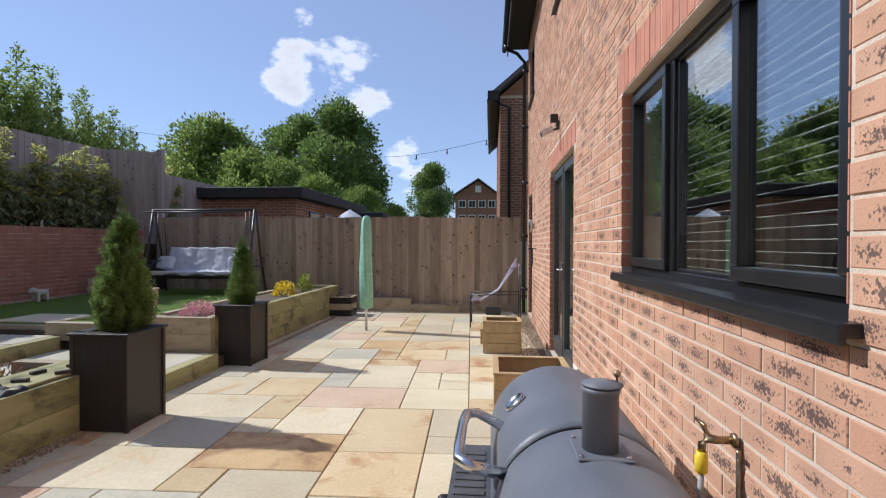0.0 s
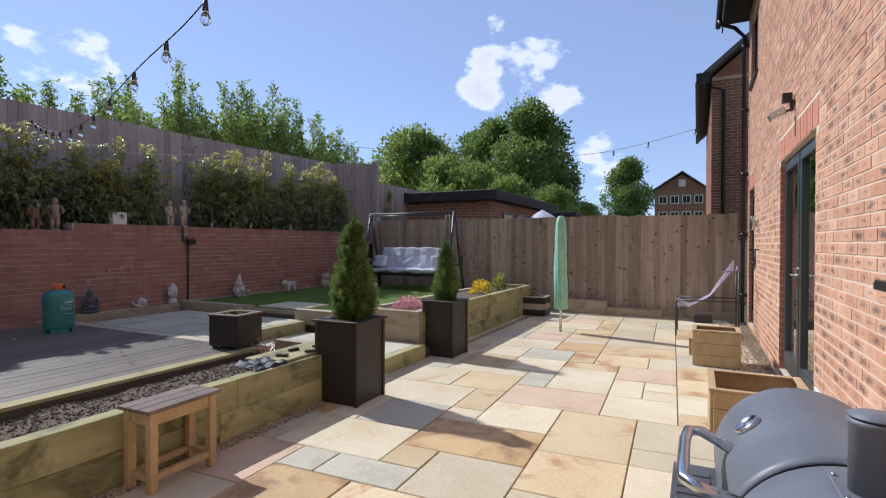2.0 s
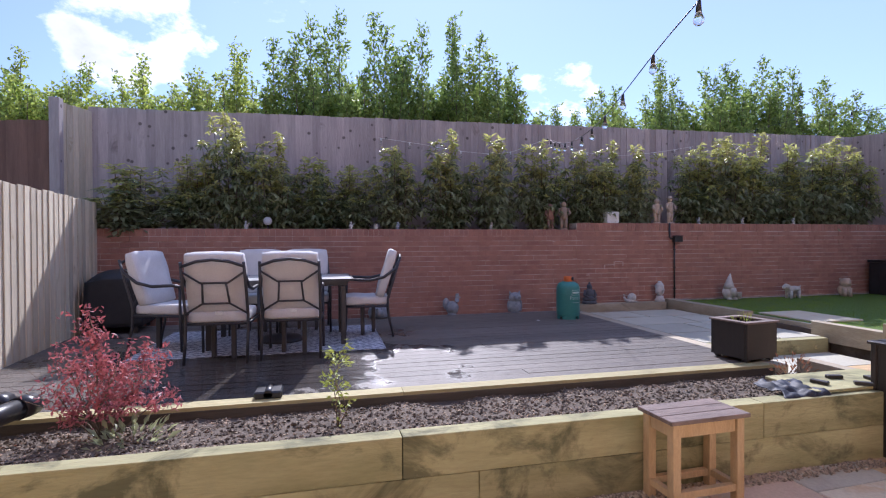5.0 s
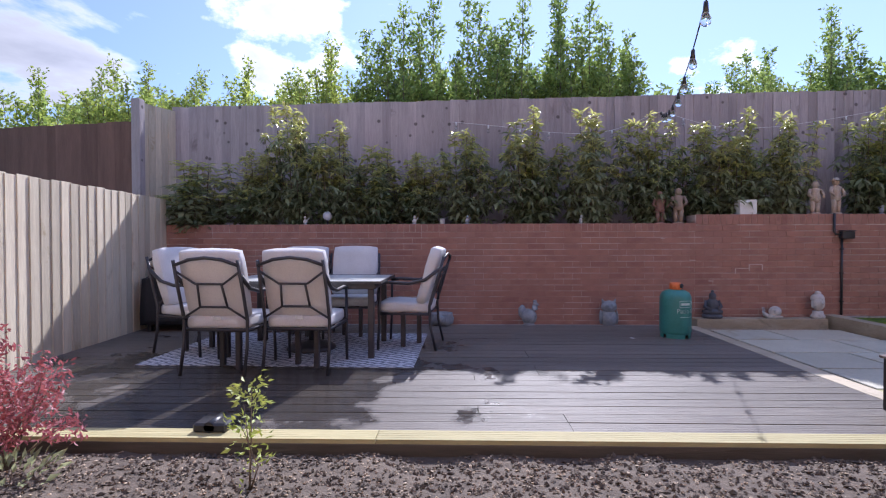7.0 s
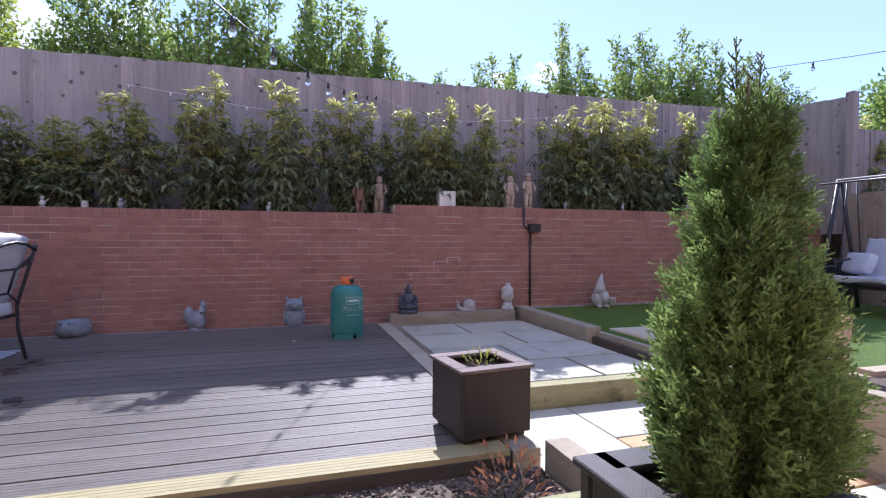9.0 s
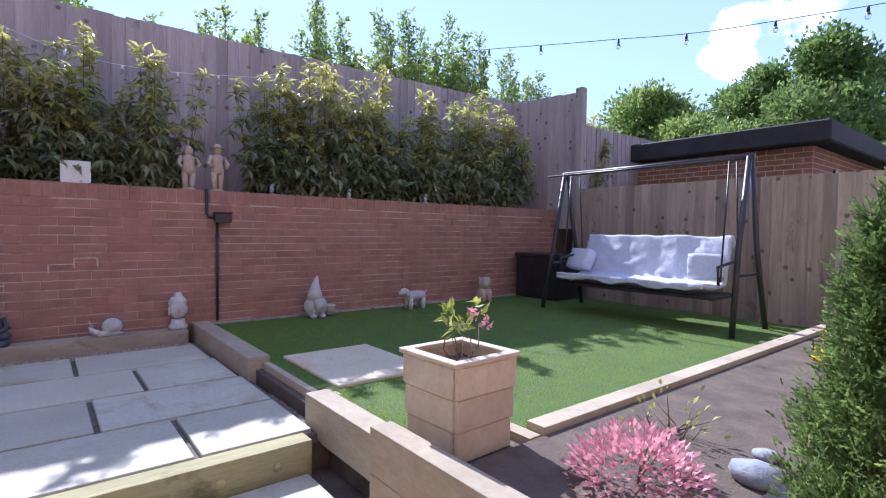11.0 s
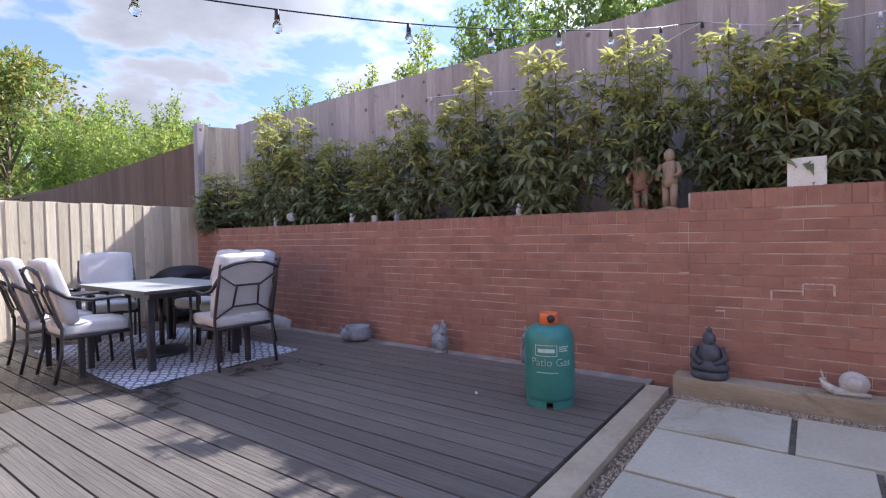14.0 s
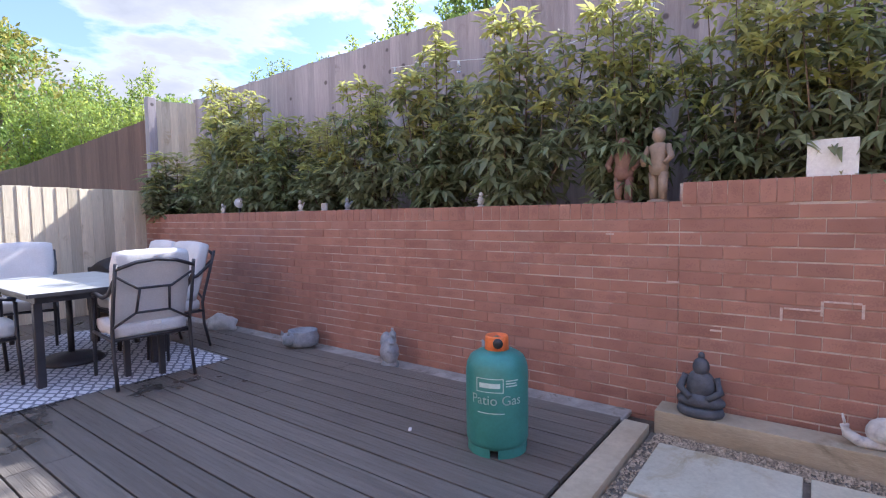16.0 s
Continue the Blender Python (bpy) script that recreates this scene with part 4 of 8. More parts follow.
def casement(name, hole, mats, lights, label, sill=True, doors=False, set_back=0.055, fixed=()):
    """A framed window or door set in a hole of the house wall: lights are the splits along y, from near to far."""
    a, b, c, d = hole
    x = HOUSE_X + set_back
    root = thing(name, (x, 0, 0), 0, label, "door" if doors else "window", "", "structure")
    fw = 0.045
    bm = bmesh.new()
    bm_box(bm, 0, 0.07, a, b, c, c + fw, 0.004)
    bm_box(bm, 0, 0.07, a, b, d - fw, d, 0.004)
    bm_box(bm, 0, 0.07, a, a + fw, c + fw, d - fw, 0.004)
    bm_box(bm, 0, 0.07, b - fw, b, c + fw, d - fw, 0.004)
    ys = [a + fw + (b - a - 2 * fw) * s for s in lights]
    for y in ys[1:-1]:
        bm_box(bm, 0, 0.07, y - 0.02, y + 0.02, c + fw, d - fw, 0.004)
    part("window_frame" if not doors else "door_frame", bm, mats, root)
    for k, (p, q) in enumerate(zip(ys, ys[1:])):
        p, q = p + (0.02 if k else 0), q - (0.02 if k < len(ys) - 2 else 0)
        sw = 0.048 if not doors else 0.085
        if k in fixed:
            # a light with no sash: the panes sit in the frame behind a slim bead
            z0, z1 = c + fw, d - fw
            bm = bmesh.new()
            for y0, y1, w0, w1 in ((p, q, z0, z0 + 0.014), (p, q, z1 - 0.014, z1), (p, p + 0.014, z0 + 0.014, z1 - 0.014), (q - 0.014, q, z0 + 0.014, z1 - 0.014)):
                bm_box(bm, 0.018, 0.05, y0, y1, w0, w1, 0.003)
            bead = part("glazing_bead", bm, mats, root)
            for x0 in (0.028, 0.046):
                pane = part("pane", box(x0, x0 + 0.004, p + 0.010, q - 0.010, z0 + 0.010, z1 - 0.010), M["glass"], bead)
                pane.visible_shadow = False
            continue
        bm = bmesh.new()
        z0, z1 = c + fw, d - fw
        bm_box(bm, -0.022, 0.04, p + 0.002, q - 0.002, z0 + 0.002, z0 + sw + (0.09 if doors else 0), 0.008, 2)
        bm_box(bm, -0.022, 0.04, p + 0.002, q - 0.002, z1 - sw, z1 - 0.002, 0.008, 2)
        bm_box(bm, -0.0215, 0.0395, p + 0.002, p + sw, z0 + sw, z1 - sw, 0.008, 2)
        bm_box(bm, -0.0215, 0.0395, q - sw, q - 0.002, z0 + sw, z1 - sw, 0.008, 2)
        sash = part("sash" if not doors else "door_leaf", bm, mats, root)
        pane = part("pane", box(0.008, 0.014, p + sw - 0.005, q - sw + 0.005, z0 + sw - 0.005 + (0.09 if doors else 0), z1 - sw + 0.005), M["glass"], sash)
        pane.visible_shadow = False
        pane = part("pane", box(0.026, 0.030, p + sw - 0.005, q - sw + 0.005, z0 + sw - 0.005 + (0.09 if doors else 0), z1 - sw + 0.005), M["glass"], sash)
        pane.visible_shadow = False
    if sill:
        bm = bmesh.new()
        bm_box(bm, -set_back - 0.048, 0.0, a - 0.05, b + 0.05, c - 0.026, c + 0.006, 0.008, 2)
        bm_box(bm, -set_back - 0.052, -set_back - 0.038, a - 0.052, b + 0.052, c - 0.040, c - 0.004, 0.006, 2)
        part("window_sill", bm, mats, root)
    return root


win = casement("window_1", WIN, M["black_frame"], (0, 0.333, 0.667, 1), "black casement window with three lights and venetian blinds behind", fixed=(1,))
win2 = casement("window_2", UP1, M["black_frame"], (0, 0.5, 1), "black upstairs casement window")
win3 = casement("window_3", UP2, M["black_frame"], (0, 0.5, 1), "black upstairs casement window")
door1 = casement("door_1", DOOR, M["grey_frame"], (0, 0.5, 1), "dark grey glazed french doors, closed", sill=False, doors=True)
door2 = casement("door_2", DOOR2, M["black_frame"], (0, 1), "black back door with glass, closed", sill=False, doors=True)
structure("trim_threshold", box(HOUSE_X - 0.06, HOUSE_X + 0.12, DOOR[0], DOOR[1], 0.0, 0.078, 0.005), M["grey_frame"], "dark grey threshold of the french doors", "threshold")

# brick returns in the sides of the openings
for (a, b, c, d) in HOLES:
    bm = bmesh.new()
    k = 0
    while (k + 1) * 0.075 < d + 0.01:
        z = k * 0.075 + 0.005
        if z > c - 0.01:
            for y0, y1 in ((a, a + 0.004), (b - 0.004, b)):
                bm_box(bm, HOUSE_X - 0.003, HOUSE_X + 0.052, y0, y1, z, z + 0.065)
        k += 1
    ob = part("reveal_bricks", bm, M["soldier_brick"], house_wall)
    tagged(ob, kind="stuff")

# ---- tall planters ----


def tall_planter(at, rz, w, h):
    root = thing("planter", (*at, 0), rz, "tall square dark brown slatted planter box on the patio", "planter", "tall planters")
    t = 0.025
    a = w / 2
    for s, nm in ((-1, 0), (1, 1)):
        part("side_panel", box(s * a - t / 2 * (1 + s), s * a + t / 2 * (1 - s), -a, a, 0.004, h - 0.02, 0.003), M["planter"], root)
        part("side_panel", box(-a + t, a - t, s * a - t / 2 * (1 + s), s * a + t / 2 * (1 - s), 0.004, h - 0.02, 0.003), M["planter"], root)
    for sx in (-1, 1):
        for sy in (-1, 1):
            part("corner_post", box(sx * a - 0.015, sx * a + 0.015, sy * a - 0.015, sy * a + 0.015, 0, h - 0.02, 0.004), M["planter"], root)
    bm = bmesh.new()
    for s in (-1, 1):
        bm_box(bm, -a - 0.03, a + 0.03, s * (a - 0.02) - 0.05, s * (a - 0.02) + 0.05, h - 0.02, h, 0.004)
        bm_box(bm, s * (a - 0.02) - 0.05, s * (a - 0.02) + 0.05, -a + 0.03, a - 0.03, h - 0.02, h, 0.004)
    part("rim", bm, M["planter"], root)
    bm = bmesh.new()
    bmesh.ops.create_grid(bm, x_segments=8, y_segments=8, size=a - t)
    for v in bm.verts:
        v.co.z = h - 0.05 + 0.012 * noise.noise(v.co * 11)
    part("soil", bm, M["earth"], root, "dark soil")
    return root


tall_planter((-2.885, 3.69), 1, 0.425, 0.735)
tall_planter((-2.935, 5.74), -1, 0.405, 0.70)

# ---- plants ----
M["grass"] = leafy("grass", (0.19, 0.31, 0.022), (0.31, 0.42, 0.038), 0.6, 0.45)
M["grass"].node_tree.nodes["Principled BSDF"].inputs["Specular IOR Level"].default_value = 0.12
M["laurel"] = leafy("laurel", (0.22, 0.26, 0.13), (0.36, 0.385, 0.21), 0.27, 0.5)
M["laurel_new"] = leafy("laurel_new", (0.41, 0.43, 0.12), (0.56, 0.53, 0.19), 0.36, 0.5)
M["tree_leaf"] = leafy("tree_leaf", (0.18, 0.27, 0.065), (0.29, 0.39, 0.11), 0.45, 0.5)
M["tree_light"] = leafy("tree_light", (0.28, 0.37, 0.08), (0.40, 0.48, 0.13), 0.5, 0.55)
M["tree_lime"] = leafy("tree_lime", (0.36, 0.42, 0.07), (0.48, 0.52, 0.12), 0.5, 0.6)
M["tree_dark"] = leafy("tree_dark", (0.13, 0.215, 0.055), (0.22, 0.31, 0.085), 0.55, 0.45)
M["tree_gold"] = leafy("tree_gold", (0.30, 0.27, 0.055), (0.43, 0.385, 0.10), 0.5, 0.5)
M["thuja"] = leafy("thuja", (0.115, 0.185, 0.05), (0.235, 0.315, 0.09), 0.5, 0.55)
M["maple"] = leafy("maple", (0.31, 0.075, 0.085), (0.47, 0.16, 0.17), 0.5, 0.35)
M["pink"] = leafy("pink", (0.66, 0.26, 0.33), (0.82, 0.47, 0.50), 0.6, 0.3)
M["yellow"] = leafy("yellow", (0.80, 0.62, 0.04), (0.88, 0.74, 0.12), 0.6, 0.3)
M["lime"] = leafy("lime", (0.30, 0.38, 0.06), (0.48, 0.50, 0.12), 0.5, 0.35)
M["dry"] = leafy("dry", (0.28, 0.12, 0.06), (0.42, 0.22, 0.12), 0.8, 0.2)
M["bark"] = surf("bark", (0.12, 0.09, 0.065), (0.2, 0.15, 0.11), 8, 0.9, 0.6, stretch=(1, 1, 0.3))
M["twig"] = surf("twig", (0.13, 0.09, 0.06), (0.2, 0.15, 0.1), 8, 0.9, 0.3)

LEAF_V = np.array([(0, 0, 0), (0.5, 0.45, 0.10), (0, 0.5, 0.0), (-0.5, 0.45, 0.10), (0, 1, -0.08)])
LEAF_F = np.array([(0, 1, 2), (0, 2, 3), (2, 1, 4), (2, 4, 3)])
# a flat scaly spray, as cypress and thuja have
SPRAY_V = np.array([(0, 0, 0), (0.10, 0.25, 0), (-0.10, 0.25, 0), (0.45, 0.42, 0.05), (-0.45, 0.42, 0.05), (0.08, 0.55, 0.02), (-0.08, 0.55, 0.02), (0.34, 0.78, 0.07), (-0.34, 0.78, 0.07), (0, 1.05, 0.05)])
SPRAY_F = np.array([(0, 1, 2), (1, 3, 5), (2, 6, 4), (1, 5, 6), (1, 6, 2), (5, 7, 9), (6, 9, 8), (5, 9, 6)])


def scatter(name, tv, tf, P, D, size, width, material, rng, parent=None, label="", roll=math.pi):
    """Many leaves as one mesh: at P, growing along D, with lengths size and a width ratio."""
    n = len(P)
    D = D / np.maximum(np.linalg.norm(D, axis=1, keepdims=True), 1e-6)
    ref = np.tile(np.array((0, 0, 1.0)), (n, 1))
    side = np.cross(D, ref)
    bad = np.linalg.norm(side, axis=1) < 1e-3
    side[bad] = (1, 0, 0)
    side /= np.linalg.norm(side, axis=1, keepdims=True)
    nor = np.cross(side, D)
    a = rng.uniform(-roll, roll, n)[:, None]
    s2 = side * np.cos(a) + nor * np.sin(a)
    n2 = -side * np.sin(a) + nor * np.cos(a)
    sz = np.broadcast_to(size, (n,))[:, None, None]
    V = P[:, None, :] + sz * (tv[None, :, 0:1] * width * s2[:, None, :] + tv[None, :, 1:2] * D[:, None, :] + tv[None, :, 2:3] * n2[:, None, :])
    F = tf[None] + (np.arange(n) * len(tv))[:, None, None]
    me = bpy.data.meshes.new(name)
    V = V.reshape(-1, 3)
    F = F.reshape(-1)
    k = tf.shape[1]
    me.vertices.add(len(V))
    me.vertices.foreach_set("co", V.astype(np.float32).ravel())
    me.loops.add(len(F))
    me.loops.foreach_set("vertex_index", F.astype(np.int32))
    me.polygons.add(len(F) // k)
    me.polygons.foreach_set("loop_start", np.arange(0, len(F), k, dtype=np.int32))
    me.polygons.foreach_set("loop_total", np.full(len(F) // k, k, dtype=np.int32))
    me.update(calc_edges=True)
    me.materials.append(material)
    ob = new(name, me)
    ob.parent = parent
    return tagged(ob, label)


def unit(rng, n):
    v = rng.normal(size=(n, 3))
    return v / np.linalg.norm(v, axis=1, keepdims=True)


def clusters(tips, dirs, per, rng, spread=0.9, reach=0.05):
    """Leaves round each twig tip: where they sit and which way they grow."""
    P = np.repeat(tips, per, axis=0) + rng.normal(scale=reach, size=(len(tips) * per, 3))
    D = np.repeat(dirs, per, axis=0) + spread * unit(rng, len(tips) * per)
    return P, D


def limbs(bm, base, tips, r0, rng, bend=0.25):
    for t in tips:
        t = np.array(t)
        b = np.array(base)
        mid = b + (t - b) * 0.5 + rng.normal(scale=bend * 0.15, size=3)
        mid[2] = b[2] + (t[2] - b[2]) * 0.42
        bm_tube(bm, [b, mid, t], [r0, r0 * 0.6, r0 * 0.22], 5)
    return bm


def shrub(seed, h, wide, stems, label):
    """An evergreen hedge shrub: upright stems, side twigs that end in whorls of long glossy drooping leaves, paler at the tops."""
    rng = np.random.default_rng(seed)
    root = thing("shrub", (0, 0, 0), 0, label, "shrub", "shrubs on the terrace")
    bm = bmesh.new()
    old, new_tips = [], []
    for i in range(stems):
        a = 2.4 * i + rng.uniform(-0.5, 0.5)
        reach = wide * math.sqrt((i + 0.6) / stems) * rng.uniform(0.75, 1.1)
        top = h * (rng.uniform(0.86, 1.0) if i < 3 else rng.uniform(0.45, 0.92))
        end = Vector((0.55 * reach * math.cos(a), reach * math.sin(a), top))
        mid = Vector((end.x * 0.7, end.y * 0.75, top * 0.45))
        bm_tube(bm, [(0.1 * end.x, 0.1 * end.y, -0.08), mid, end], [0.010, 0.007, 0.003], 5)
        nodes = max(4, int(top / 0.10))
        for k in range(nodes):
            t = 0.06 + 0.94 * (k + rng.uniform(0, 0.8)) / nodes
            at = (mid * (t / 0.45)) if t < 0.45 else mid.lerp(end, (t - 0.45) / 0.55)
            for _ in range(2):
                b = rng.uniform(0, 6.28)
                ln = rng.uniform(0.05, 0.24) * (1.1 - 0.75 * t)
                tip = at + Vector((math.cos(b), math.sin(b), 0.35)) * ln
                (new_tips if tip.z > h * 0.36 and rng.uniform() < 1.8 * (tip.z / h - 0.28) else old).append(tip)
        new_tips.append(end)
    for tips, nm, mat, droop, size, note in ((old, "crown", "laurel", -0.5, 0.142, ""), (new_tips, "tip_foliage", "laurel_new", -0.05, 0.112, "pale yellow-green new leaves")):
        tips = np.array(tips)
        per = 8
        a = np.tile(np.arange(per) * 2 * math.pi / per, len(tips)) + np.repeat(rng.uniform(0, 6.28, len(tips)), per) + rng.uniform(-0.3, 0.3, len(tips) * per)
        D = np.stack([np.cos(a), np.sin(a), droop + rng.normal(scale=0.42, size=len(a))], 1)
        P = np.repeat(tips, per, axis=0) + rng.normal(scale=0.012, size=(len(a), 3))
        scatter(nm, LEAF_V, LEAF_F, P, D, rng.uniform(0.7, 1.15, len(a)) * size, 0.34, M[mat], rng, root, note, roll=0.5)
    tagged(part("stem", bm, M["twig"], root), kind="stuff")
    return root


SHRUB_LABEL = "glossy evergreen shrub with pale new tips, above the brick wall"
kinds = [shrub(k + 1, 1.6, 0.50, n, SHRUB_LABEL) for k, n in enumerate((15, 17, 13, 16))]
rnd = random.Random(8)
# along the wall: place, top above the ground, breadth
HEDGE = ((-2.45, 2.50, 1.15), (-1.75, 2.62, 0.7), (-1.22, 3.22, 0.75), (-0.62, 2.95, 0.85), (-0.05, 2.72, 0.85), (0.45, 2.55, 0.7), (1.10, 2.86, 0.75), (1.95, 3.12, 0.9), (2.72, 3.2, 0.95),
         (3.50, 3.05, 0.7), (4.20, 2.92, 0.7), (4.70, 3.05, 0.8), (5.25, 3.14, 0.75), (6.45, 3.12, 0.8), (7.0, 3.26, 0.9), (7.7, 3.32, 1.0), (8.5, 3.3, 1.0), (9.3, 3.36, 1.0), (10.1, 3.12, 0.85))
for k, (y, top, broad) in enumerate(HEDGE):
    src = kinds[k % 4]
    at = pose(-8.27 + (0.18 if k == 0 else rnd.uniform(-0.05, 0.05)), y, 1.46, 0, rnd.uniform(1, 6), rnd.uniform(-14, 14))
    c = src if k < 4 else copy_thing(src, at)
    if k < 4:
        c.matrix_basis = at
    c.scale = (1.0, broad * 1.12, (top - 1.46) / 1.6)
c = copy_thing(kinds[3], pose(-7.75, 11.5, 1.5, 0, 0, 40))
c.scale = (0.9, 1.0, 1.1)


def conifer(at, h, r, seed, label, branches=430, per=52):
    """A clipped thuja: tufts of fine upright scaly sprays round a hidden stem, thinning to a forked tip."""
    rng = np.random.default_rng(seed)
    root = thing("conifer", at, 0, label, "conifer", "clipped conifers")

    def radius(t):
        return np.where(t < 0.15, 0.85 + 1.0 * t, 1.0 - np.clip((t - 0.15) / 0.85, 0, 1) ** 0.95 * 0.92)

    tb = rng.uniform(0, 0.83, branches) ** 1.1
    ab = rng.uniform(0, 2 * math.pi, branches)
    rb = r * radius(tb) * rng.uniform(0.52, 1.12, branches) * (1 + 0.16 * np.sin(3 * ab + 9 * tb + seed))
    C = np.stack([rb * np.cos(ab), rb * np.sin(ab), tb * h], 1)
    out = np.stack([np.cos(ab), np.sin(ab), np.zeros(branches)], 1)
    u = rng.uniform(0, 1, (branches, per))
    side = rng.normal(scale=0.012, size=(branches, per, 3)) * (1.1 - 0.7 * tb)[:, None, None]
    ln = (0.06 + 0.10 * rng.uniform(size=branches)) * (1.05 - 0.7 * tb)
    P = C[:, None] + u[..., None] * ln[:, None, None] * (0.45 * out[:, None] + np.array((0, 0, 0.9))) + side
    P = P.reshape(-1, 3)
    D = (0.65 * out[:, None] + np.array((0, 0, 0.65)) + 0.7 * unit(rng, branches * per).reshape(branches, per, 3)).reshape(-1, 3)
    scatter("foliage", SPRAY_V, SPRAY_F, P, D, rng.uniform(0.016, 0.032, len(P)) * np.repeat(1.1 - 0.45 * tb, per), 0.36, M["thuja"], rng, root)
    # a dim inner mass of sprays, so that no light shows through
    n = 2600
    t = rng.uniform(0, 0.82, n)
    a = rng.uniform(0, 6.28, n)
    rr = r * radius(t) * 0.62 * np.sqrt(rng.uniform(0.2, 1, n))
    scatter("inner_foliage", SPRAY_V, SPRAY_F, np.stack([rr * np.cos(a), rr * np.sin(a), t * h], 1), np.stack([np.cos(a), np.sin(a), np.full(n, 0.9)], 1), rng.uniform(0.03, 0.05, n) * (1.1 - 0.5 * t), 0.5, M["thuja"], rng, root)
    # the forked open tip: bare leaders with upright branchlets
    bm = bmesh.new()
    P, D = [], []
    for fy, top in ((-0.045, 1.0), (0.05, 0.985), (0.006, 0.90)):
        base, end = Vector((0, fy * 0.5, 0.70 * h)), Vector((rng.uniform(-0.012, 0.012), fy, top * h))
        bm_tube(bm, [base, end], [0.004, 0.0012], 5)
        for k in range(26):
            f = 0.30 + 0.68 * k / 26
            at = base.lerp(end, f)
            aa = k * 2.4 + rng.uniform(-0.4, 0.4)
            ln = 0.085 * (1.12 - f) * rng.uniform(0.7, 1.2)
            tip = at + Vector((math.cos(aa) * 0.65, math.sin(aa) * 0.65, 0.85)) * ln
            bm_tube(bm, [at, tip], [0.0022, 0.0012], 4)
            for j in range(3):
                p = at.lerp(tip, 0.35 + 0.25 * j)
                q = p + Vector((rng.uniform(-1, 1), rng.uniform(-1, 1), 1.0)).normalized() * ln * 0.38
                bm_tube(bm, [p, q], [0.0018, 0.001], 4)
                if f < 0.62:
                    P.append(p)
                    D.append(q - p)
    part("leader", bm, M["thuja"], root)
    scatter("tip_sprays", SPRAY_V, SPRAY_F, np.array(P), np.array(D), rng.uniform(0.016, 0.03, len(P)), 0.6, M["thuja"], rng, root)
    bm = bm_tube(bmesh.new(), [(0, 0, -0.06), (0.005, 0, h * 0.5), (0, 0.005, h * 0.93)], [0.022, 0.014, 0.003], 6)
    for k in range(26):
        z = h * (0.06 + 0.03 * k)
        aa = k * 2.4
        rr = r * 0.55 * (1 - z / h)
        bm_tube(bm, [(0, 0, z), (rr * math.cos(aa), rr * math.sin(aa), z + rr * 1.1)], [0.006, 0.002], 4)
    part("trunk", bm, M["bark"], root)
    return root


conifer((-2.915, 3.765, 0.69), 1.06, 0.158, 5, "cone-shaped clipped green conifer in a tall planter", 520, 120)
conifer((-2.94, 5.75, 0.655), 0.86, 0.125, 9, "smaller cone-shaped green conifer in a tall planter", 330, 60)


def tree(at, h, crown, seed, mats, label, leaf=0.16, n_tips=420, per=11, base=0.25, slim=1.0, trunk_r=0.09, rz=0):
    """A broadleaf tree: tapered trunk, limbs to clumps, and clumps of leaves with gaps between."""
    rng = np.random.default_rng(seed)
    root = thing("tree", at, rz, label, "tree", "")
    nc = 26
    t = rng.uniform(base, 1.0, nc)
    wide = np.sin(np.clip((t - base) / (1 - base), 0.02, 1) ** 0.8 * 2.5 + 0.45)
    a = rng.uniform(0, 6.28, nc)
    rr = crown * wide * np.sqrt(rng.uniform(0.15, 1, nc))
    C = np.stack([rr * np.cos(a), rr * np.sin(a), t * h], 1)
    C[0] = (0, 0, h * 0.97)
    which = rng.integers(0, nc, n_tips)
    rad = crown * rng.uniform(0.26, 0.42, nc)
    u = unit(rng, n_tips) * (rng.uniform(0.25, 1, (n_tips, 1)) ** 0.5)
    tips = C[which] + u * rad[which][:, None] * np.array((1, 1, 1.0 * slim))
    dirs = u + np.array((0, 0, 0.25))
    P, D = clusters(tips, dirs, per, rng, 0.8, leaf * 0.8)
    half = rng.uniform(size=len(P)) < 0.6
    scatter("crown", LEAF_V, LEAF_F, P[half], D[half], rng.uniform(0.7, 1.2, half.sum()) * leaf, 0.55, mats[0], rng, root)
    scatter("crown", LEAF_V, LEAF_F, P[~half], D[~half], rng.uniform(0.7, 1.2, (~half).sum()) * leaf, 0.55, mats[1], rng, root)
    bm = bm_tube(bmesh.new(), [(0, 0, -0.2), (0.02 * h, 0, h * 0.4), (0, 0.01 * h, h * 0.92)], [trunk_r, trunk_r * 0.65, trunk_r * 0.12], 7)
    for c in C[1:]:
        z0 = c[2] * 0.62
        bm_tube(bm, [(0.012 * h, 0, z0), tuple(np.array((c[0] * 0.5, c[1] * 0.5, z0 + (c[2] - z0) * 0.6))), tuple(c)], [trunk_r * 0.4, trunk_r * 0.25, trunk_r * 0.08], 5)
    part("trunk", bm, M["bark"], root)
    return root


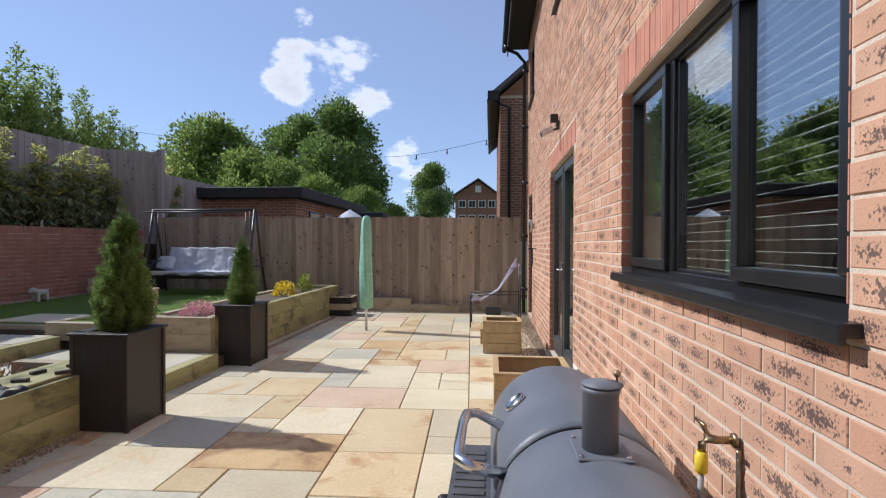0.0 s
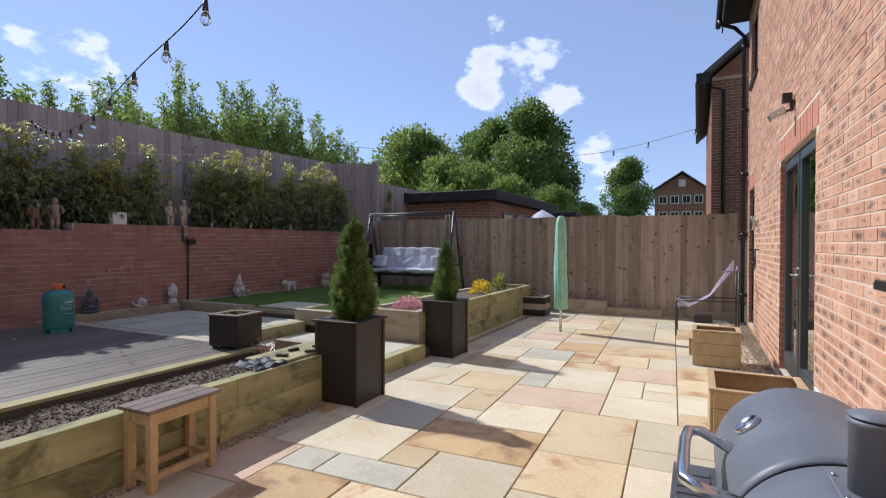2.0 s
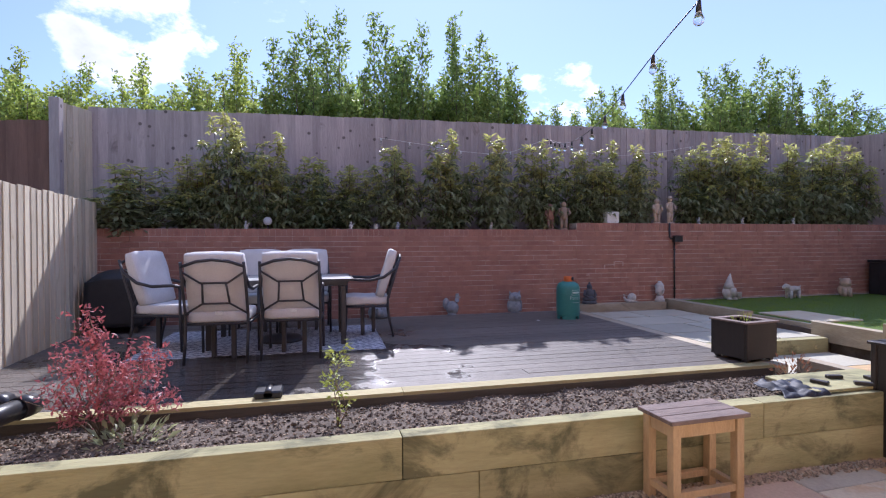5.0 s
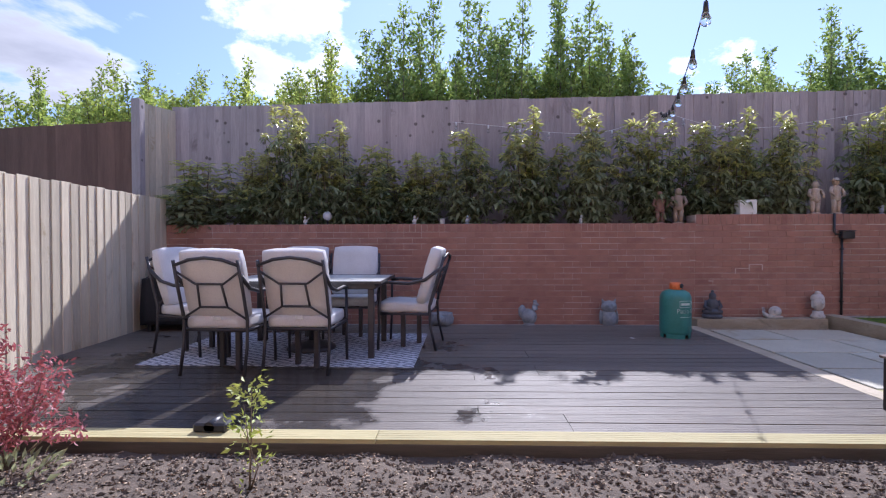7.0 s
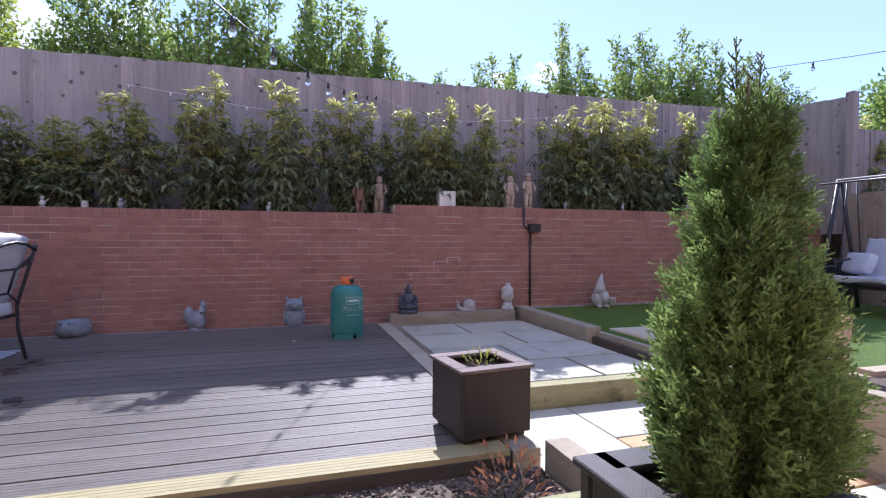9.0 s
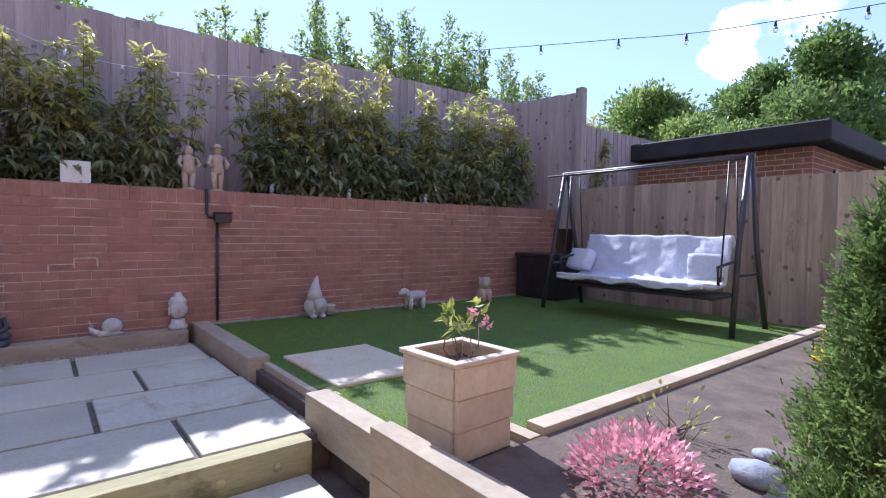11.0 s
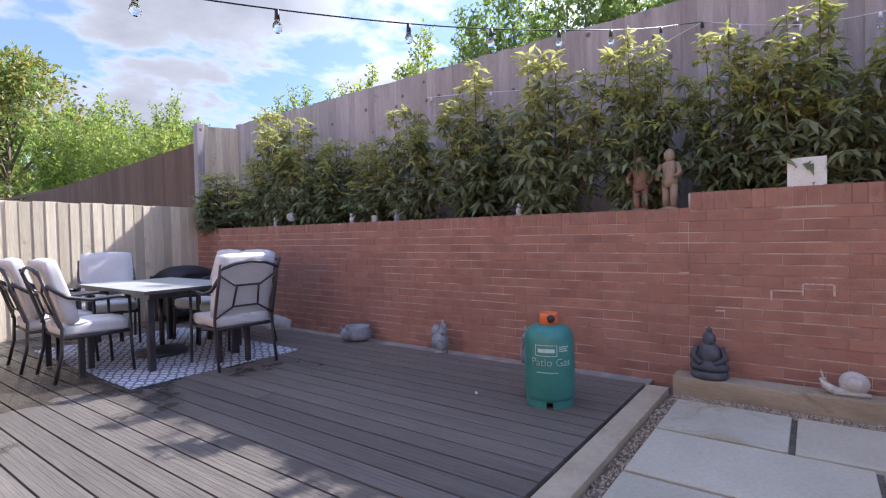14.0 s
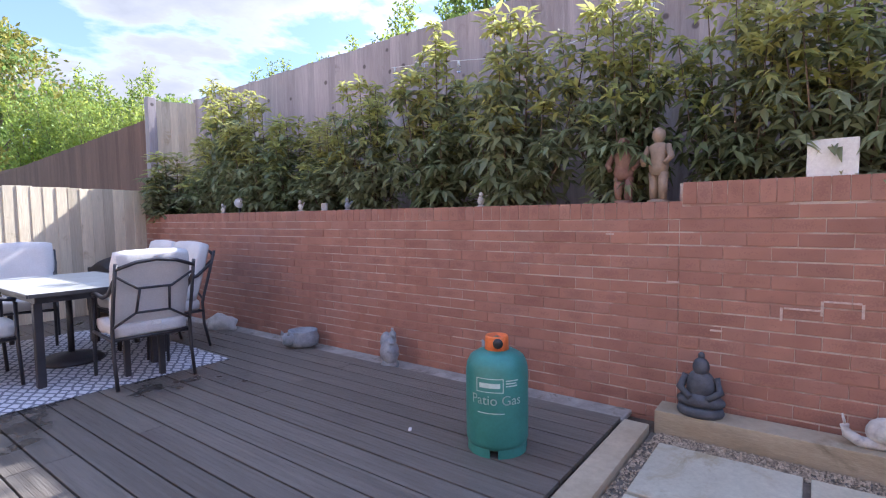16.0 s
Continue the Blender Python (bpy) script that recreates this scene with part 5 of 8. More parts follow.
def sapling(seed, h, spread, leaders, mats, label, leaf=0.10):
    """A stand of poplar-like growth on one root: upright leaders with steep short side shoots, ending in points."""
    rng = np.random.default_rng(seed)
    root = thing("tree", (0, 0, 0), 0, label, "tree", "young trees behind the fence")
    bm = bmesh.new()
    P, D = [], []
    for i in range(leaders):
        a = 2.4 * i + rng.uniform(-0.5, 0.5)
        r = spread * math.sqrt(i / leaders)
        top = h * (1.0 if i == 0 else rng.uniform(0.66, 0.96) - 0.10 * i / leaders)
        end = Vector((r * math.cos(a), r * math.sin(a), top))
        bm_tube(bm, [(0.15 * end.x, 0.15 * end.y, -0.2), (0.7 * end.x, 0.7 * end.y, top * 0.5), end], [0.03, 0.018, 0.004], 5)
        for k in range(int(top / 0.075)):
            t = 0.1 + 0.9 * k / (top / 0.075)
            f = t / 0.5 if t < 0.5 else 1.0
            at = Vector((0.7 * end.x * f, 0.7 * end.y * f, top * t)) if t < 0.5 else Vector((0.7 * end.x, 0.7 * end.y, top * 0.5)).lerp(end, (t - 0.5) / 0.5)
            for _ in range(2):
                b = rng.uniform(0, 6.28)
                ln = (0.15 + 0.52 * (1 - t) ** 0.6) * rng.uniform(0.5, 1.15)
                way = Vector((math.cos(b) * 0.62, math.sin(b) * 0.62, 0.8))
                for q in np.arange(0.25, 1.01, 0.09 / max(ln, 0.09)):
                    for _ in range(3):
                        P.append(at + way * (ln * q) + Vector(rng.normal(scale=0.03, size=3)))
                        D.append(way * 0.4 + Vector(rng.normal(size=3)) * 0.7)
    P, D = np.array(P), np.array(D)
    half = rng.uniform(size=len(P)) < 0.6
    for sel, mat in ((half, mats[0]), (~half, mats[1])):
        scatter("crown", LEAF_V, LEAF_F, P[sel], D[sel], rng.uniform(0.7, 1.2, sel.sum()) * leaf, 0.5, mat, rng, root)
    part("trunk", bm, M["bark"], root)
    return root


TL = "light green upright young tree standing behind the tall fence"
slim1 = sapling(21, 4.8, 0.75, 11, (M["tree_leaf"], M["tree_light"]), TL)
slim2 = sapling(22, 4.2, 0.95, 13, (M["tree_light"], M["tree_leaf"]), TL)
slim3 = sapling(23, 4.2, 1.0, 14, (M["tree_light"], M["tree_lime"]), "yellow-green bushy young tree standing behind the tall fence")
slims = ((slim1, 4.8), (slim2, 4.2), (slim3, 4.2))
rnd = random.Random(31)
# along the fence: place and top above the ground, then a lower row behind
NEAR_ROW = ((-6.9, 5.5), (-5.9, 5.3), (-4.8, 5.2), (-3.7, 5.4), (-2.6, 5.2), (-1.8, 5.7), (-1.0, 5.95), (-0.2, 6.5), (0.45, 6.8), (1.2, 6.6), (1.8, 6.1), (2.4, 6.6), (3.2, 6.95), (3.8, 6.4), (4.5, 5.65),
            (5.9, 4.9), (7.0, 5.25), (7.8, 5.55), (8.7, 6.15), (9.5, 5.9), (10.2, 6.0), (10.9, 6.3), (11.7, 6.2), (12.4, 6.6), (13.2, 6.3), (14.1, 6.0), (15.2, 5.7), (16.7, 5.5))
BACK_ROW = tuple((y + 0.5, 5.35 if y > 5.2 or y < -1.5 else 5.9) for y in np.arange(-7.5, 4.2, 1.15)) + tuple((y, 5.4 if y > 7 else 5.1) for y in np.arange(6.5, 18.0, 1.15))
placed = set()
for row_x, row in ((-12.5, NEAR_ROW), (-14.6, BACK_ROW)):
    for k, (y, top) in enumerate(row):
        pick = slims[2] if y < -1.4 else slims[0] if -0.5 < y < 3.6 and row_x > -13 else slims[1 if k % 3 else 0]
        m = pose(row_x + rnd.uniform(-0.4, 0.4), y, 1.4, 0, 0, rnd.uniform(0, 360))
        if pick[0] in placed:
            c = copy_thing(pick[0], m)
        else:
            c = pick[0]
            c.matrix_basis = m
            placed.add(c)
        k2 = (top - 1.4) / pick[1]
        c.scale = (0.5 + 0.5 * k2, 0.5 + 0.5 * k2, k2)

BL = "large dense green tree beyond the gardens"
big1 = tree((-10.0, 34.0, 0.0), 9.9, 3.4, 31, (M["tree_dark"], M["tree_leaf"]), BL, 0.27, 2600, 11, 0.08, 1.0, 0.25)
big2 = tree((-18.0, 31.0, 0.0), 8.2, 4.2, 32, (M["tree_leaf"], M["tree_light"]), BL, 0.27, 2600, 11, 0.05, 1.0, 0.25)
for src, x, y, s, rz in ((big1, -11.4, 37.0, 0.95, 120), (big2, -14.6, 29.0, 0.74, 60), (big2, -21.5, 33.0, 0.8, 200), (big2, -25.0, 30.0, 0.7, 290), (big2, -16.3, 31.5, 0.86, 77), (big2, -12.4, 28.5, 0.66, 33), (big1, -17.0, 40.0, 0.98, 70), (big1, -14.0, 36.0, 0.98, 222),
                         (big2, -9.6, 27.0, 0.55, 100), (big2, -7.6, 29.0, 0.50, 10), (big2, -6.4, 33.0, 0.42, 150), (big2, -29.0, 24.0, 0.75, 20), (big2, -27.0, 17.0, 0.66, 80),
                         (big2, -24.0, 10.0, 0.55, 140), (big2, -25.0, 3.0, 0.6, 30), (big2, -24.0, -4.0, 0.66, 100), (big1, -4.8, 40.0, 0.68, 190)):
    c = copy_thing(src, pose(x, y, 0.0, 0, 0, rz))
    c.scale = (s, s, s * (1.04 if (x, y) == (-4.8, 40.0) else 1.0))
gold = tree((-11.0, -24.5, 0.0), 9.4, 4.7, 41, (M["tree_gold"], M["tree_leaf"]), "spreading yellow-green tree with bare branches showing", 0.24, 1500, 10, 0.26, 0.55, 0.2)
for src, x, y, s, rz in ((big2, -7.0, -33.0, 0.98, 45), (big2, -13.0, -36.0, 1.08, 145), (big1, -18.5, -34.0, 0.85, 80), (big2, -22.0, -30.0, 1.0, 10), (big2, -26.0, -25.0, 0.95, 260), (big2, -30.0, -20.0, 0.95, 15), (big1, -16.0, -28.0, 0.72, 90),
                         (big2, -32.0, -12.0, 0.9, 120), (big2, -3.0, -30.0, 0.9, 220), (big2, 2.0, -32.0, 0.9, 300), (slim3, -11.5, -14.0, 1.26, 0), (slim3, -11.6, -12.0, 1.15, 40), (slim3, -11.2, -10.0, 1.13, 80), (slim3, -11.9, -17.0, 1.47, 120), (slim3, -11.5, -19.0, 1.46, 160), (slim3, -15.5, -9.5, 1.1, 40), (slim2, -17.5, -8.5, 1.3, 140), (slim3, -18.0, -13.0, 1.5, 190)):
    c = copy_thing(src, pose(x, y, 0.0 if src not in (slim2, slim3) else 0.8, 0, 0, rz))
    c.scale = (s, s, s)


def small_plant(name, at, n, spread, h, leaf, width, material, seed, label, cat, stems=6, up=0.4, per=1):
    rng = np.random.default_rng(seed)
    root = thing(name, at, 0, label, cat)
    u = unit(rng, n)
    u[:, 2] = np.abs(u[:, 2])
    P = u * np.array((spread, spread, h)) * rng.uniform(0.55, 1.0, (n, 1))
    scatter("leaves" if cat != "flowers" else "petals", LEAF_V, LEAF_F, P, u + np.array((0, 0, up)), rng.uniform(0.7, 1.2, n) * leaf, width, material, rng, root, roll=1.2)
    bm = limbs(bmesh.new(), (0, 0, -0.03), P[:stems] * 0.95, 0.006, rng)
    tagged(part("stem", bm, M["twig"], root), kind="stuff")
    return root


# red maple: upright and drooping branches with clumps of leaves
rng = np.random.default_rng(77)
root = thing("maple", (-3.82, -1.22, 0.29), 0, "small red-leaved maple bush in the soil bed", "maple")
tips = np.array([(0.02, -0.05, 0.70), (0.0, -0.03, 0.58), (0.03, -0.16, 0.46), (0.02, 0.02, 0.42), (0.05, 0.10, 0.40), (0.0, 0.24, 0.50), (0.05, 0.30, 0.40), (0.08, 0.2, 0.28), (0.08, -0.2, 0.3), (0.1, 0.02, 0.26), (-0.1, 0.1, 0.34), (-0.08, -0.1, 0.4), (0.12, 0.12, 0.2), (0.1, -0.12, 0.18), (0.0, 0.34, 0.22)])
tt = np.repeat(tips, 34, axis=0) * rng.uniform(0.72, 1.03, (len(tips) * 34, 1)) + rng.normal(scale=0.036, size=(len(tips) * 34, 3))
P, D = clusters(tt, np.tile((0.1, 0, -0.1), (len(tt), 1)), 5, rng, 1.0, 0.018)
scatter("leaves", LEAF_V, LEAF_F, P, D, rng.uniform(0.022, 0.042, len(P)), 0.4, M["maple"], rng, root)
for tip in tips:
    part("branch", limbs(bmesh.new(), (0, 0, -0.03), [tip], 0.009, rng), M["bark"], root)
bare = [(0.05, -0.42, 0.32), (0.0, -0.38, 0.42), (0.08, -0.34, 0.25), (-0.05, -0.2, 0.44), (-0.03, 0.12, 0.56)]
part("bare_twigs", limbs(bmesh.new(), (0, -0.05, 0.1), bare, 0.004, rng), M["twig"], root)
# leggy yellow-green shrub and low weeds in the soil bed
root = thing("leggy_shrub", (-3.58, 0.09, 0.31), 0, "leggy yellow-green shrub in the soil bed", "shrub")
P, D = [], []
for k in range(46):
    z = 0.06 + 0.42 * rng.uniform()
    a = rng.uniform(0, 6.28)
    r = 0.02 + 0.07 * rng.uniform() * (1.1 - z)
    P.append((r * math.cos(a), r * math.sin(a), z))
    D.append((math.cos(a), math.sin(a), 0.3))
P, D = clusters(np.array(P), np.array(D), 5, rng, 0.7, 0.015)
scatter("leaves", LEAF_V, LEAF_F, P, D, rng.uniform(0.02, 0.045, len(P)), 0.4, M["lime"], rng, root)
part("stem", limbs(bmesh.new(), (0, 0, -0.02), [(0.02, 0.02, 0.47), (-0.02, -0.03, 0.36), (0.04, -0.02, 0.3)], 0.005, rng), M["twig"], root)
small_plant("weeds", (-3.62, -1.0, 0.31), 70, 0.2, 0.1, 0.07, 0.35, M["laurel"], 50, "low green weeds beside the maple", "weeds")
small_plant("dry_shrub", (-3.74, 3.55, 0.30), 110, 0.16, 0.22, 0.04, 0.4, M["dry"], 51, "small withered brown shrub in the soil bed", "shrub", 14)
small_plant("azalea", (-3.62, 5.98, 0.48), 900, 0.24, 0.20, 0.028, 0.7, M["pink"], 52, "low mound of pink azalea in the flower bed", "flowers", 10)
small_plant("bedding_plant", (-3.60, 8.55, 0.50), 420, 0.20, 0.24, 0.05, 0.8, M["yellow"], 53, "bright yellow flowering plant in the raised bed", "flowers", 8)
small_plant("bedding_plant", (-3.5, 9.25, 0.50), 240, 0.14, 0.34, 0.065, 0.55, M["lime"], 54, "yellow-green leafy plant in the raised bed", "plant", 8)
small_plant("rose_stems", (-3.75, 6.45, 0.48), 40, 0.22, 0.3, 0.035, 0.5, M["lime"], 55, "bare twiggy shrub with few leaves in the flower bed", "shrub", 22)

# short blades of the artificial lawn
rng = np.random.default_rng(12)
n = 42000
P = np.stack([rng.uniform(-7.82, -4.17, n), 5.68 + 4.7 * rng.uniform(0, 1, n) ** 1.5, np.full(n, LAWN_Z - 0.014)], 1)
on_slab = (np.abs(P[:, 0] + 5.79) < 0.44) & (np.abs(P[:, 1] - 6.09) < 0.35)
P = P[~on_slab]
D = np.stack([rng.normal(scale=0.5, size=len(P)), rng.normal(scale=0.5, size=len(P)), np.ones(len(P))], 1)
tagged(scatter("grass_blades", np.array([(-0.5, 0, 0), (0.5, 0, 0), (0, 1.0, 0.1)]), np.array([(0, 1, 2)]), P, D, rng.uniform(0.014, 0.024, len(P)), 0.14, M["grass"], rng, None, "short green artificial grass blades"), "", "grass", "", "stuff")

# ---- more materials ----
M["grey_metal"] = surf("grey_metal", (0.10, 0.10, 0.105), (0.16, 0.16, 0.165), 8, 0.55, 0.1, metal=0.6, fine=90)
M["steel"] = surf("steel", (0.55, 0.55, 0.56), (0.66, 0.66, 0.67), 8, 0.22, 0.05, metal=1.0, fine=90)
M["smoker_grey"] = surf("smoker_grey", (0.112, 0.124, 0.15), (0.145, 0.158, 0.187), 5, 0.48, 0.08, fine=160, spot=(0.19, 0.19, 0.20), spot_scale=7, spot_at=0.68)
M["brass"] = surf("brass", (0.30, 0.22, 0.12), (0.42, 0.32, 0.2), 14, 0.4, 0.1, metal=1.0)
M["yellow_plastic"] = surf("yellow_plastic", (0.80, 0.58, 0.02), (0.86, 0.64, 0.04), 5, 0.4, 0.05)
M["hose"] = surf("hose", (0.28, 0.28, 0.29), (0.36, 0.36, 0.37), 6, 0.5, 0.05)
M["raw_timber"] = surf("raw_timber", (0.42, 0.29, 0.145), (0.52, 0.37, 0.2), 3, 0.75, 0.35, rand=0.08, stretch=(3, 3, 1), fine=25, spot=(0.3, 0.18, 0.08), spot_scale=4, spot_at=0.66)
M["pale_timber"] = surf("pale_timber", (0.52, 0.42, 0.29), (0.62, 0.52, 0.38), 3, 0.8, 0.3, rand=0.06, fine=25)
M["stool_top"] = surf("stool_top", (0.13, 0.095, 0.08), (0.22, 0.165, 0.14), 4, 0.8, 0.4, stretch=(8, 1, 1), fine=25, rand=0.1)
M["green_cover"] = surf("green_cover", (0.26, 0.55, 0.42), (0.34, 0.63, 0.50), 5, 0.55, 0.25, fine=20)
M["chair_metal"] = surf("chair_metal", (0.028, 0.026, 0.03), (0.045, 0.042, 0.046), 6, 0.4, 0.1, fine=120)
M["cushion"] = surf("cushion", (0.56, 0.54, 0.52), (0.64, 0.62, 0.60), 3, 0.92, 0.3, fine=110)
M["cushion_grey"] = surf("cushion_grey", (0.50, 0.51, 0.56), (0.58, 0.59, 0.63), 3, 0.92, 0.3, fine=110)
M["table_top"] = surf("table_top", (0.40, 0.40, 0.36), (0.50, 0.50, 0.46), 3, 0.35, 0.1, rand=0.06, fine=60)
M["throw"] = surf("throw", (0.52, 0.54, 0.62), (0.62, 0.64, 0.71), 3, 0.9, 0.4, fine=40)
M["gas_green"] = surf("gas_green", (0.035, 0.19, 0.165), (0.055, 0.25, 0.215), 4, 0.42, 0.1, fine=60, spot=(0.08, 0.22, 0.19), spot_scale=9, spot_at=0.66)
M["gas_orange"] = surf("gas_orange", (0.75, 0.16, 0.04), (0.82, 0.22, 0.06), 4, 0.5, 0.05)
M["print"] = surf("print", (0.48, 0.62, 0.58), (0.56, 0.68, 0.64), 20, 0.6, 0.0)
M["stone_grey"] = surf("stone_grey", (0.20, 0.22, 0.24), (0.34, 0.36, 0.38), 14, 0.8, 0.4, fine=70)
M["stone_dark"] = surf("stone_dark", (0.05, 0.055, 0.065), (0.10, 0.105, 0.12), 14, 0.7, 0.4, fine=70)
M["stone_tan"] = surf("stone_tan", (0.40, 0.30, 0.22), (0.54, 0.44, 0.35), 12, 0.85, 0.4, fine=70)
M["figure_paint"] = surf("figure_paint", (0.23, 0.155, 0.11), (0.34, 0.26, 0.19), 7, 0.6, 0.2, fine=40)
M["figure_red"] = surf("figure_red", (0.20, 0.10, 0.08), (0.32, 0.20, 0.15), 7, 0.6, 0.2, fine=40)
M["black_plastic"] = surf("black_plastic", (0.018, 0.018, 0.02), (0.03, 0.03, 0.033), 5, 0.35, 0.08)
M["black_cover"] = surf("black_cover", (0.012, 0.012, 0.014), (0.024, 0.024, 0.027), 4, 0.6, 0.25, fine=50)
M["cloth_blue"] = surf("cloth_blue", (0.014, 0.015, 0.02), (0.028, 0.032, 0.05), 5, 0.62, 0.15)
M["purple"] = surf("purple", (0.28, 0.20, 0.42), (0.42, 0.34, 0.55), 9, 0.6, 0.1)
M["bulb"] = glass_material("bulb", 0.05)
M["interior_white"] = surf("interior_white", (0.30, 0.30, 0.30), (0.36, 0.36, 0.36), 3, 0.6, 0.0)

# ---- patio things ----
# barrel smoker
sm = thing("barbecue", (0.27, 0, 0), 0, "dark grey barrel barbecue smoker with chimney and steel handle", "barbecue")


def barrel(y0, y1, r, a0, a1, n=28, th=0.0):
    """A part of a lying barrel, between two angles, with rounded ends."""
    bm = bmesh.new()
    rings = []
    full = abs(a1 - a0) > 359
    for y, k in ((y0, 0.0), (y0, 0.93), (y0 + 0.012, 0.99), (y0 + 0.03, 1.0), (y1 - 0.03, 1.0), (y1 - 0.012, 0.99), (y1, 0.93), (y1, 0.0)):
        rings.append([bm.verts.new((r * k * math.cos(radians(a0 + (a1 - a0) * i / n)), y, 0.63 + r * k * math.sin(radians(a0 + (a1 - a0) * i / n)))) for i in range(n + 1)])
    for a, b in zip(rings, rings[1:]):
        for i in range(n):
            f = bm.faces.new((a[i], a[i + 1], b[i + 1], b[i]))
            f.smooth = True
    bmesh.ops.remove_doubles(bm, verts=bm.verts, dist=1e-5)
    return bm


part("body", barrel(0.78, 2.14, 0.258, 0, 360), M["smoker_grey"], sm)
lid = part("lid", barrel(1.452, 2.15, 0.268, -12, 192), M["smoker_grey"], sm)
hood = part("hood", barrel(0.77, 1.425, 0.268, -12, 192), M["smoker_grey"], sm)
part("seam", barrel(1.418, 1.46, 0.2605, -12, 192), M["black_plastic"], sm)
ch = part("chimney", bm_lathe(bmesh.new(), [(0.044, 0.86), (0.044, 1.04), (0.047, 1.042), (0.047, 1.052), (0.040, 1.053)], 24, (0.0, 1.27, 0)), M["smoker_grey"], sm)
part("cap", bm_lathe(bmesh.new(), [(0.05, 1.056), (0.05, 1.060), (0, 1.066)], 24, (0.004, 1.272, 0)), M["smoker_grey"], ch)
part("knob", bm_lathe(bmesh.new(), [(0.003, 1.03), (0.003, 1.068), (0.009, 1.072), (0.009, 1.082), (0, 1.088)], 10, (0.047, 1.30, 0)), M["brass"], ch)
part("flange", box(-0.065, 0.065, 1.20, 1.345, 0.893, 0.900, 0.003), M["smoker_grey"], ch)
for x, y in ((-0.055, 1.215), (0.055, 1.215), (-0.055, 1.335)):
    part("rivet", bm_blob(bmesh.new(), (x, y, 0.902), (0.007, 0.007, 0.004), 0, 1), M["steel"], ch)
th = part("thermometer", bm_lathe(bmesh.new(), [(0.043, 0), (0.043, 0.012), (0.036, 0.018), (0.034, 0.014), (0, 0.014)], 24), M["steel"], lid)
th.matrix_basis = pose(-0.262 * math.cos(radians(48)), 1.83, 0.63 + 0.266 * math.sin(radians(48)), 0, -42, 0)
hb = part("handle", bm_tube(bmesh.new(), [(-0.225, 1.40, 0.765), (-0.32, 1.36, 0.80), (-0.355, 1.39, 0.808), (-0.36, 1.48, 0.81), (-0.36, 1.66, 0.81), (-0.352, 1.76, 0.808), (-0.315, 1.80, 0.80), (-0.225, 1.77, 0.765)], 0.017, 14), M["steel"], lid, "polished steel bar handle")
bm = box(-0.40, -0.262, 0.95, 1.95, 0.615, 0.627, 0.003)
for k in range(18):
    bm_box(bm, -0.385, -0.285, 1.0 + k * 0.05, 1.03 + k * 0.05, 0.626, 0.632, 0.002)
part("side_shelf", bm, M["grey_metal"], sm)
for y in (1.15, 1.35, 1.55):
    part("control_knob", bm_lathe(bmesh.new(), [(0.026, 0), (0.026, 0.02), (0.018, 0.03), (0, 0.03)], 18), M["black_plastic"], sm).matrix_basis = pose(-0.40, y, 0.60, 0, -90, 0)
for x in (-0.2, 0.2):
    for y in (0.95, 1.95):
        part("leg", box(x - 0.018, x + 0.018, y - 0.018, y + 0.018, 0.0, 0.46, 0.003), M["chair_metal"], sm)
part("bottom_shelf", box(-0.22, 0.22, 0.95, 1.95, 0.18, 0.195, 0.003), M["chair_metal"], sm)

# outside tap with hose
tap = thing("garden_tap", (HOUSE_X - 0.014, 1.57, 0.82), 0, "brass outside tap with yellow connector and grey hose", "tap")
part("wall_plate", bm_lathe(bmesh.new(), [(0.022, 0), (0.022, 0.008), (0.014, 0.012), (0, 0.012)], 16), M["brass"], tap).matrix_basis = pose(0, 0, 0, 0, -90, 0)
part("body", bm_tube(bmesh.new(), [(0, 0, 0), (-0.05, 0, 0.0), (-0.085, 0, 0.006), (-0.095, 0, -0.01), (-0.097, 0, -0.035)], [0.011, 0.012, 0.015, 0.012, 0.011], 10), M["brass"], tap)
part("spindle", bm_tube(bmesh.new(), [(-0.07, 0, 0.0), (-0.098, 0, 0.05)], 0.007, 8), M["brass"], tap)
part("handle", bm_tube(bmesh.new(), [(-0.10, -0.034, 0.052), (-0.10, 0.034, 0.052)], 0.006, 8), M["brass"], tap)
part("hose_connector", bm_lathe(bmesh.new(), [(0.013, -0.10), (0.018, -0.095), (0.019, -0.05), (0.015, -0.045), (0.015, -0.035)], 14, (-0.097, 0, 0)), M["yellow_plastic"], tap, "yellow plastic connector")
part("hose", bm_tube(bmesh.new(), [(-0.097, 0, -0.1), (-0.10, 0.005, -0.2), (-0.12, 0.03, -0.42), (-0.10, 0.10, -0.68), (-0.05, 0.2, -0.80), (-0.02, 0.5, -0.815)], 0.009, 8), M["hose"], tap)
part("pipe", bm_tube(bmesh.new(), [(0.0, -0.02, -0.02), (0.003, -0.022, -0.82)], 0.008, 8), M["brass"], tap)


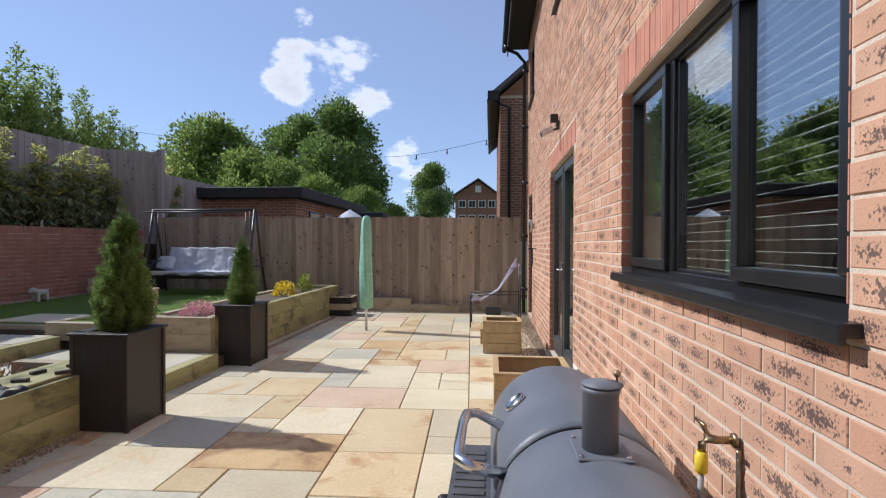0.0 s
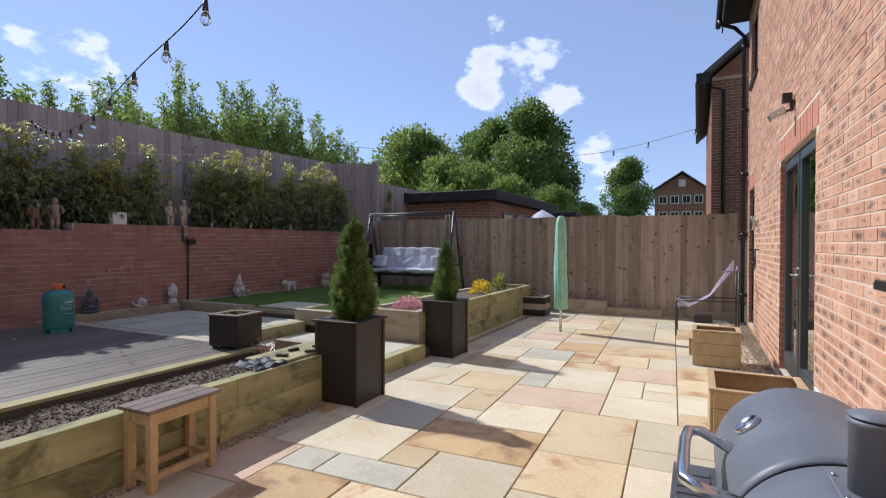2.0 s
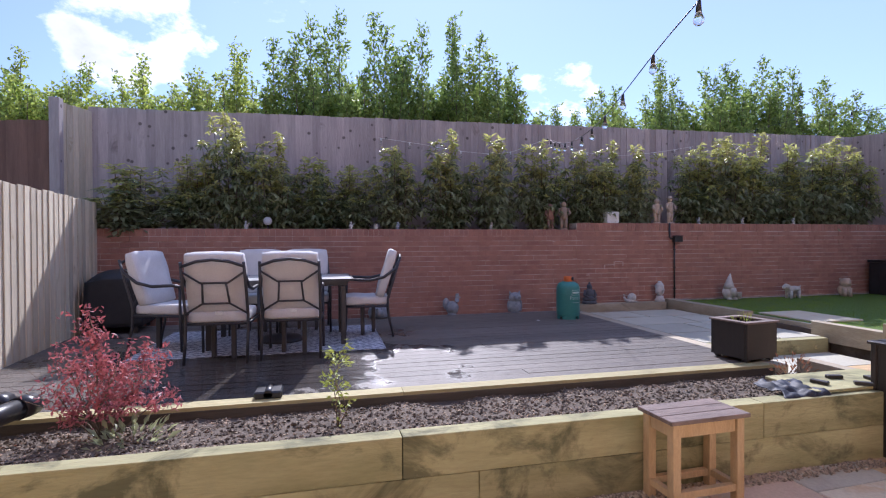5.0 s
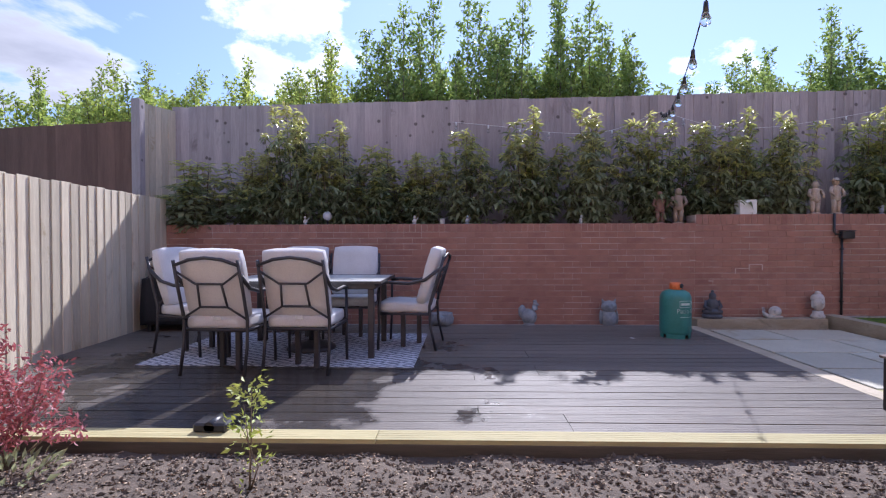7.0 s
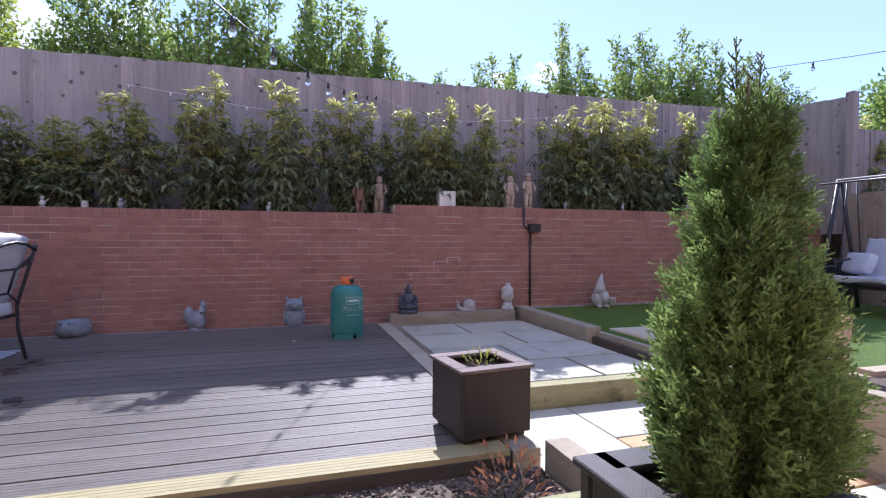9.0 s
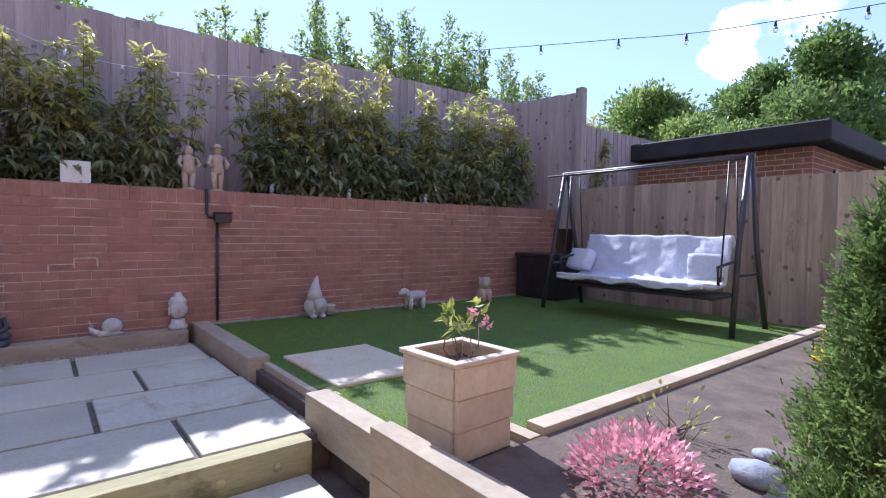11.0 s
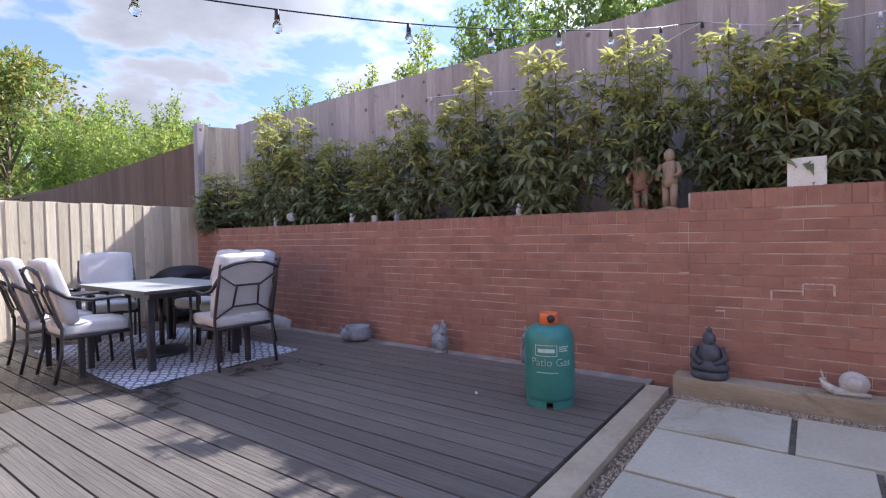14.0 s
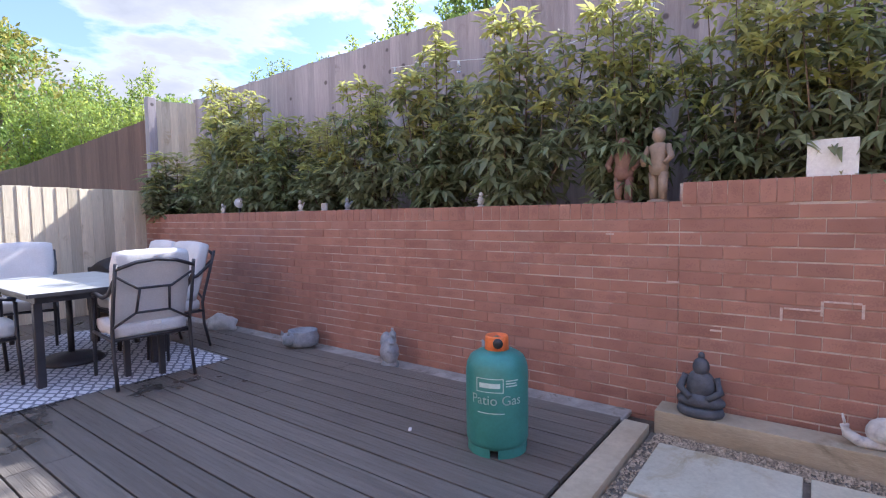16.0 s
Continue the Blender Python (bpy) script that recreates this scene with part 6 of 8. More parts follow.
def plank_box(name, at, rz, w, d, h, tiers, mat, label, cat="planter", taper=0.0, rim=0.05, soil=0.05, group=""):
    """A timber planter of stacked boards, open above, with a rim and soil."""
    root = thing(name, at, rz, label, cat, group)
    th = h / tiers
    for k in range(tiers):
        s = 1 - taper * (k / max(1, tiers - 1)) if taper else 1
        a, b = w / 2 * s, d / 2 * s
        for sx in (-1, 1):
            part("board", box(sx * a - 0.011, sx * a + 0.011, -b, b, k * th + 0.002, (k + 1) * th - 0.002, 0.003), mat, root)
            part("board", box(-a + 0.012, a - 0.012, sx * b - 0.011, sx * b + 0.011, k * th + 0.002, (k + 1) * th - 0.002, 0.003), mat, root)
    a, b = w / 2 * (1 - taper) + 0.018, d / 2 * (1 - taper) + 0.018
    for sx in (-1, 1):
        part("rim", box(min(sx * a, sx * (a - rim)), max(sx * a, sx * (a - rim)), -b, b, h, h + 0.018, 0.003), mat, root)
        part("rim", box(-a + rim, a - rim, min(sx * b, sx * (b - rim)), max(sx * b, sx * (b - rim)), h, h + 0.018, 0.003), mat, root)
    bm = bmesh.new()
    bmesh.ops.create_grid(bm, x_segments=10, y_segments=10, size=0.5)
    for v in bm.verts:
        v.co = Vector((v.co.x * (w * (1 - taper) - 0.03), v.co.y * (d * (1 - taper) - 0.03), h - soil + 0.02 * noise.noise(v.co * 9 + Vector((w, d, 0)))))
    part("soil", bm, M["earth"], root)
    return root


plank_box("timber_planter", (0.15, 6.72, 0.0), 0, 0.47, 0.40, 0.40, 3, M["raw_timber"], "empty square timber planter on the patio by the house", soil=0.12)
plank_box("timber_planter", (0.34, 4.32, 0.0), 0, 0.60, 0.62, 0.37, 3, M["raw_timber"], "open timber trough beside the house wall", soil=0.2)
plank_box("timber_planter", (-0.02, 7.35, 0.0), 0, 0.22, 0.5, 0.2, 2, M["raw_timber"], "low timber planter behind a square one", soil=0.06)
st = plank_box("stacked_planter", (-2.92, 9.78, 0.0), 0, 0.44, 0.40, 0.36, 3, M["sleeper_grey"], "small square planter with dark and pale bands by the fence", soil=0.03)
for ch_ in st.children:
    if ch_.name.startswith("board") and (ch_.location.z, 0)[1] == 0 and (min(v.co.z for v in ch_.data.vertices) < 0.05 or min(v.co.z for v in ch_.data.vertices) > 0.2):
        ch_.data.materials[0] = M["planter"]
sleeper(-2.60, -1.67, 10.42, 10.60, 0.0, 0.27, SG, "pale sleeper lying against the fence")
sleeper(-1.66, -0.66, 10.40, 10.58, 0.0, 0.14, SG, "pale sleeper lying against the fence")
bx = part("crate", box(-0.15, 0.15, -0.1, 0.1, 0, 0.14, 0.01), M["black_plastic"])
bx.location = (0.05, 10.2, 0)
tagged(bx, "low black crate on the patio by the fence", "crate")

# rotary dryer under its cover
ro = thing("rotary_dryer", (-2.01, 8.05, 0), 0, "folded rotary clothes dryer under a mint green cover", "clothes dryer")
part("pole", bm_tube(bmesh.new(), [(0, 0, 0), (0, 0, 1.86)], 0.02, 10), M["steel"], ro)
bm = bmesh.new()
n, rings = 20, []
for z, r in ((0.36, 0.062), (0.38, 0.095), (0.7, 0.098), (1.1, 0.092), (1.5, 0.082), (1.76, 0.07), (1.85, 0.045), (1.87, 0.0)):
    rings.append([bm.verts.new((r * (1 + 0.22 * math.sin(5 * a + 3 * z)) * math.cos(a), r * (1 + 0.22 * math.sin(5 * a + 3 * z)) * math.sin(a), z)) for a in [2 * math.pi * k / n for k in range(n)]])
for a, b in zip(rings, rings[1:]):
    for k in range(n):
        f = bm.faces.new((a[k], a[(k + 1) % n], b[(k + 1) % n], b[k]))
        f.smooth = True
part("cover", bm, M["green_cover"], ro)

# clothes airer by the far door
ai = thing("clothes_airer", (0.08, 8.85, 0), 0, "dark metal clothes airer with purple lines, leaning by the door", "clothes airer")
for y in (-0.3, 0.28):
    part("leg", bm_tube(bmesh.new(), [(-0.42, y, 0.0), (-0.42, y, 0.52), (-0.40, y, 0.56)], 0.012, 8), M["chair_metal"], ai)
    part("side_rail", bm_tube(bmesh.new(), [(-0.42, y, 0.55), (0.42, y, 0.56)], 0.011, 8), M["chair_metal"], ai)
    part("leg", bm_tube(bmesh.new(), [(0.42, y, 0.0), (0.42, y, 1.0)], 0.012, 8), M["chair_metal"], ai)
for k in range(7):
    y = -0.28 + 0.09 * k
    part("line", bm_tube(bmesh.new(), [(-0.42, y, 0.54 - 0.1 * (k % 2)), (-0.25, y * 0.7, 0.44), (0.05, y * 0.5, 0.62), (0.36, y * 0.25 - 0.1, 1.05 + 0.02 * k)], 0.006, 6), M["purple" if k % 2 else "cushion_grey"], ai)
part("tip_rail", bm_tube(bmesh.new(), [(0.2, -0.35, 1.0), (0.40, -0.1, 1.02), (0.43, 0.3, 1.05)], 0.012, 8), M["purple"], ai)
part("cross_bar", bm_tube(bmesh.new(), [(-0.42, -0.3, 0.55), (-0.42, 0.28, 0.55)], 0.011, 8), M["steel"], ai)

# stool
sl = thing("stool", (-2.90, 1.94, 0), 2, "small raw timber stool with a dark weathered slatted top", "stool")
for x in (-0.09, 0.09):
    for y in (-0.19, 0.19):
        part("leg", box(x - 0.023, x + 0.023, y - 0.023, y + 0.023, 0, 0.425, 0.003), M["raw_timber"], sl)
    part("apron", box(x - 0.012, x + 0.012, -0.166, 0.166, 0.355, 0.424, 0.002), M["raw_timber"], sl)
    part("stretcher", box(x - 0.016, x + 0.016, -0.166, 0.166, 0.06, 0.095, 0.002), M["raw_timber"], sl)
for y in (-0.19, 0.19):
    part("apron", box(-0.066, 0.066, y - 0.012, y + 0.012, 0.355, 0.424, 0.002), M["raw_timber"], sl)
    part("stretcher", box(-0.066, 0.066, y - 0.016, y + 0.016, 0.06, 0.095, 0.002), M["raw_timber"], sl)
for k in range(3):
    part("slat", box(-0.13 + k * 0.087, -0.045 + k * 0.087, -0.235, 0.235, 0.426, 0.447, 0.003), M["stool_top"], sl)

sl.scale = (1.05, 1.05, 1.07)

# black square planter on the deck corner
bp = thing("black_planter", (-4.335, 3.665, DECK_Z), 7, "square black planter box with pale rim on the deck", "planter")
for s in (-1, 1):
    part("side_panel", box(s * 0.17 - 0.012, s * 0.17 + 0.012, -0.18, 0.18, 0.03, 0.335, 0.004), M["planter"], bp)
    part("side_panel", box(-0.157, 0.157, s * 0.17 - 0.012, s * 0.17 + 0.012, 0.03, 0.335, 0.004), M["planter"], bp)
    part("rim", box(min(s * 0.195, s * 0.125), max(s * 0.195, s * 0.125), -0.195, 0.195, 0.336, 0.352, 0.003), M["stool_top"], bp)
    part("rim", box(-0.124, 0.124, min(s * 0.195, s * 0.125), max(s * 0.195, s * 0.125), 0.336, 0.352, 0.003), M["stool_top"], bp)
    for t in (-1, 1):
        part("foot", box(s * 0.14 - 0.02, s * 0.14 + 0.02, t * 0.14 - 0.02, t * 0.14 + 0.02, 0.006, 0.03), M["planter"], bp)
bm = bmesh.new()
bmesh.ops.create_grid(bm, x_segments=6, y_segments=6, size=0.156)
for v in bm.verts:
    v.co.z = 0.30 + 0.01 * noise.noise(v.co * 14)
part("soil", bm, M["earth"], bp)
small_plant("sprouts", (-4.335, 3.665, DECK_Z + 0.30), 46, 0.11, 0.10, 0.032, 0.25, M["lime"], 60, "thin yellow-green sprouts in the black planter", "plant", 12, 1.0)

# ---- soil bed details ----
rng = np.random.default_rng(4)


def lumps(name, n, area, z, size, material, label, cat, seed, flat=0.5):
    """Many small stones or chips over a rectangle, joined: nobody could count them."""
    rng = np.random.default_rng(seed)
    tv = np.array([(1, 0, 0), (-1, 0, 0), (0, 1, 0), (0, -1, 0), (0, 0, 1), (0, 0, -1)], float)
    tf = np.array([(0, 2, 4), (2, 1, 4), (1, 3, 4), (3, 0, 4), (2, 0, 5), (1, 2, 5), (3, 1, 5), (0, 3, 5)])
    x0, x1, y0, y1 = area
    P = np.stack([rng.uniform(x0, x1, n), rng.uniform(y0, y1, n), np.zeros(n)], 1)
    P[:, 2] = [z(p[0], p[1]) if callable(z) else z for p in P]
    S = rng.uniform(0.5, 1.25, (n, 1, 3)) * size * np.array((1, 0.75, flat))
    J = rng.uniform(0.8, 1.2, (n, 6, 1))
    a = rng.uniform(0, 6.28, n)
    L = tv[None] * S * J
    ca, sa = np.cos(a)[:, None], np.sin(a)[:, None]
    X = L[:, :, 0] * ca - L[:, :, 1] * sa
    Y = L[:, :, 0] * sa + L[:, :, 1] * ca
    tilt = rng.uniform(-0.6, 0.6, (n, 1))
    V = np.stack([X, Y, L[:, :, 2] + tilt * X], 2) + P[:, None]
    F = tf[None] + (np.arange(n) * 6)[:, None, None]
    ob = new(name, raw_mesh(name, [tuple(v) for v in V.reshape(-1, 3)], [tuple(f) for f in F.reshape(-1, 3).tolist()], material))
    return tagged(ob, label, cat, "", "stuff")


def bed_z(x, y):
    p = Vector((x, y, 0))
    return 0.267 + 0.09 * (x + 4.04) / 0.79 + 0.03 * noise.noise(p * 3) + 0.012 * noise.noise(p * 14)


lumps("bark_chips", 5200, (-4.03, -3.17, -2.45, 3.8), bed_z, 0.0105, M["chips"], "grey-brown bark chips and clods on the soil bed", "bark chips", 1, 0.45)
lumps("clods", 3000, (-4.03, -3.17, -2.45, 3.8), bed_z, 0.017, M["earth"], "dark clods of soil", "soil", 2, 0.6)
lumps("pebbles", 2600, (-3.035, -2.93, -2.2, 3.4), 0.004, 0.013, M["gravel"], "strip of small brown pebbles along the sleepers", "pebbles", 3, 0.7)
lumps("pebbles", 900, (-3.01, -2.93, 6.0, 10.0), 0.004, 0.013, M["gravel"], "strip of small brown pebbles along the sleepers", "pebbles", 5, 0.7)
lumps("pebbles", 6000, (0.30, 0.73, 2.2, 10.2), 0.0, 0.014, M["gravel"], "strip of pale pebbles along the house wall", "pebbles", 6, 0.7)
lumps("grit", 2500, (-7.66, -7.5, 3.9, 5.45), 0.296, 0.010, M["gravel"], "dark grit round the upper slabs", "grit", 7, 0.7)
lumps("grit", 900, (-7.5, -5.1, 3.87, 3.95), 0.296, 0.010, M["gravel"], "dark grit round the upper slabs", "grit", 8, 0.7)
lumps("grit", 800, (-5.9, -5.1, 5.49, 5.6), 0.27, 0.012, M["gravel"], "dark grit beside the lawn kerb", "grit", 9, 0.7)
lumps("debris", 500, (-7.85, -7.67, -2.2, 3.6), 0.30, 0.012, M["chips"], "leaves and grit along the foot of the wall", "debris", 10, 0.5)
for k, (p, q) in enumerate((((-3.52, -1.90, 0.465), (-4.02, -1.78, 0.465)), ((-3.44, -1.76, 0.465), (-3.96, -1.62, 0.465)))):
    d = thing("drainpipe", (0, 0, 0), 0, "black plastic drainpipe lying at the bed's end", "pipe", "loose pipes")
    part("pipe", bm_tube(bmesh.new(), [p, q], 0.055, 14), M["black_plastic"], d)
    part("socket", bm_tube(bmesh.new(), [Vector(p).lerp(Vector(q), 0.8), q], 0.064, 14), M["black_plastic"], d)
bm = bmesh.new()
bmesh.ops.create_grid(bm, x_segments=22, y_segments=30, size=0.5)
for v in bm.verts:
    x, y = v.co.x, v.co.y
    drop = max(0, x - 0.33) * 0.55
    v.co = Vector((-0.02 + x * 0.40 - drop * 0.28, y * 0.52 * (1 - 0.25 * noise.noise(Vector((x * 4, 1, 0)))), 0.02 + 0.035 * noise.noise(Vector((x * 5, y * 5, 2))) + 0.008 * noise.noise(Vector((x * 13, y * 13, 3))) - drop + 0.02 * (0.5 - x)))
cl = part("plastic_sheet", bm, M["cloth_blue"])
cl.data.polygons.foreach_set("use_smooth", [True] * len(cl.data.polygons))
cl.modifiers.new("thick", "SOLIDIFY").thickness = 0.004
cl.location = (-3.16, 2.92, 0.415)
cl.scale = (0.75, 0.62, 0.9)
tagged(cl, "crumpled dark blue plastic sheet draped over the sleepers", "sheet")
pb = part("paving_offcut", box(-0.32, 0.06, -0.42, 0.42, 0, 0.02, 0.004), M["sleeper"])
pb.location = (-3.15, 3.42, 0.424)
tagged(pb, "flat board lying on the bed wall", "board")
for k, (x, y, r) in enumerate(((-3.22, 3.18, 20), (-3.12, 3.42, 50), (-3.2, 3.6, -10), (-3.3, 3.4, 75))):
    o = part("timber_scrap", box(-0.05, 0.05, -0.02, 0.02, 0, 0.022, 0.003), M["planter"])
    o.matrix_basis = pose(x, y, 0.446, 0, 0, r)
    tagged(o, "short dark timber scrap on the board", "scrap", "timber scraps")
bk = part("saddle_tray", bm_tube(box(-0.09, 0.09, -0.09, 0.09, 0, 0.05, 0.01), [(-0.09, 0, 0.03), (0.09, 0, 0.03)], 0.03, 8), M["black_plastic"])
bk.location = (-4.2, -0.35, DECK_Z + 0.005)
tagged(bk, "small black plastic box on the deck's edge", "box")

# ---- deck furniture ----
rug_m = bpy.data.materials.new("rug")
rug_m.use_nodes = True
nt = rug_m.node_tree
b = nt.nodes["Principled BSDF"]
tc = nt.nodes.new("ShaderNodeTexCoord")
mp = nt.nodes.new("ShaderNodeMapping")
mp.inputs["Scale"].default_value = (15, 9, 1)
mp.inputs["Rotation"].default_value = (0, 0, 0.785)
nt.links.new(tc.outputs["Object"], mp.inputs[0])
vo = nt.nodes.new("ShaderNodeTexVoronoi")
vo.feature = "DISTANCE_TO_EDGE"
vo.inputs["Scale"].default_value, vo.inputs["Randomness"].default_value = 1.2, 0.35
nt.links.new(mp.outputs[0], vo.inputs["Vector"])
rp = nt.nodes.new("ShaderNodeValToRGB")
rp.color_ramp.elements[0].position, rp.color_ramp.elements[0].color = 0.10, (0.16, 0.17, 0.21, 1)
rp.color_ramp.elements[1].position, rp.color_ramp.elements[1].color = 0.17, (0.58, 0.59, 0.62, 1)
nt.links.new(vo.outputs["Distance"], rp.inputs[0])
nt.links.new(rp.outputs[0], b.inputs["Base Color"])
b.inputs["Roughness"].default_value = 0.9
bm = bmesh.new()
bmesh.ops.create_grid(bm, x_segments=40, y_segments=60, size=0.5)
for v in bm.verts:
    x, y = v.co.x, v.co.y
    edge = max(abs(x), abs(y)) > 0.46
    v.co = Vector((x * 1.50, y * 2.32, 0.006 + (0.016 * max(0, noise.noise(Vector((x * 5, y * 6, 0)))) if edge and x > 0.3 else 0.0)))
rug = part("rug", bm, rug_m)
rug.modifiers.new("thick", "SOLIDIFY").thickness = 0.005
rug.matrix_basis = pose(-6.30, -0.53, DECK_Z + 0.001, 0, 0, -1)
tagged(rug, "grey and white patterned outdoor rug on the wet deck", "rug")

RZ = DECK_Z + 0.008
tb = thing("table", (-6.24, -0.42, RZ), 0, "rectangular dark metal patio table with pale tiled top", "table")
part("apron", box(-0.40, 0.40, -0.68, 0.68, 0.60, 0.655, 0.004), M["chair_metal"], tb)
for i in range(2):
    for j in range(3):
        part("tile", box(-0.445 + i * 0.4475, -0.0025 + i * 0.4475, -0.725 + j * 0.485, -0.2425 + j * 0.485, 0.656, 0.672, 0.003), M["table_top"], tb)
part("frame", bm_box(bm_box(box(-0.46, -0.447, -0.74, 0.74, 0.65, 0.675, 0.002), 0.447, 0.46, -0.74, 0.74, 0.65, 0.675, 0.002), -0.446, 0.446, 0.728, 0.74, 0.65, 0.675), M["chair_metal"], tb)
for x in (-0.38, 0.38):
    for y in (-0.64, 0.64):
        part("leg", box(x - 0.026, x + 0.026, y - 0.026, y + 0.026, 0, 0.60, 0.004), M["chair_metal"], tb)
pbs = thing("umbrella_stand", (-6.24, -0.42, RZ), 0, "round dark parasol base under the table", "parasol base")
part("disc", bm_lathe(bmesh.new(), [(0.23, 0), (0.23, 0.02), (0.19, 0.05), (0.05, 0.07), (0.03, 0.08)], 28), M["chair_metal"], pbs)
part("tube", bm_tube(bmesh.new(), [(0, 0, 0.07), (0, 0, 0.58)], 0.024, 12), M["chair_metal"], pbs)


def cushion_bm(x0, x1, y0, y1, z0, z1, puff=0.02, seed=0):
    bm = box(x0, x1, y0, y1, z0, z1)
    bmesh.ops.subdivide_edges(bm, edges=bm.edges, cuts=5, use_grid_fill=True)
    cx, cy, cz = (x0 + x1) / 2, (y0 + y1) / 2, (z0 + z1) / 2
    for v in bm.verts:
        u = [(v.co[i] - c) / (h / 2) for i, (c, h) in enumerate(((cx, x1 - x0), (cy, y1 - y0), (cz, z1 - z0)))]
        k = [1 - 0.045 * sum(u[j] ** 4 for j in range(3) if j != i) for i in range(3)]
        v.co = Vector((cx + u[0] * k[0] * (x1 - x0) / 2, cy + u[1] * k[1] * (y1 - y0) / 2, cz + u[2] * k[2] * (z1 - z0) / 2))
        v.co += v.normal * 0 + Vector((1, 1, 1)) * 0.010 * noise.noise(v.co * 11 + Vector((seed, 0, 0)))
    for f in bm.faces:
        f.smooth = True
    return bm


def dining_chair():
    """A padded metal armchair: it faces -x; the back is at +x."""
    c = thing("dining_chair", (0, 0, 0), 0, "dark metal patio armchair with pale grey padded cushions", "chair", "chairs round the patio table")
    t = 0.013

    def at(h):
        return 0.235 + (h - 0.40) * 0.30

    for s in (-1, 1):
        y = s * 0.255
        part("back_post", bm_tube(bmesh.new(), [(0.30, y, 0.0), (0.25, y, 0.22), (at(0.42), y, 0.42), (at(0.65), y, 0.65), (at(0.88), y * 0.98, 0.88)], t, 8), M["chair_metal"], c)
        part("leg", bm_tube(bmesh.new(), [(-0.25, y, 0.0), (-0.235, y, 0.3), (-0.235, y, 0.60), (-0.20, y, 0.625)], t, 8), M["chair_metal"], c)
        part("armrest", bm_tube(bmesh.new(), [(-0.24, y, 0.62), (-0.16, y, 0.635), (0.05, y, 0.625), (0.20, y, 0.66), (at(0.74), y, 0.76)], 0.016, 8), M["chair_metal"], c)
        part("seat_rail", bm_tube(bmesh.new(), [(-0.235, y, 0.34), (at(0.40), y, 0.34)], t, 8), M["chair_metal"], c)
    part("front_rail", bm_tube(bmesh.new(), [(-0.235, -0.255, 0.34), (-0.235, 0.255, 0.34)], t, 8), M["chair_metal"], c)
    part("rear_rail", bm_tube(bmesh.new(), [(at(0.36), -0.255, 0.34), (at(0.36), 0.255, 0.34)], t, 8), M["chair_metal"], c)
    part("top_rail", bm_tube(bmesh.new(), [(at(0.85), -0.255, 0.84), (at(0.89), -0.13, 0.885), (at(0.9), 0, 0.90), (at(0.89), 0.13, 0.885), (at(0.85), 0.255, 0.84)], t, 8), M["chair_metal"], c)
    part("lower_rail", bm_tube(bmesh.new(), [(at(0.47), -0.255, 0.43), (at(0.5), -0.11, 0.52), (at(0.5), 0.11, 0.52), (at(0.47), 0.255, 0.43)], 0.009, 8), M["chair_metal"], c)
    part("upper_rail", bm_tube(bmesh.new(), [(at(0.78), -0.255, 0.80), (at(0.7), -0.11, 0.70), (at(0.7), 0.11, 0.70), (at(0.78), 0.255, 0.80)], 0.009, 8), M["chair_metal"], c)
    for s in (-1, 1):
        part("back_bar", bm_tube(bmesh.new(), [(at(0.5), s * 0.11, 0.52), (at(0.7), s * 0.095, 0.70)], 0.009, 8), M["chair_metal"], c)
        part("support", box(0.06 * s + 0.02 - 0.022, 0.06 * s + 0.02 + 0.022, 0.10 * s - 0.02, 0.10 * s + 0.02, 0.0, 0.34, 0.004), M["chair_metal"], c)
    part("seat_cushion", cushion_bm(-0.26, 0.24, -0.245, 0.245, 0.35, 0.445, seed=2), M["cushion"], c)
    bc = part("back_cushion", cushion_bm(-0.06, 0.04, -0.25, 0.25, 0.0, 0.55, seed=5), M["cushion"], c)
    bc.matrix_basis = pose(at(0.40) - 0.075, 0, 0.43, 0, 16.5, 0)
    part("care_label", box(-0.001, 0.002, -0.03, 0.03, 0, 0.03), M["white_paint"], c).matrix_basis = pose(at(0.45) + 0.005, 0.02, 0.42, 0, 16, 0)
    return c


chair = dining_chair()
chair.matrix_basis = pose(-5.52, -0.86, RZ, 0, 0, -4)
for x, y, rz in ((-5.57, -0.25, -3), (-6.42, 0.50, 84), (-6.86, -0.16, 182), (-6.88, -0.74, 178), (-6.18, -1.46, 252)):
    copy_thing(chair, pose(x, y, RZ, 0, 0, rz))

# barbecue under a black cover, in the corner of the deck
cb = thing("covered_barbecue", (-7.46, -2.36, DECK_Z), 4, "barbecue under a black weatherproof cover in the deck's corner", "barbecue")
bm = box(-0.34, 0.34, -0.29, 0.29, 0.08, 0.82)
bmesh.ops.subdivide_edges(bm, edges=bm.edges, cuts=9, use_grid_fill=True)
for v in bm.verts:
    u, w, t = v.co.x / 0.34, v.co.y / 0.29, (v.co.z - 0.08) / 0.74
    dome = 1 - 0.14 * max(0, t - 0.8) / 0.2 * (abs(u) ** 3 + abs(w) ** 3)
    fold = 0.018 * noise.noise(Vector((u * 3, w * 3, t * 1.5))) * (1.3 - t)
    v.co = Vector((v.co.x * (0.96 + 0.06 * (1 - t)) + fold * (1 if u > 0 else -1), v.co.y * (0.96 + 0.06 * (1 - t)) + fold * (1 if w > 0 else -1), 0.08 + 0.66 * t * dome))
    for f in v.link_faces:
        f.smooth = True
part("cover", bm, M["black_cover"], cb)
for x in (-0.28, 0.28):
    for y in (-0.22, 0.22):
        part("leg", box(x - 0.02, x + 0.02, y - 0.02, y + 0.02, 0.0, 0.12, 0.003), M["chair_metal"], cb)

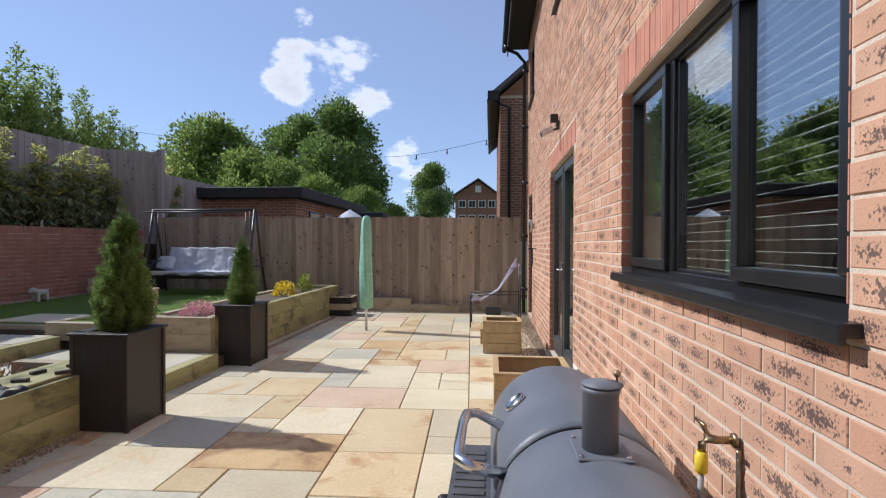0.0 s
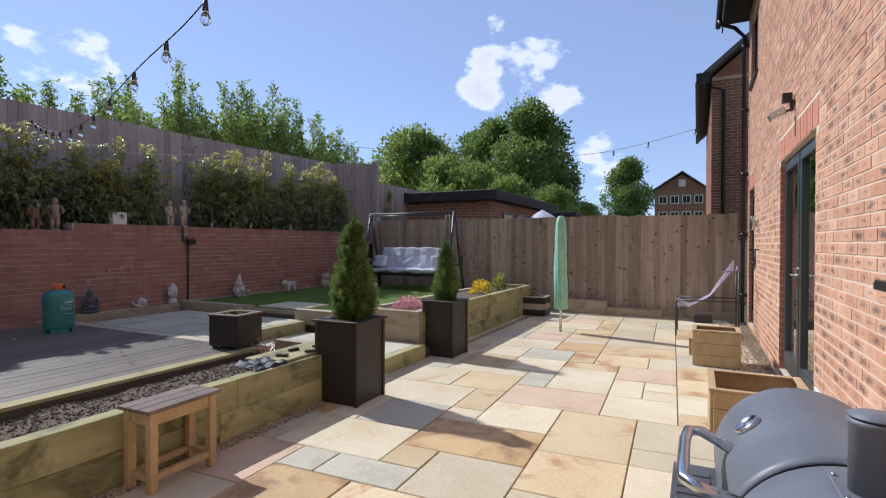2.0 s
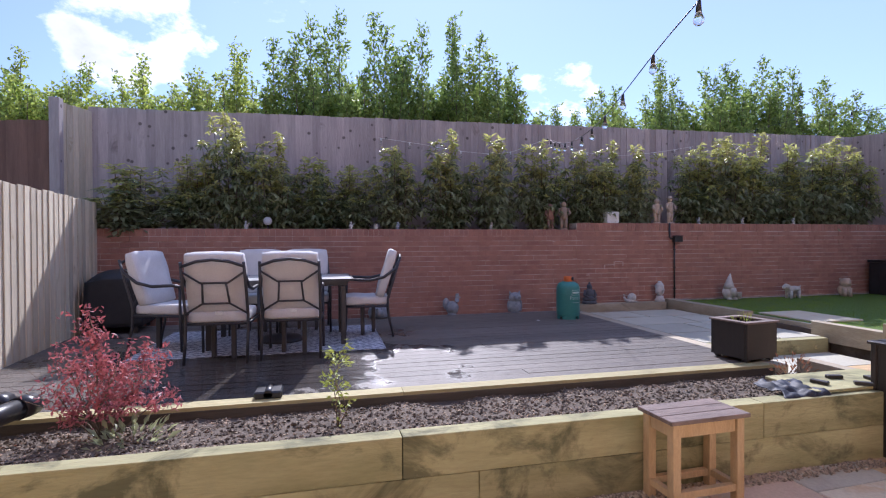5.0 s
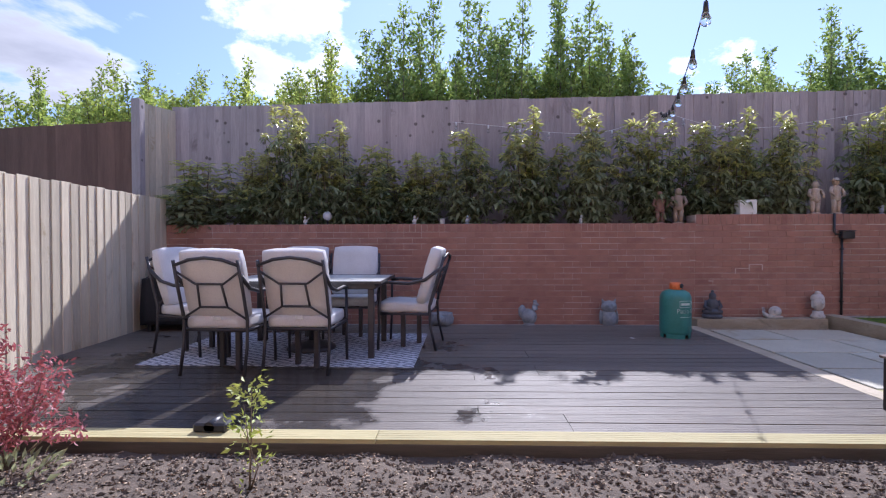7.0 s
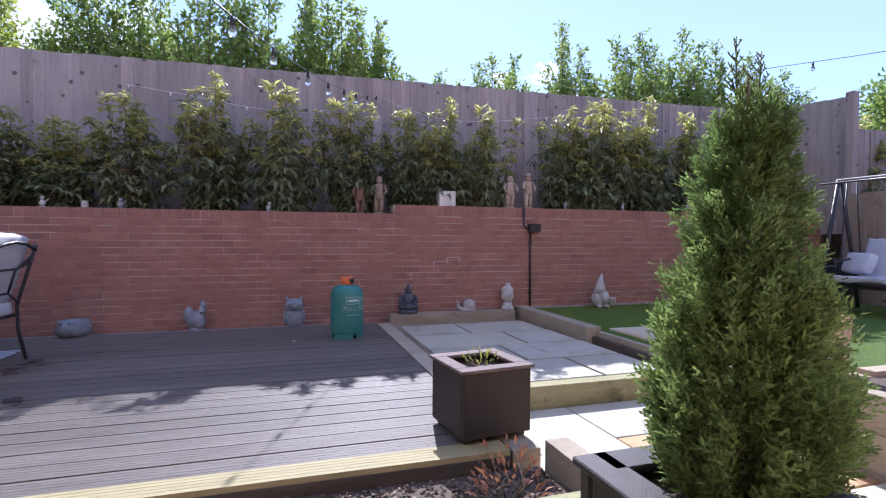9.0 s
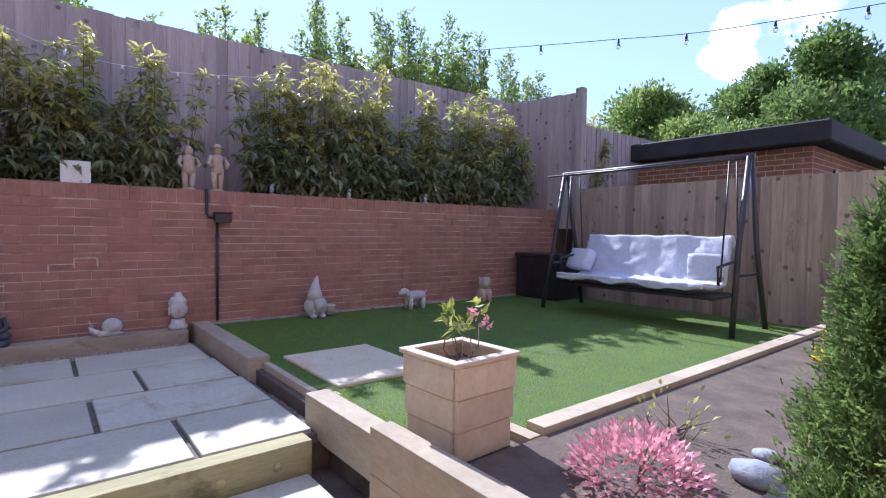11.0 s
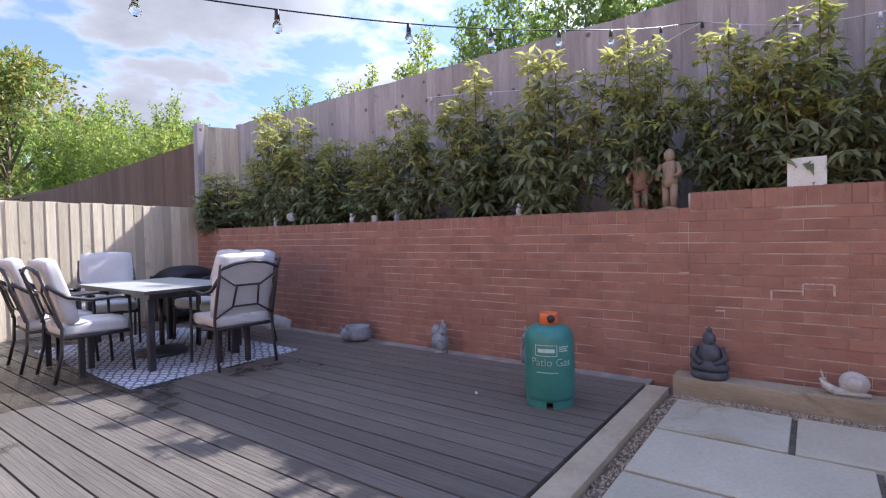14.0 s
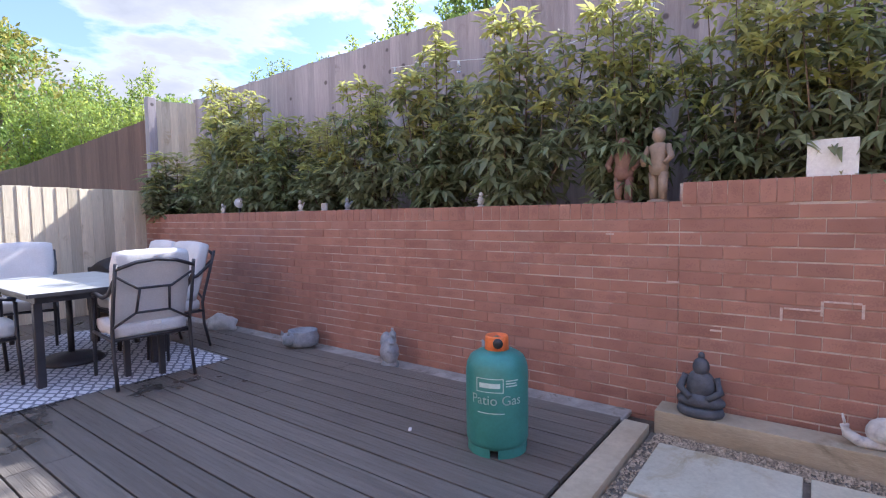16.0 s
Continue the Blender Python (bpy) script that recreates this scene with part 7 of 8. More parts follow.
# gas bottle
gb = thing("gas_bottle", (-6.93, 3.30, DECK_Z), 24, "teal green gas bottle with orange valve guard on the deck", "gas bottle")
part("shell", bm_lathe(bmesh.new(), [(0.13, 0.03), (0.15, 0.045), (0.157, 0.07), (0.157, 0.40), (0.152, 0.44), (0.135, 0.475), (0.10, 0.498), (0.06, 0.508), (0, 0.51)], 40), M["gas_green"], gb)
bm = bmesh.new()
for k in range(4):
    a0 = k * 90 + 8
    for i in range(8):
        p, q = [(radians(a0 + 74 * j / 8)) for j in (i, i + 1)]
        f = bm.faces.new([bm.verts.new((0.15 * math.cos(a), 0.15 * math.sin(a), z)) for a, z in ((p, 0.0), (q, 0.0), (q, 0.055), (p, 0.055))])
bmesh.ops.remove_doubles(bm, verts=bm.verts, dist=1e-4)
fr = part("foot_ring", bm, M["gas_green"], gb)
fr.modifiers.new("thick", "SOLIDIFY").thickness = 0.006
bm = bm_lathe(bmesh.new(), [(0.062, 0.50), (0.058, 0.57), (0.055, 0.578), (0.047, 0.575), (0.046, 0.52)], 24)
part("valve_guard", bm, M["gas_orange"], gb)
part("valve", bm_tube(bmesh.new(), [(0.0, 0, 0.50), (0, 0, 0.56), (0.055, 0.0, 0.562)], 0.018, 10), M["brass"], gb)
part("valve_cap", bm_lathe(bmesh.new(), [(0.025, 0), (0.025, 0.012), (0, 0.014)], 14), M["black_plastic"], gb).matrix_basis = pose(0.062, 0.012, 0.548, 0, 90, 10)


def wrap_bars(rects, r, material, name, parent):
    """Printed bars bent round a cylinder: (angle from, angle to, z from, z to)."""
    bm = bmesh.new()
    for a0, a1, z0, z1 in rects:
        n = max(2, int(abs(a1 - a0) / 4))
        lo = [bm.verts.new((r * math.cos(radians(a0 + (a1 - a0) * i / n)), r * math.sin(radians(a0 + (a1 - a0) * i / n)), z0)) for i in range(n + 1)]
        hi = [bm.verts.new((v.co.x, v.co.y, z1)) for v in lo]
        for i in range(n):
            bm.faces.new((lo[i], lo[i + 1], hi[i + 1], hi[i]))
    return part(name, bm, material, parent)


wrap_bars([(-32, 18, 0.330, 0.334), (-32, 18, 0.395, 0.399), (-32, -30.5, 0.33, 0.397), (16.5, 18, 0.33, 0.397), (-26, 12, 0.352, 0.376)], 0.1585, M["print"], "printed_badge", gb)
wrap_bars([(22, 46, 0.385, 0.391), (22, 42, 0.372, 0.378), (22, 44, 0.359, 0.365), (-30, 20, 0.226, 0.231)], 0.1585, M["print"], "printed_lines", gb)
tx = bpy.data.curves.new("lettering", "FONT")
tx.body, tx.size, tx.align_x, tx.extrude = "Patio Gas", 0.068, "CENTER", 0.0005
to = new("lettering", tx)
dg = bpy.context.evaluated_depsgraph_get()
me = bpy.data.meshes.new_from_object(to.evaluated_get(dg))
bpy.data.objects.remove(to)
me.materials.clear()
me.materials.append(M["print"])
for v in me.vertices:
    a = v.co.x / 0.159 + 0.08
    v.co = Vector((0.159 * math.cos(a), 0.159 * math.sin(a), 0.27 + v.co.y))
lo = new("lettering", me)
lo.parent = gb

# ---- ornaments: each one plain mesh ----


def ornament(name, at, rz, bm, material, label, cat="statue"):
    ob = part(name, bm, material)
    ob.matrix_basis = pose(*at, 0, 0, rz)
    return tagged(ob, label, cat)


# shapes face +x
bm = bmesh.new()
bm_blob(bm, (0, 0, 0.12), (0.10, 0.075, 0.10), 0.1, 3, 1)
bm_blob(bm, (-0.09, 0, 0.18), (0.05, 0.05, 0.09), 0.15, 2, 2)
bm_tube(bm, [(0.05, 0, 0.15), (0.075, 0, 0.22), (0.08, 0, 0.27)], [0.055, 0.035, 0.03], 10)
bm_blob(bm, (0.085, 0, 0.28), (0.035, 0.028, 0.032), 0, 2)
bm_blob(bm, (0.08, 0, 0.315), (0.03, 0.008, 0.02), 0.2, 2)
bm_tube(bm, [(0.11, 0, 0.28), (0.14, 0, 0.27)], [0.012, 0.002], 6)
bm_lathe(bm, [(0.07, 0), (0.075, 0.02), (0.05, 0.06)], 14)
ornament("cockerel", (-7.70, 1.85, 0.315), 60, bm, M["stone_grey"], "grey cockerel ornament on the wall's footing")
bm = bmesh.new()
bm_blob(bm, (0, 0, 0.11), (0.085, 0.10, 0.12), 0.08, 3, 3)
bm_blob(bm, (0.01, 0, 0.25), (0.08, 0.095, 0.075), 0.05, 3, 4)
for s in (-1, 1):
    bm_tube(bm, [(0.0, s * 0.06, 0.29), (0.0, s * 0.085, 0.345)], [0.03, 0.004], 8)
    bm_blob(bm, (0.075, s * 0.04, 0.265), (0.018, 0.032, 0.032), 0, 2)
    bm_blob(bm, (0.0, s * 0.095, 0.12), (0.05, 0.02, 0.09), 0.1, 2)
    bm_blob(bm, (0.07, s * 0.04, 0.015), (0.035, 0.025, 0.015), 0, 1)
bm_tube(bm, [(0.09, 0, 0.25), (0.105, 0, 0.225)], [0.012, 0.003], 6)
ornament("owl", (-7.69, 2.82, 0.315), 0, bm, M["stone_grey"], "grey stone owl ornament against the brick wall")
bm = bmesh.new()
bm_lathe(bm, [(0.09, 0.03), (0.14, 0.06), (0.15, 0.12), (0.13, 0.17), (0.135, 0.185), (0.11, 0.185), (0.09, 0.14), (0, 0.12)], 22)
bm_blob(bm, (0.06, 0.15, 0.13), (0.06, 0.055, 0.06), 0.1, 3)
for s in (-1, 1):
    bm_tube(bm, [(0.07 + s * 0.03, 0.17, 0.17), (0.07 + s * 0.035, 0.175, 0.21)], [0.018, 0.004], 6)
    bm_blob(bm, (0.08, s * 0.07, 0.02), (0.05, 0.035, 0.025), 0.1, 2)
ornament("animal_pot", (-7.68, 0.78, 0.30), -70, bm, M["stone_grey"], "grey animal-shaped pot ornament by the wall")
bm = bm_blob(bmesh.new(), (0, 0, 0.09), (0.12, 0.16, 0.10), 0.35, 3, 8)
ornament("boulder", (-7.66, -0.57, 0.30), 20, bm, M["stone_white"], "pale rounded stone by the brick wall", "stone")
bm = bm_lathe(bmesh.new(), [(0.11, 0), (0.12, 0.02), (0.11, 0.05)], 16, (0, 0, 0), 0.8, 1.0)
bm_blob(bm, (0.01, 0, 0.08), (0.07, 0.12, 0.045), 0.1, 3)
bm_blob(bm, (0, 0, 0.16), (0.055, 0.075, 0.09), 0.06, 3)
bm_blob(bm, (0.005, 0, 0.265), (0.042, 0.042, 0.052), 0.03, 3)
bm_blob(bm, (0, 0, 0.325), (0.018, 0.018, 0.02), 0, 2)
for s in (-1, 1):
    bm_tube(bm, [(0, s * 0.07, 0.21), (0.02, s * 0.10, 0.14), (0.06, s * 0.04, 0.10)], [0.024, 0.022, 0.018], 8)
ornament("buddha", (-7.76, 4.10, 0.417), 0, bm, M["stone_dark"], "dark seated buddha statue on the timber ledge")
bm = bm_blob(bmesh.new(), (-0.02, 0.03, 0.075), (0.045, 0.075, 0.07), 0.05, 3)
bm_blob(bm, (0.03, 0.03, 0.08), (0.02, 0.045, 0.045), 0.05, 2)
bm_tube(bm, [(0, 0.11, 0.012), (0, -0.06, 0.02), (0, -0.11, 0.05), (0, -0.12, 0.09)], [0.012, 0.028, 0.024, 0.02], 10)
for s in (-1, 1):
    bm_tube(bm, [(s * 0.012, -0.12, 0.1), (s * 0.022, -0.13, 0.135)], [0.006, 0.004], 6)
ornament("snail", (-7.76, 4.84, 0.417), 0, bm, M["stone_white"], "pale stone snail ornament on the timber ledge")
bm = bm_lathe(bmesh.new(), [(0.075, 0), (0.078, 0.03), (0.06, 0.05), (0.055, 0.09)], 18)
bm_blob(bm, (0.005, 0, 0.19), (0.068, 0.07, 0.10), 0.04, 3)
bm_blob(bm, (-0.005, 0, 0.24), (0.07, 0.073, 0.065), 0.12, 3, 5)
bm_blob(bm, (0, 0, 0.305), (0.035, 0.035, 0.03), 0.1, 2)
bm_tube(bm, [(0.07, 0, 0.21), (0.082, 0, 0.175)], [0.006, 0.013], 6)
for s in (-1, 1):
    bm_blob(bm, (0.0, s * 0.07, 0.17), (0.015, 0.01, 0.045), 0, 2)
ornament("stone_bust", (-7.76, 5.37, 0.417), 0, bm, M["stone_white"], "white buddha head ornament on the timber ledge")
bm = bm_blob(bmesh.new(), (0, 0, 0.12), (0.09, 0.12, 0.12), 0.1, 3)
bm_tube(bm, [(0, -0.01, 0.19), (0.0, -0.01, 0.26), (0, 0.0, 0.36), (0, 0.015, 0.44)], [0.09, 0.07, 0.035, 0.008], 14)
bm_tube(bm, [(0.07, 0, 0.2), (0.085, 0, 0.12), (0.07, 0, 0.04)], [0.05, 0.055, 0.01], 10)
bm_lathe(bm, [(0.045, 0), (0.055, 0.09), (0.06, 0.1), (0.045, 0.1), (0, 0.08)], 14, (0.02, 0.16, 0.02))
for s in (-1, 1):
    bm_blob(bm, (0.06, s * 0.05, 0.02), (0.06, 0.035, 0.025), 0.1, 2)
ornament("gnome", (-7.70, 6.67, LAWN_Z - 0.012), 0, bm, M["stone_white"], "white stone gnome with a pot beside the wall")
bm = bm_tube(bmesh.new(), [(0, -0.13, 0.15), (0, 0, 0.155), (0, 0.12, 0.15)], [0.055, 0.06, 0.055], 12)
bm_blob(bm, (0, -0.17, 0.205), (0.05, 0.06, 0.05), 0.1, 3)
bm_blob(bm, (0, -0.225, 0.19), (0.028, 0.035, 0.025), 0.1, 2)
for s in (-1, 1):
    bm_blob(bm, (s * 0.045, -0.155, 0.195), (0.012, 0.025, 0.045), 0, 2)
    for y in (-0.1, 0.1):
        bm_tube(bm, [(s * 0.035, y, 0.13), (s * 0.04, y, 0.0)], [0.028, 0.024], 8)
bm_tube(bm, [(0, 0.15, 0.16), (0, 0.19, 0.215)], [0.016, 0.008], 6)
ornament("dog", (-7.62, 7.9, LAWN_Z - 0.012), 8, bm, M["stone_white"], "pale dog ornament on the artificial lawn")
bm = bm_blob(bmesh.new(), (0, 0, 0.11), (0.09, 0.10, 0.12), 0.1, 3)
bm_blob(bm, (0.03, 0, 0.24), (0.08, 0.09, 0.085), 0.15, 3, 4)
for s in (-1, 1):
    bm_tube(bm, [(0.08, s * 0.045, 0.14), (0.09, s * 0.045, 0.0)], [0.028, 0.03], 8)
    bm_blob(bm, (0.0, s * 0.07, 0.305), (0.02, 0.02, 0.025), 0, 1)
ornament("lion", (-7.63, 9.04, LAWN_Z - 0.012), -20, bm, M["stone_tan"], "tan seated lion ornament on the artificial lawn")


def standing_figure(at, rz, h, material, label, hat=0.0):
    bm = bm_lathe(bmesh.new(), [(0.06, 0), (0.065, 0.02), (0.04, 0.03)], 12)
    for s in (-1, 1):
        bm_tube(bm, [(0, s * 0.03, 0.02), (0, s * 0.032, h * 0.42)], [0.024, 0.032], 8)
        bm_tube(bm, [(0, s * 0.06, h * 0.76), (0.02, s * 0.095, h * 0.6), (0.05, s * 0.07, h * 0.52)], [0.022, 0.02, 0.016], 8)
    bm_lathe(bm, [(0.055, h * 0.38), (0.065, h * 0.5), (0.05, h * 0.62), (0.065, h * 0.76), (0.02, h * 0.82)], 14, sx=0.7)
    bm_blob(bm, (0, 0, h * 0.90), (0.04, 0.04, 0.05), 0.05, 3)
    if hat:
        bm_lathe(bm, [(hat, h * 0.935), (hat, h * 0.945), (0.035, h * 0.955), (0.028, h * 1.02), (0, h * 1.03)], 16)
    ob = ornament("garden_figure", at, rz, bm, material, label, "statue")
    return ob


standing_figure((-8.06, 3.58, 1.578), 0, 0.42, M["figure_red"], "weathered red-brown garden figure standing on the wall top")
standing_figure((-8.03, 3.80, 1.578), -20, 0.46, M["figure_paint"], "weathered tan garden figure standing on the wall top")
standing_figure((-8.04, 5.52, 1.69), 0, 0.42, M["stone_tan"], "tan garden figure behind the wall top")
standing_figure((-8.04, 5.78, 1.69), 10, 0.46, M["stone_tan"], "tan garden figure with a brimmed hat behind the wall", 0.075)
wb = part("meter_box", box(-0.07, 0.07, -0.105, 0.105, 0, 0.19, 0.008, 2), M["white_paint"])
wb.location = (-8.02, 4.64, 1.692)
tagged(wb, "plain white box standing on the wall top", "box")
for k, (y, z, mt) in enumerate(((-1.0, 1.578, "stone_white"), (0.42, 1.578, "stone_white"), (1.1, 1.578, "stone_grey"), (2.55, 1.578, "stone_white"), (7.2, 1.69, "stone_white"), (8.3, 1.69, "stone_white"), (6.3, 1.69, "stone_grey"))):
    bm = bm_lathe(bmesh.new(), [(0.03, 0), (0.035, 0.01), (0.02, 0.02)], 10)
    bm_blob(bm, (0, 0, 0.05), (0.022, 0.028, 0.035), 0.2, 2, k)
    bm_blob(bm, (0.01, 0, 0.10), (0.018, 0.018, 0.02), 0.1, 2)
    bm_tube(bm, [(0, 0.02, 0.06), (0.0, 0.05, 0.095)], [0.01, 0.006], 6)
    ornament("figurine", (-7.98, y, z), 15 * k, bm, M[mt], "tiny pale figurine on the wall top", "figurine")
jar = part("jar", bm_lathe(bmesh.new(), [(0.028, 0), (0.032, 0.02), (0.032, 0.075), (0.034, 0.08), (0.026, 0.08), (0, 0.06)], 14), M["stone_white"])
jar.location = (-7.98, 0.78, 1.578)
tagged(jar, "small cream jar on the wall top", "jar")
gl = thing("globe_lamp", (-8.02, -0.72, 1.5), 0, "grey glass globe solar lamp behind the wall", "garden lamp")
part("globe", bm_blob(bmesh.new(), (0, 0, 0.2), (0.06, 0.06, 0.06), 0, 3), M["cushion_grey"], gl)
part("stake", bm_tube(bmesh.new(), [(0, 0, -0.05), (0, 0, 0.15)], 0.012, 8), M["black_plastic"], gl)

# junction box and conduit on the wall
jb = thing("junction_box", (WALL_X + 0.012, 5.78, 0), 0, "black outdoor socket box with conduit on the brick wall", "junction box")
part("housing", box(0.006, 0.07, -0.075, 0.075, 1.385, 1.475, 0.008, 2), M["black_plastic"], jb)
part("lid", box(-0.0, 0.082, -0.082, 0.082, 1.477, 1.49, 0.004), M["black_plastic"], jb)
part("conduit", bm_tube(bmesh.new(), [(0.015, -0.045, 0.44), (0.015, -0.045, 1.385)], 0.013, 10), M["black_plastic"], jb)
part("conduit", bm_tube(bmesh.new(), [(0.02, -0.06, 1.44), (0.02, -0.12, 1.44), (0.018, -0.14, 1.47), (0.016, -0.14, 1.70)], 0.014, 10), M["black_plastic"], jb)
for z in (0.6, 0.95, 1.25):
    part("clip", box(0.0, 0.03, -0.065, -0.025, z, z + 0.015, 0.002), M["black_plastic"], jb)

# ---- lawn things ----
tub = plank_box("square_tub", (-4.265, 5.735, 0.465), 2, 0.29, 0.29, 0.37, 3, M["pale_timber"], "square pale timber tub with stepped sides and a young shrub", "planter", -0.10, 0.045, 0.05)
sh = thing("young_shrub", (-4.265, 5.735, 0.80), 0, "young azalea with yellow-green leaves and a red bloom", "shrub")
rng = np.random.default_rng(91)
tips = np.array([(-0.03, -0.03, 0.2), (-0.06, -0.01, 0.18), (0.02, 0.02, 0.16), (0.0, -0.05, 0.14), (0.05, 0.06, 0.22), (-0.01, 0.03, 0.12)])
P, D = clusters(tips, np.tile((0, 0, 0.5), (len(tips), 1)), 9, rng, 0.9, 0.012)
scatter("leaves", LEAF_V, LEAF_F, P, D, rng.uniform(0.04, 0.07, len(P)), 0.36, M["lime"], rng, sh)
P, D = clusters(np.array([(0.03, 0.05, 0.20), (0.05, 0.10, 0.15)]), np.tile((0, 0, 0.4), (2, 1)), 16, rng, 1.0, 0.01)
scatter("bloom", LEAF_V, LEAF_F, P, D, rng.uniform(0.02, 0.035, len(P)), 0.7, M["pink"], rng, sh)
part("stem", limbs(bmesh.new(), (0, 0, -0.03), tips, 0.005, rng), M["twig"], sh)

sb = thing("storage_box", (-7.45, 10.15, LAWN_Z - 0.01), 0, "black garden storage box in the corner", "storage box")
part("body", box(-0.36, 0.36, -0.3, 0.3, 0, 0.58, 0.012, 2), M["black_plastic"], sb)
part("lid", box(-0.38, 0.38, -0.32, 0.32, 0.583, 0.63, 0.012, 2), M["black_plastic"], sb)
for k in range(6):
    part("rib", box(-0.34 + k * 0.125, -0.30 + k * 0.125, -0.308, -0.301, 0.03, 0.48), M["black_plastic"], sb)

sw = thing("swing_seat", (-5.70, 9.6, LAWN_Z - 0.008), 0, "black framed garden swing seat under a pale lilac cover", "swing seat")
for s in (-1, 1):
    x = s * 1.06
    part("leg", bm_tube(bmesh.new(), [(x + s * 0.03, -0.36, 0.0), (x, -0.2, 0.8), (x, -0.02, 1.66)], 0.026, 10), M["chair_metal"], sw)
    part("leg", bm_tube(bmesh.new(), [(x + s * 0.03, 0.42, 0.0), (x, 0.22, 0.8), (x, 0.02, 1.66)], 0.026, 10), M["chair_metal"], sw)
    part("brace", bm_tube(bmesh.new(), [(x, -0.25, 0.55), (x, 0.25, 0.55)], 0.016, 8), M["chair_metal"], sw)
    for y in (-0.2, 0.2):
        part("hanger", bm_tube(bmesh.new(), [(x * 0.86, y * 0.4, 1.64), (x * 0.86, y, 0.48)], 0.009, 8), M["chair_metal"], sw)
    part("arm", bm_tube(bmesh.new(), [(x * 0.86, -0.24, 0.45), (x * 0.86, -0.26, 0.62), (x * 0.86, 0.2, 0.68)], 0.015, 8), M["chair_metal"], sw)
part("top_bar", bm_tube(bmesh.new(), [(-1.1, 0, 1.66), (1.1, 0, 1.66)], 0.026, 10), M["chair_metal"], sw)
part("canopy_bar", bm_tube(bmesh.new(), [(-1.05, -0.35, 1.60), (1.05, -0.35, 1.60)], 0.012, 8), M["chair_metal"], sw)
part("seat_frame", box(-0.88, 0.88, -0.25, 0.25, 0.30, 0.34, 0.01), M["chair_metal"], sw)
bm = bmesh.new()
bmesh.ops.create_grid(bm, x_segments=60, y_segments=40, size=0.5)
for v in bm.verts:
    x, t = v.co.x, v.co.y + 0.5
    # the profile runs from the front hem over the seat and up the back
    if t < 0.12:
        y, z = -0.34, 0.39 + (t / 0.12) * 0.06
    elif t < 0.5:
        y, z = -0.34 + (t - 0.12) / 0.38 * 0.50, 0.455 - 0.03 * math.sin((t - 0.12) / 0.38 * 3.14)
    elif t < 0.94:
        k = (t - 0.5) / 0.44
        y, z = 0.16 + 0.16 * k, 0.45 + 0.48 * k
    else:
        y, z = 0.34 + (t - 0.94), 0.93 - (t - 0.94) * 2.2
    n1 = noise.noise(Vector((x * 9, t * 6, 1))) * 0.020 + noise.noise(Vector((x * 22 + t * 8, t * 14, 4))) * 0.012
    hem = 0.04 * noise.noise(Vector((x * 7, 0, 0))) * max(0, 0.12 - t) / 0.12
    v.co = Vector((x * 1.72 - 0.05, y - n1, z + n1 * 0.8 + hem))
    for f in v.link_faces:
        f.smooth = True
cv = part("cover", bm, M["throw"], sw, "creased pale lilac fabric cover")
cv.modifiers.new("thick", "SOLIDIFY").thickness = 0.03
for x, rz in ((0.68, 20), (-0.82, -10)):
    p = part("pillow", cushion_bm(-0.17, 0.17, -0.06, 0.06, -0.13, 0.13, seed=x * 9), M["throw"], sw)
    p.matrix_basis = pose(x, 0.02, 0.60, -25, 0, rz)

# stones in the flower bed
for k, (x, y, s) in enumerate(((-3.35, 6.28, 0.09), (-3.22, 6.05, 0.06), (-3.4, 6.5, 0.05))):
    ob = part("stone", bm_blob(bmesh.new(), (0, 0, s * 0.35), (s, s * 0.8, s * 0.5), 0.3, 2, k), M["stone_grey"])
    ob.location = (x, y, 0.50)
    tagged(ob, "grey stone in the flower bed", "stone", "bed stones")
fl = part("slab_offcut", box(-0.13, 0.13, -0.17, 0.17, 0, 0.025, 0.004), M["pale_timber"])
fl.matrix_basis = pose(-3.24, 5.76, 0.505, 0, 0, 10)
tagged(fl, "pale flat board lying in the flower bed", "board")

# ---- string lights ----


def sagged(points, n=12):
    out = []
    P = [Vector(p) for p in points]
    P = [P[0] * 2 - P[1]] + P + [P[-1] * 2 - P[-2]]
    for i in range(1, len(P) - 2):
        for k in range(n):
            t = k / n
            a, b, c, d = P[i - 1:i + 3]
            out.append(0.5 * (2 * b + (c - a) * t + (2 * a - 5 * b + 4 * c - d) * t * t + (3 * b - a - 3 * c + d) * t ** 3))
    return out + [P[-2]]


BULB = None


def string_lights(points, step, label, first=0.3, mat="black_plastic"):
    root = thing("string_lights", (0, 0, 0), 0, label, "string lights")
    pts = sagged(points)
    part("cable", bm_tube(bmesh.new(), pts, 0.0036, 6), M[mat], root)
    need = first
    gone = 0.0
    for a, b in zip(pts, pts[1:]):
        gone += (b - a).length
        if gone >= need:
            need += step
            s = part("socket", bm_tube(bmesh.new(), [b, b - Vector((0, 0, 0.05))], [0.010, 0.013], 10), M[mat], root)
            g = part("bulb", bm_lathe(bmesh.new(), [(0.010, -0.045), (0.016, -0.06), (0.023, -0.078), (0.021, -0.098), (0.010, -0.108), (0, -0.11)], 14, tuple(b)), M["bulb"], s)
            g.visible_shadow = False
    return root


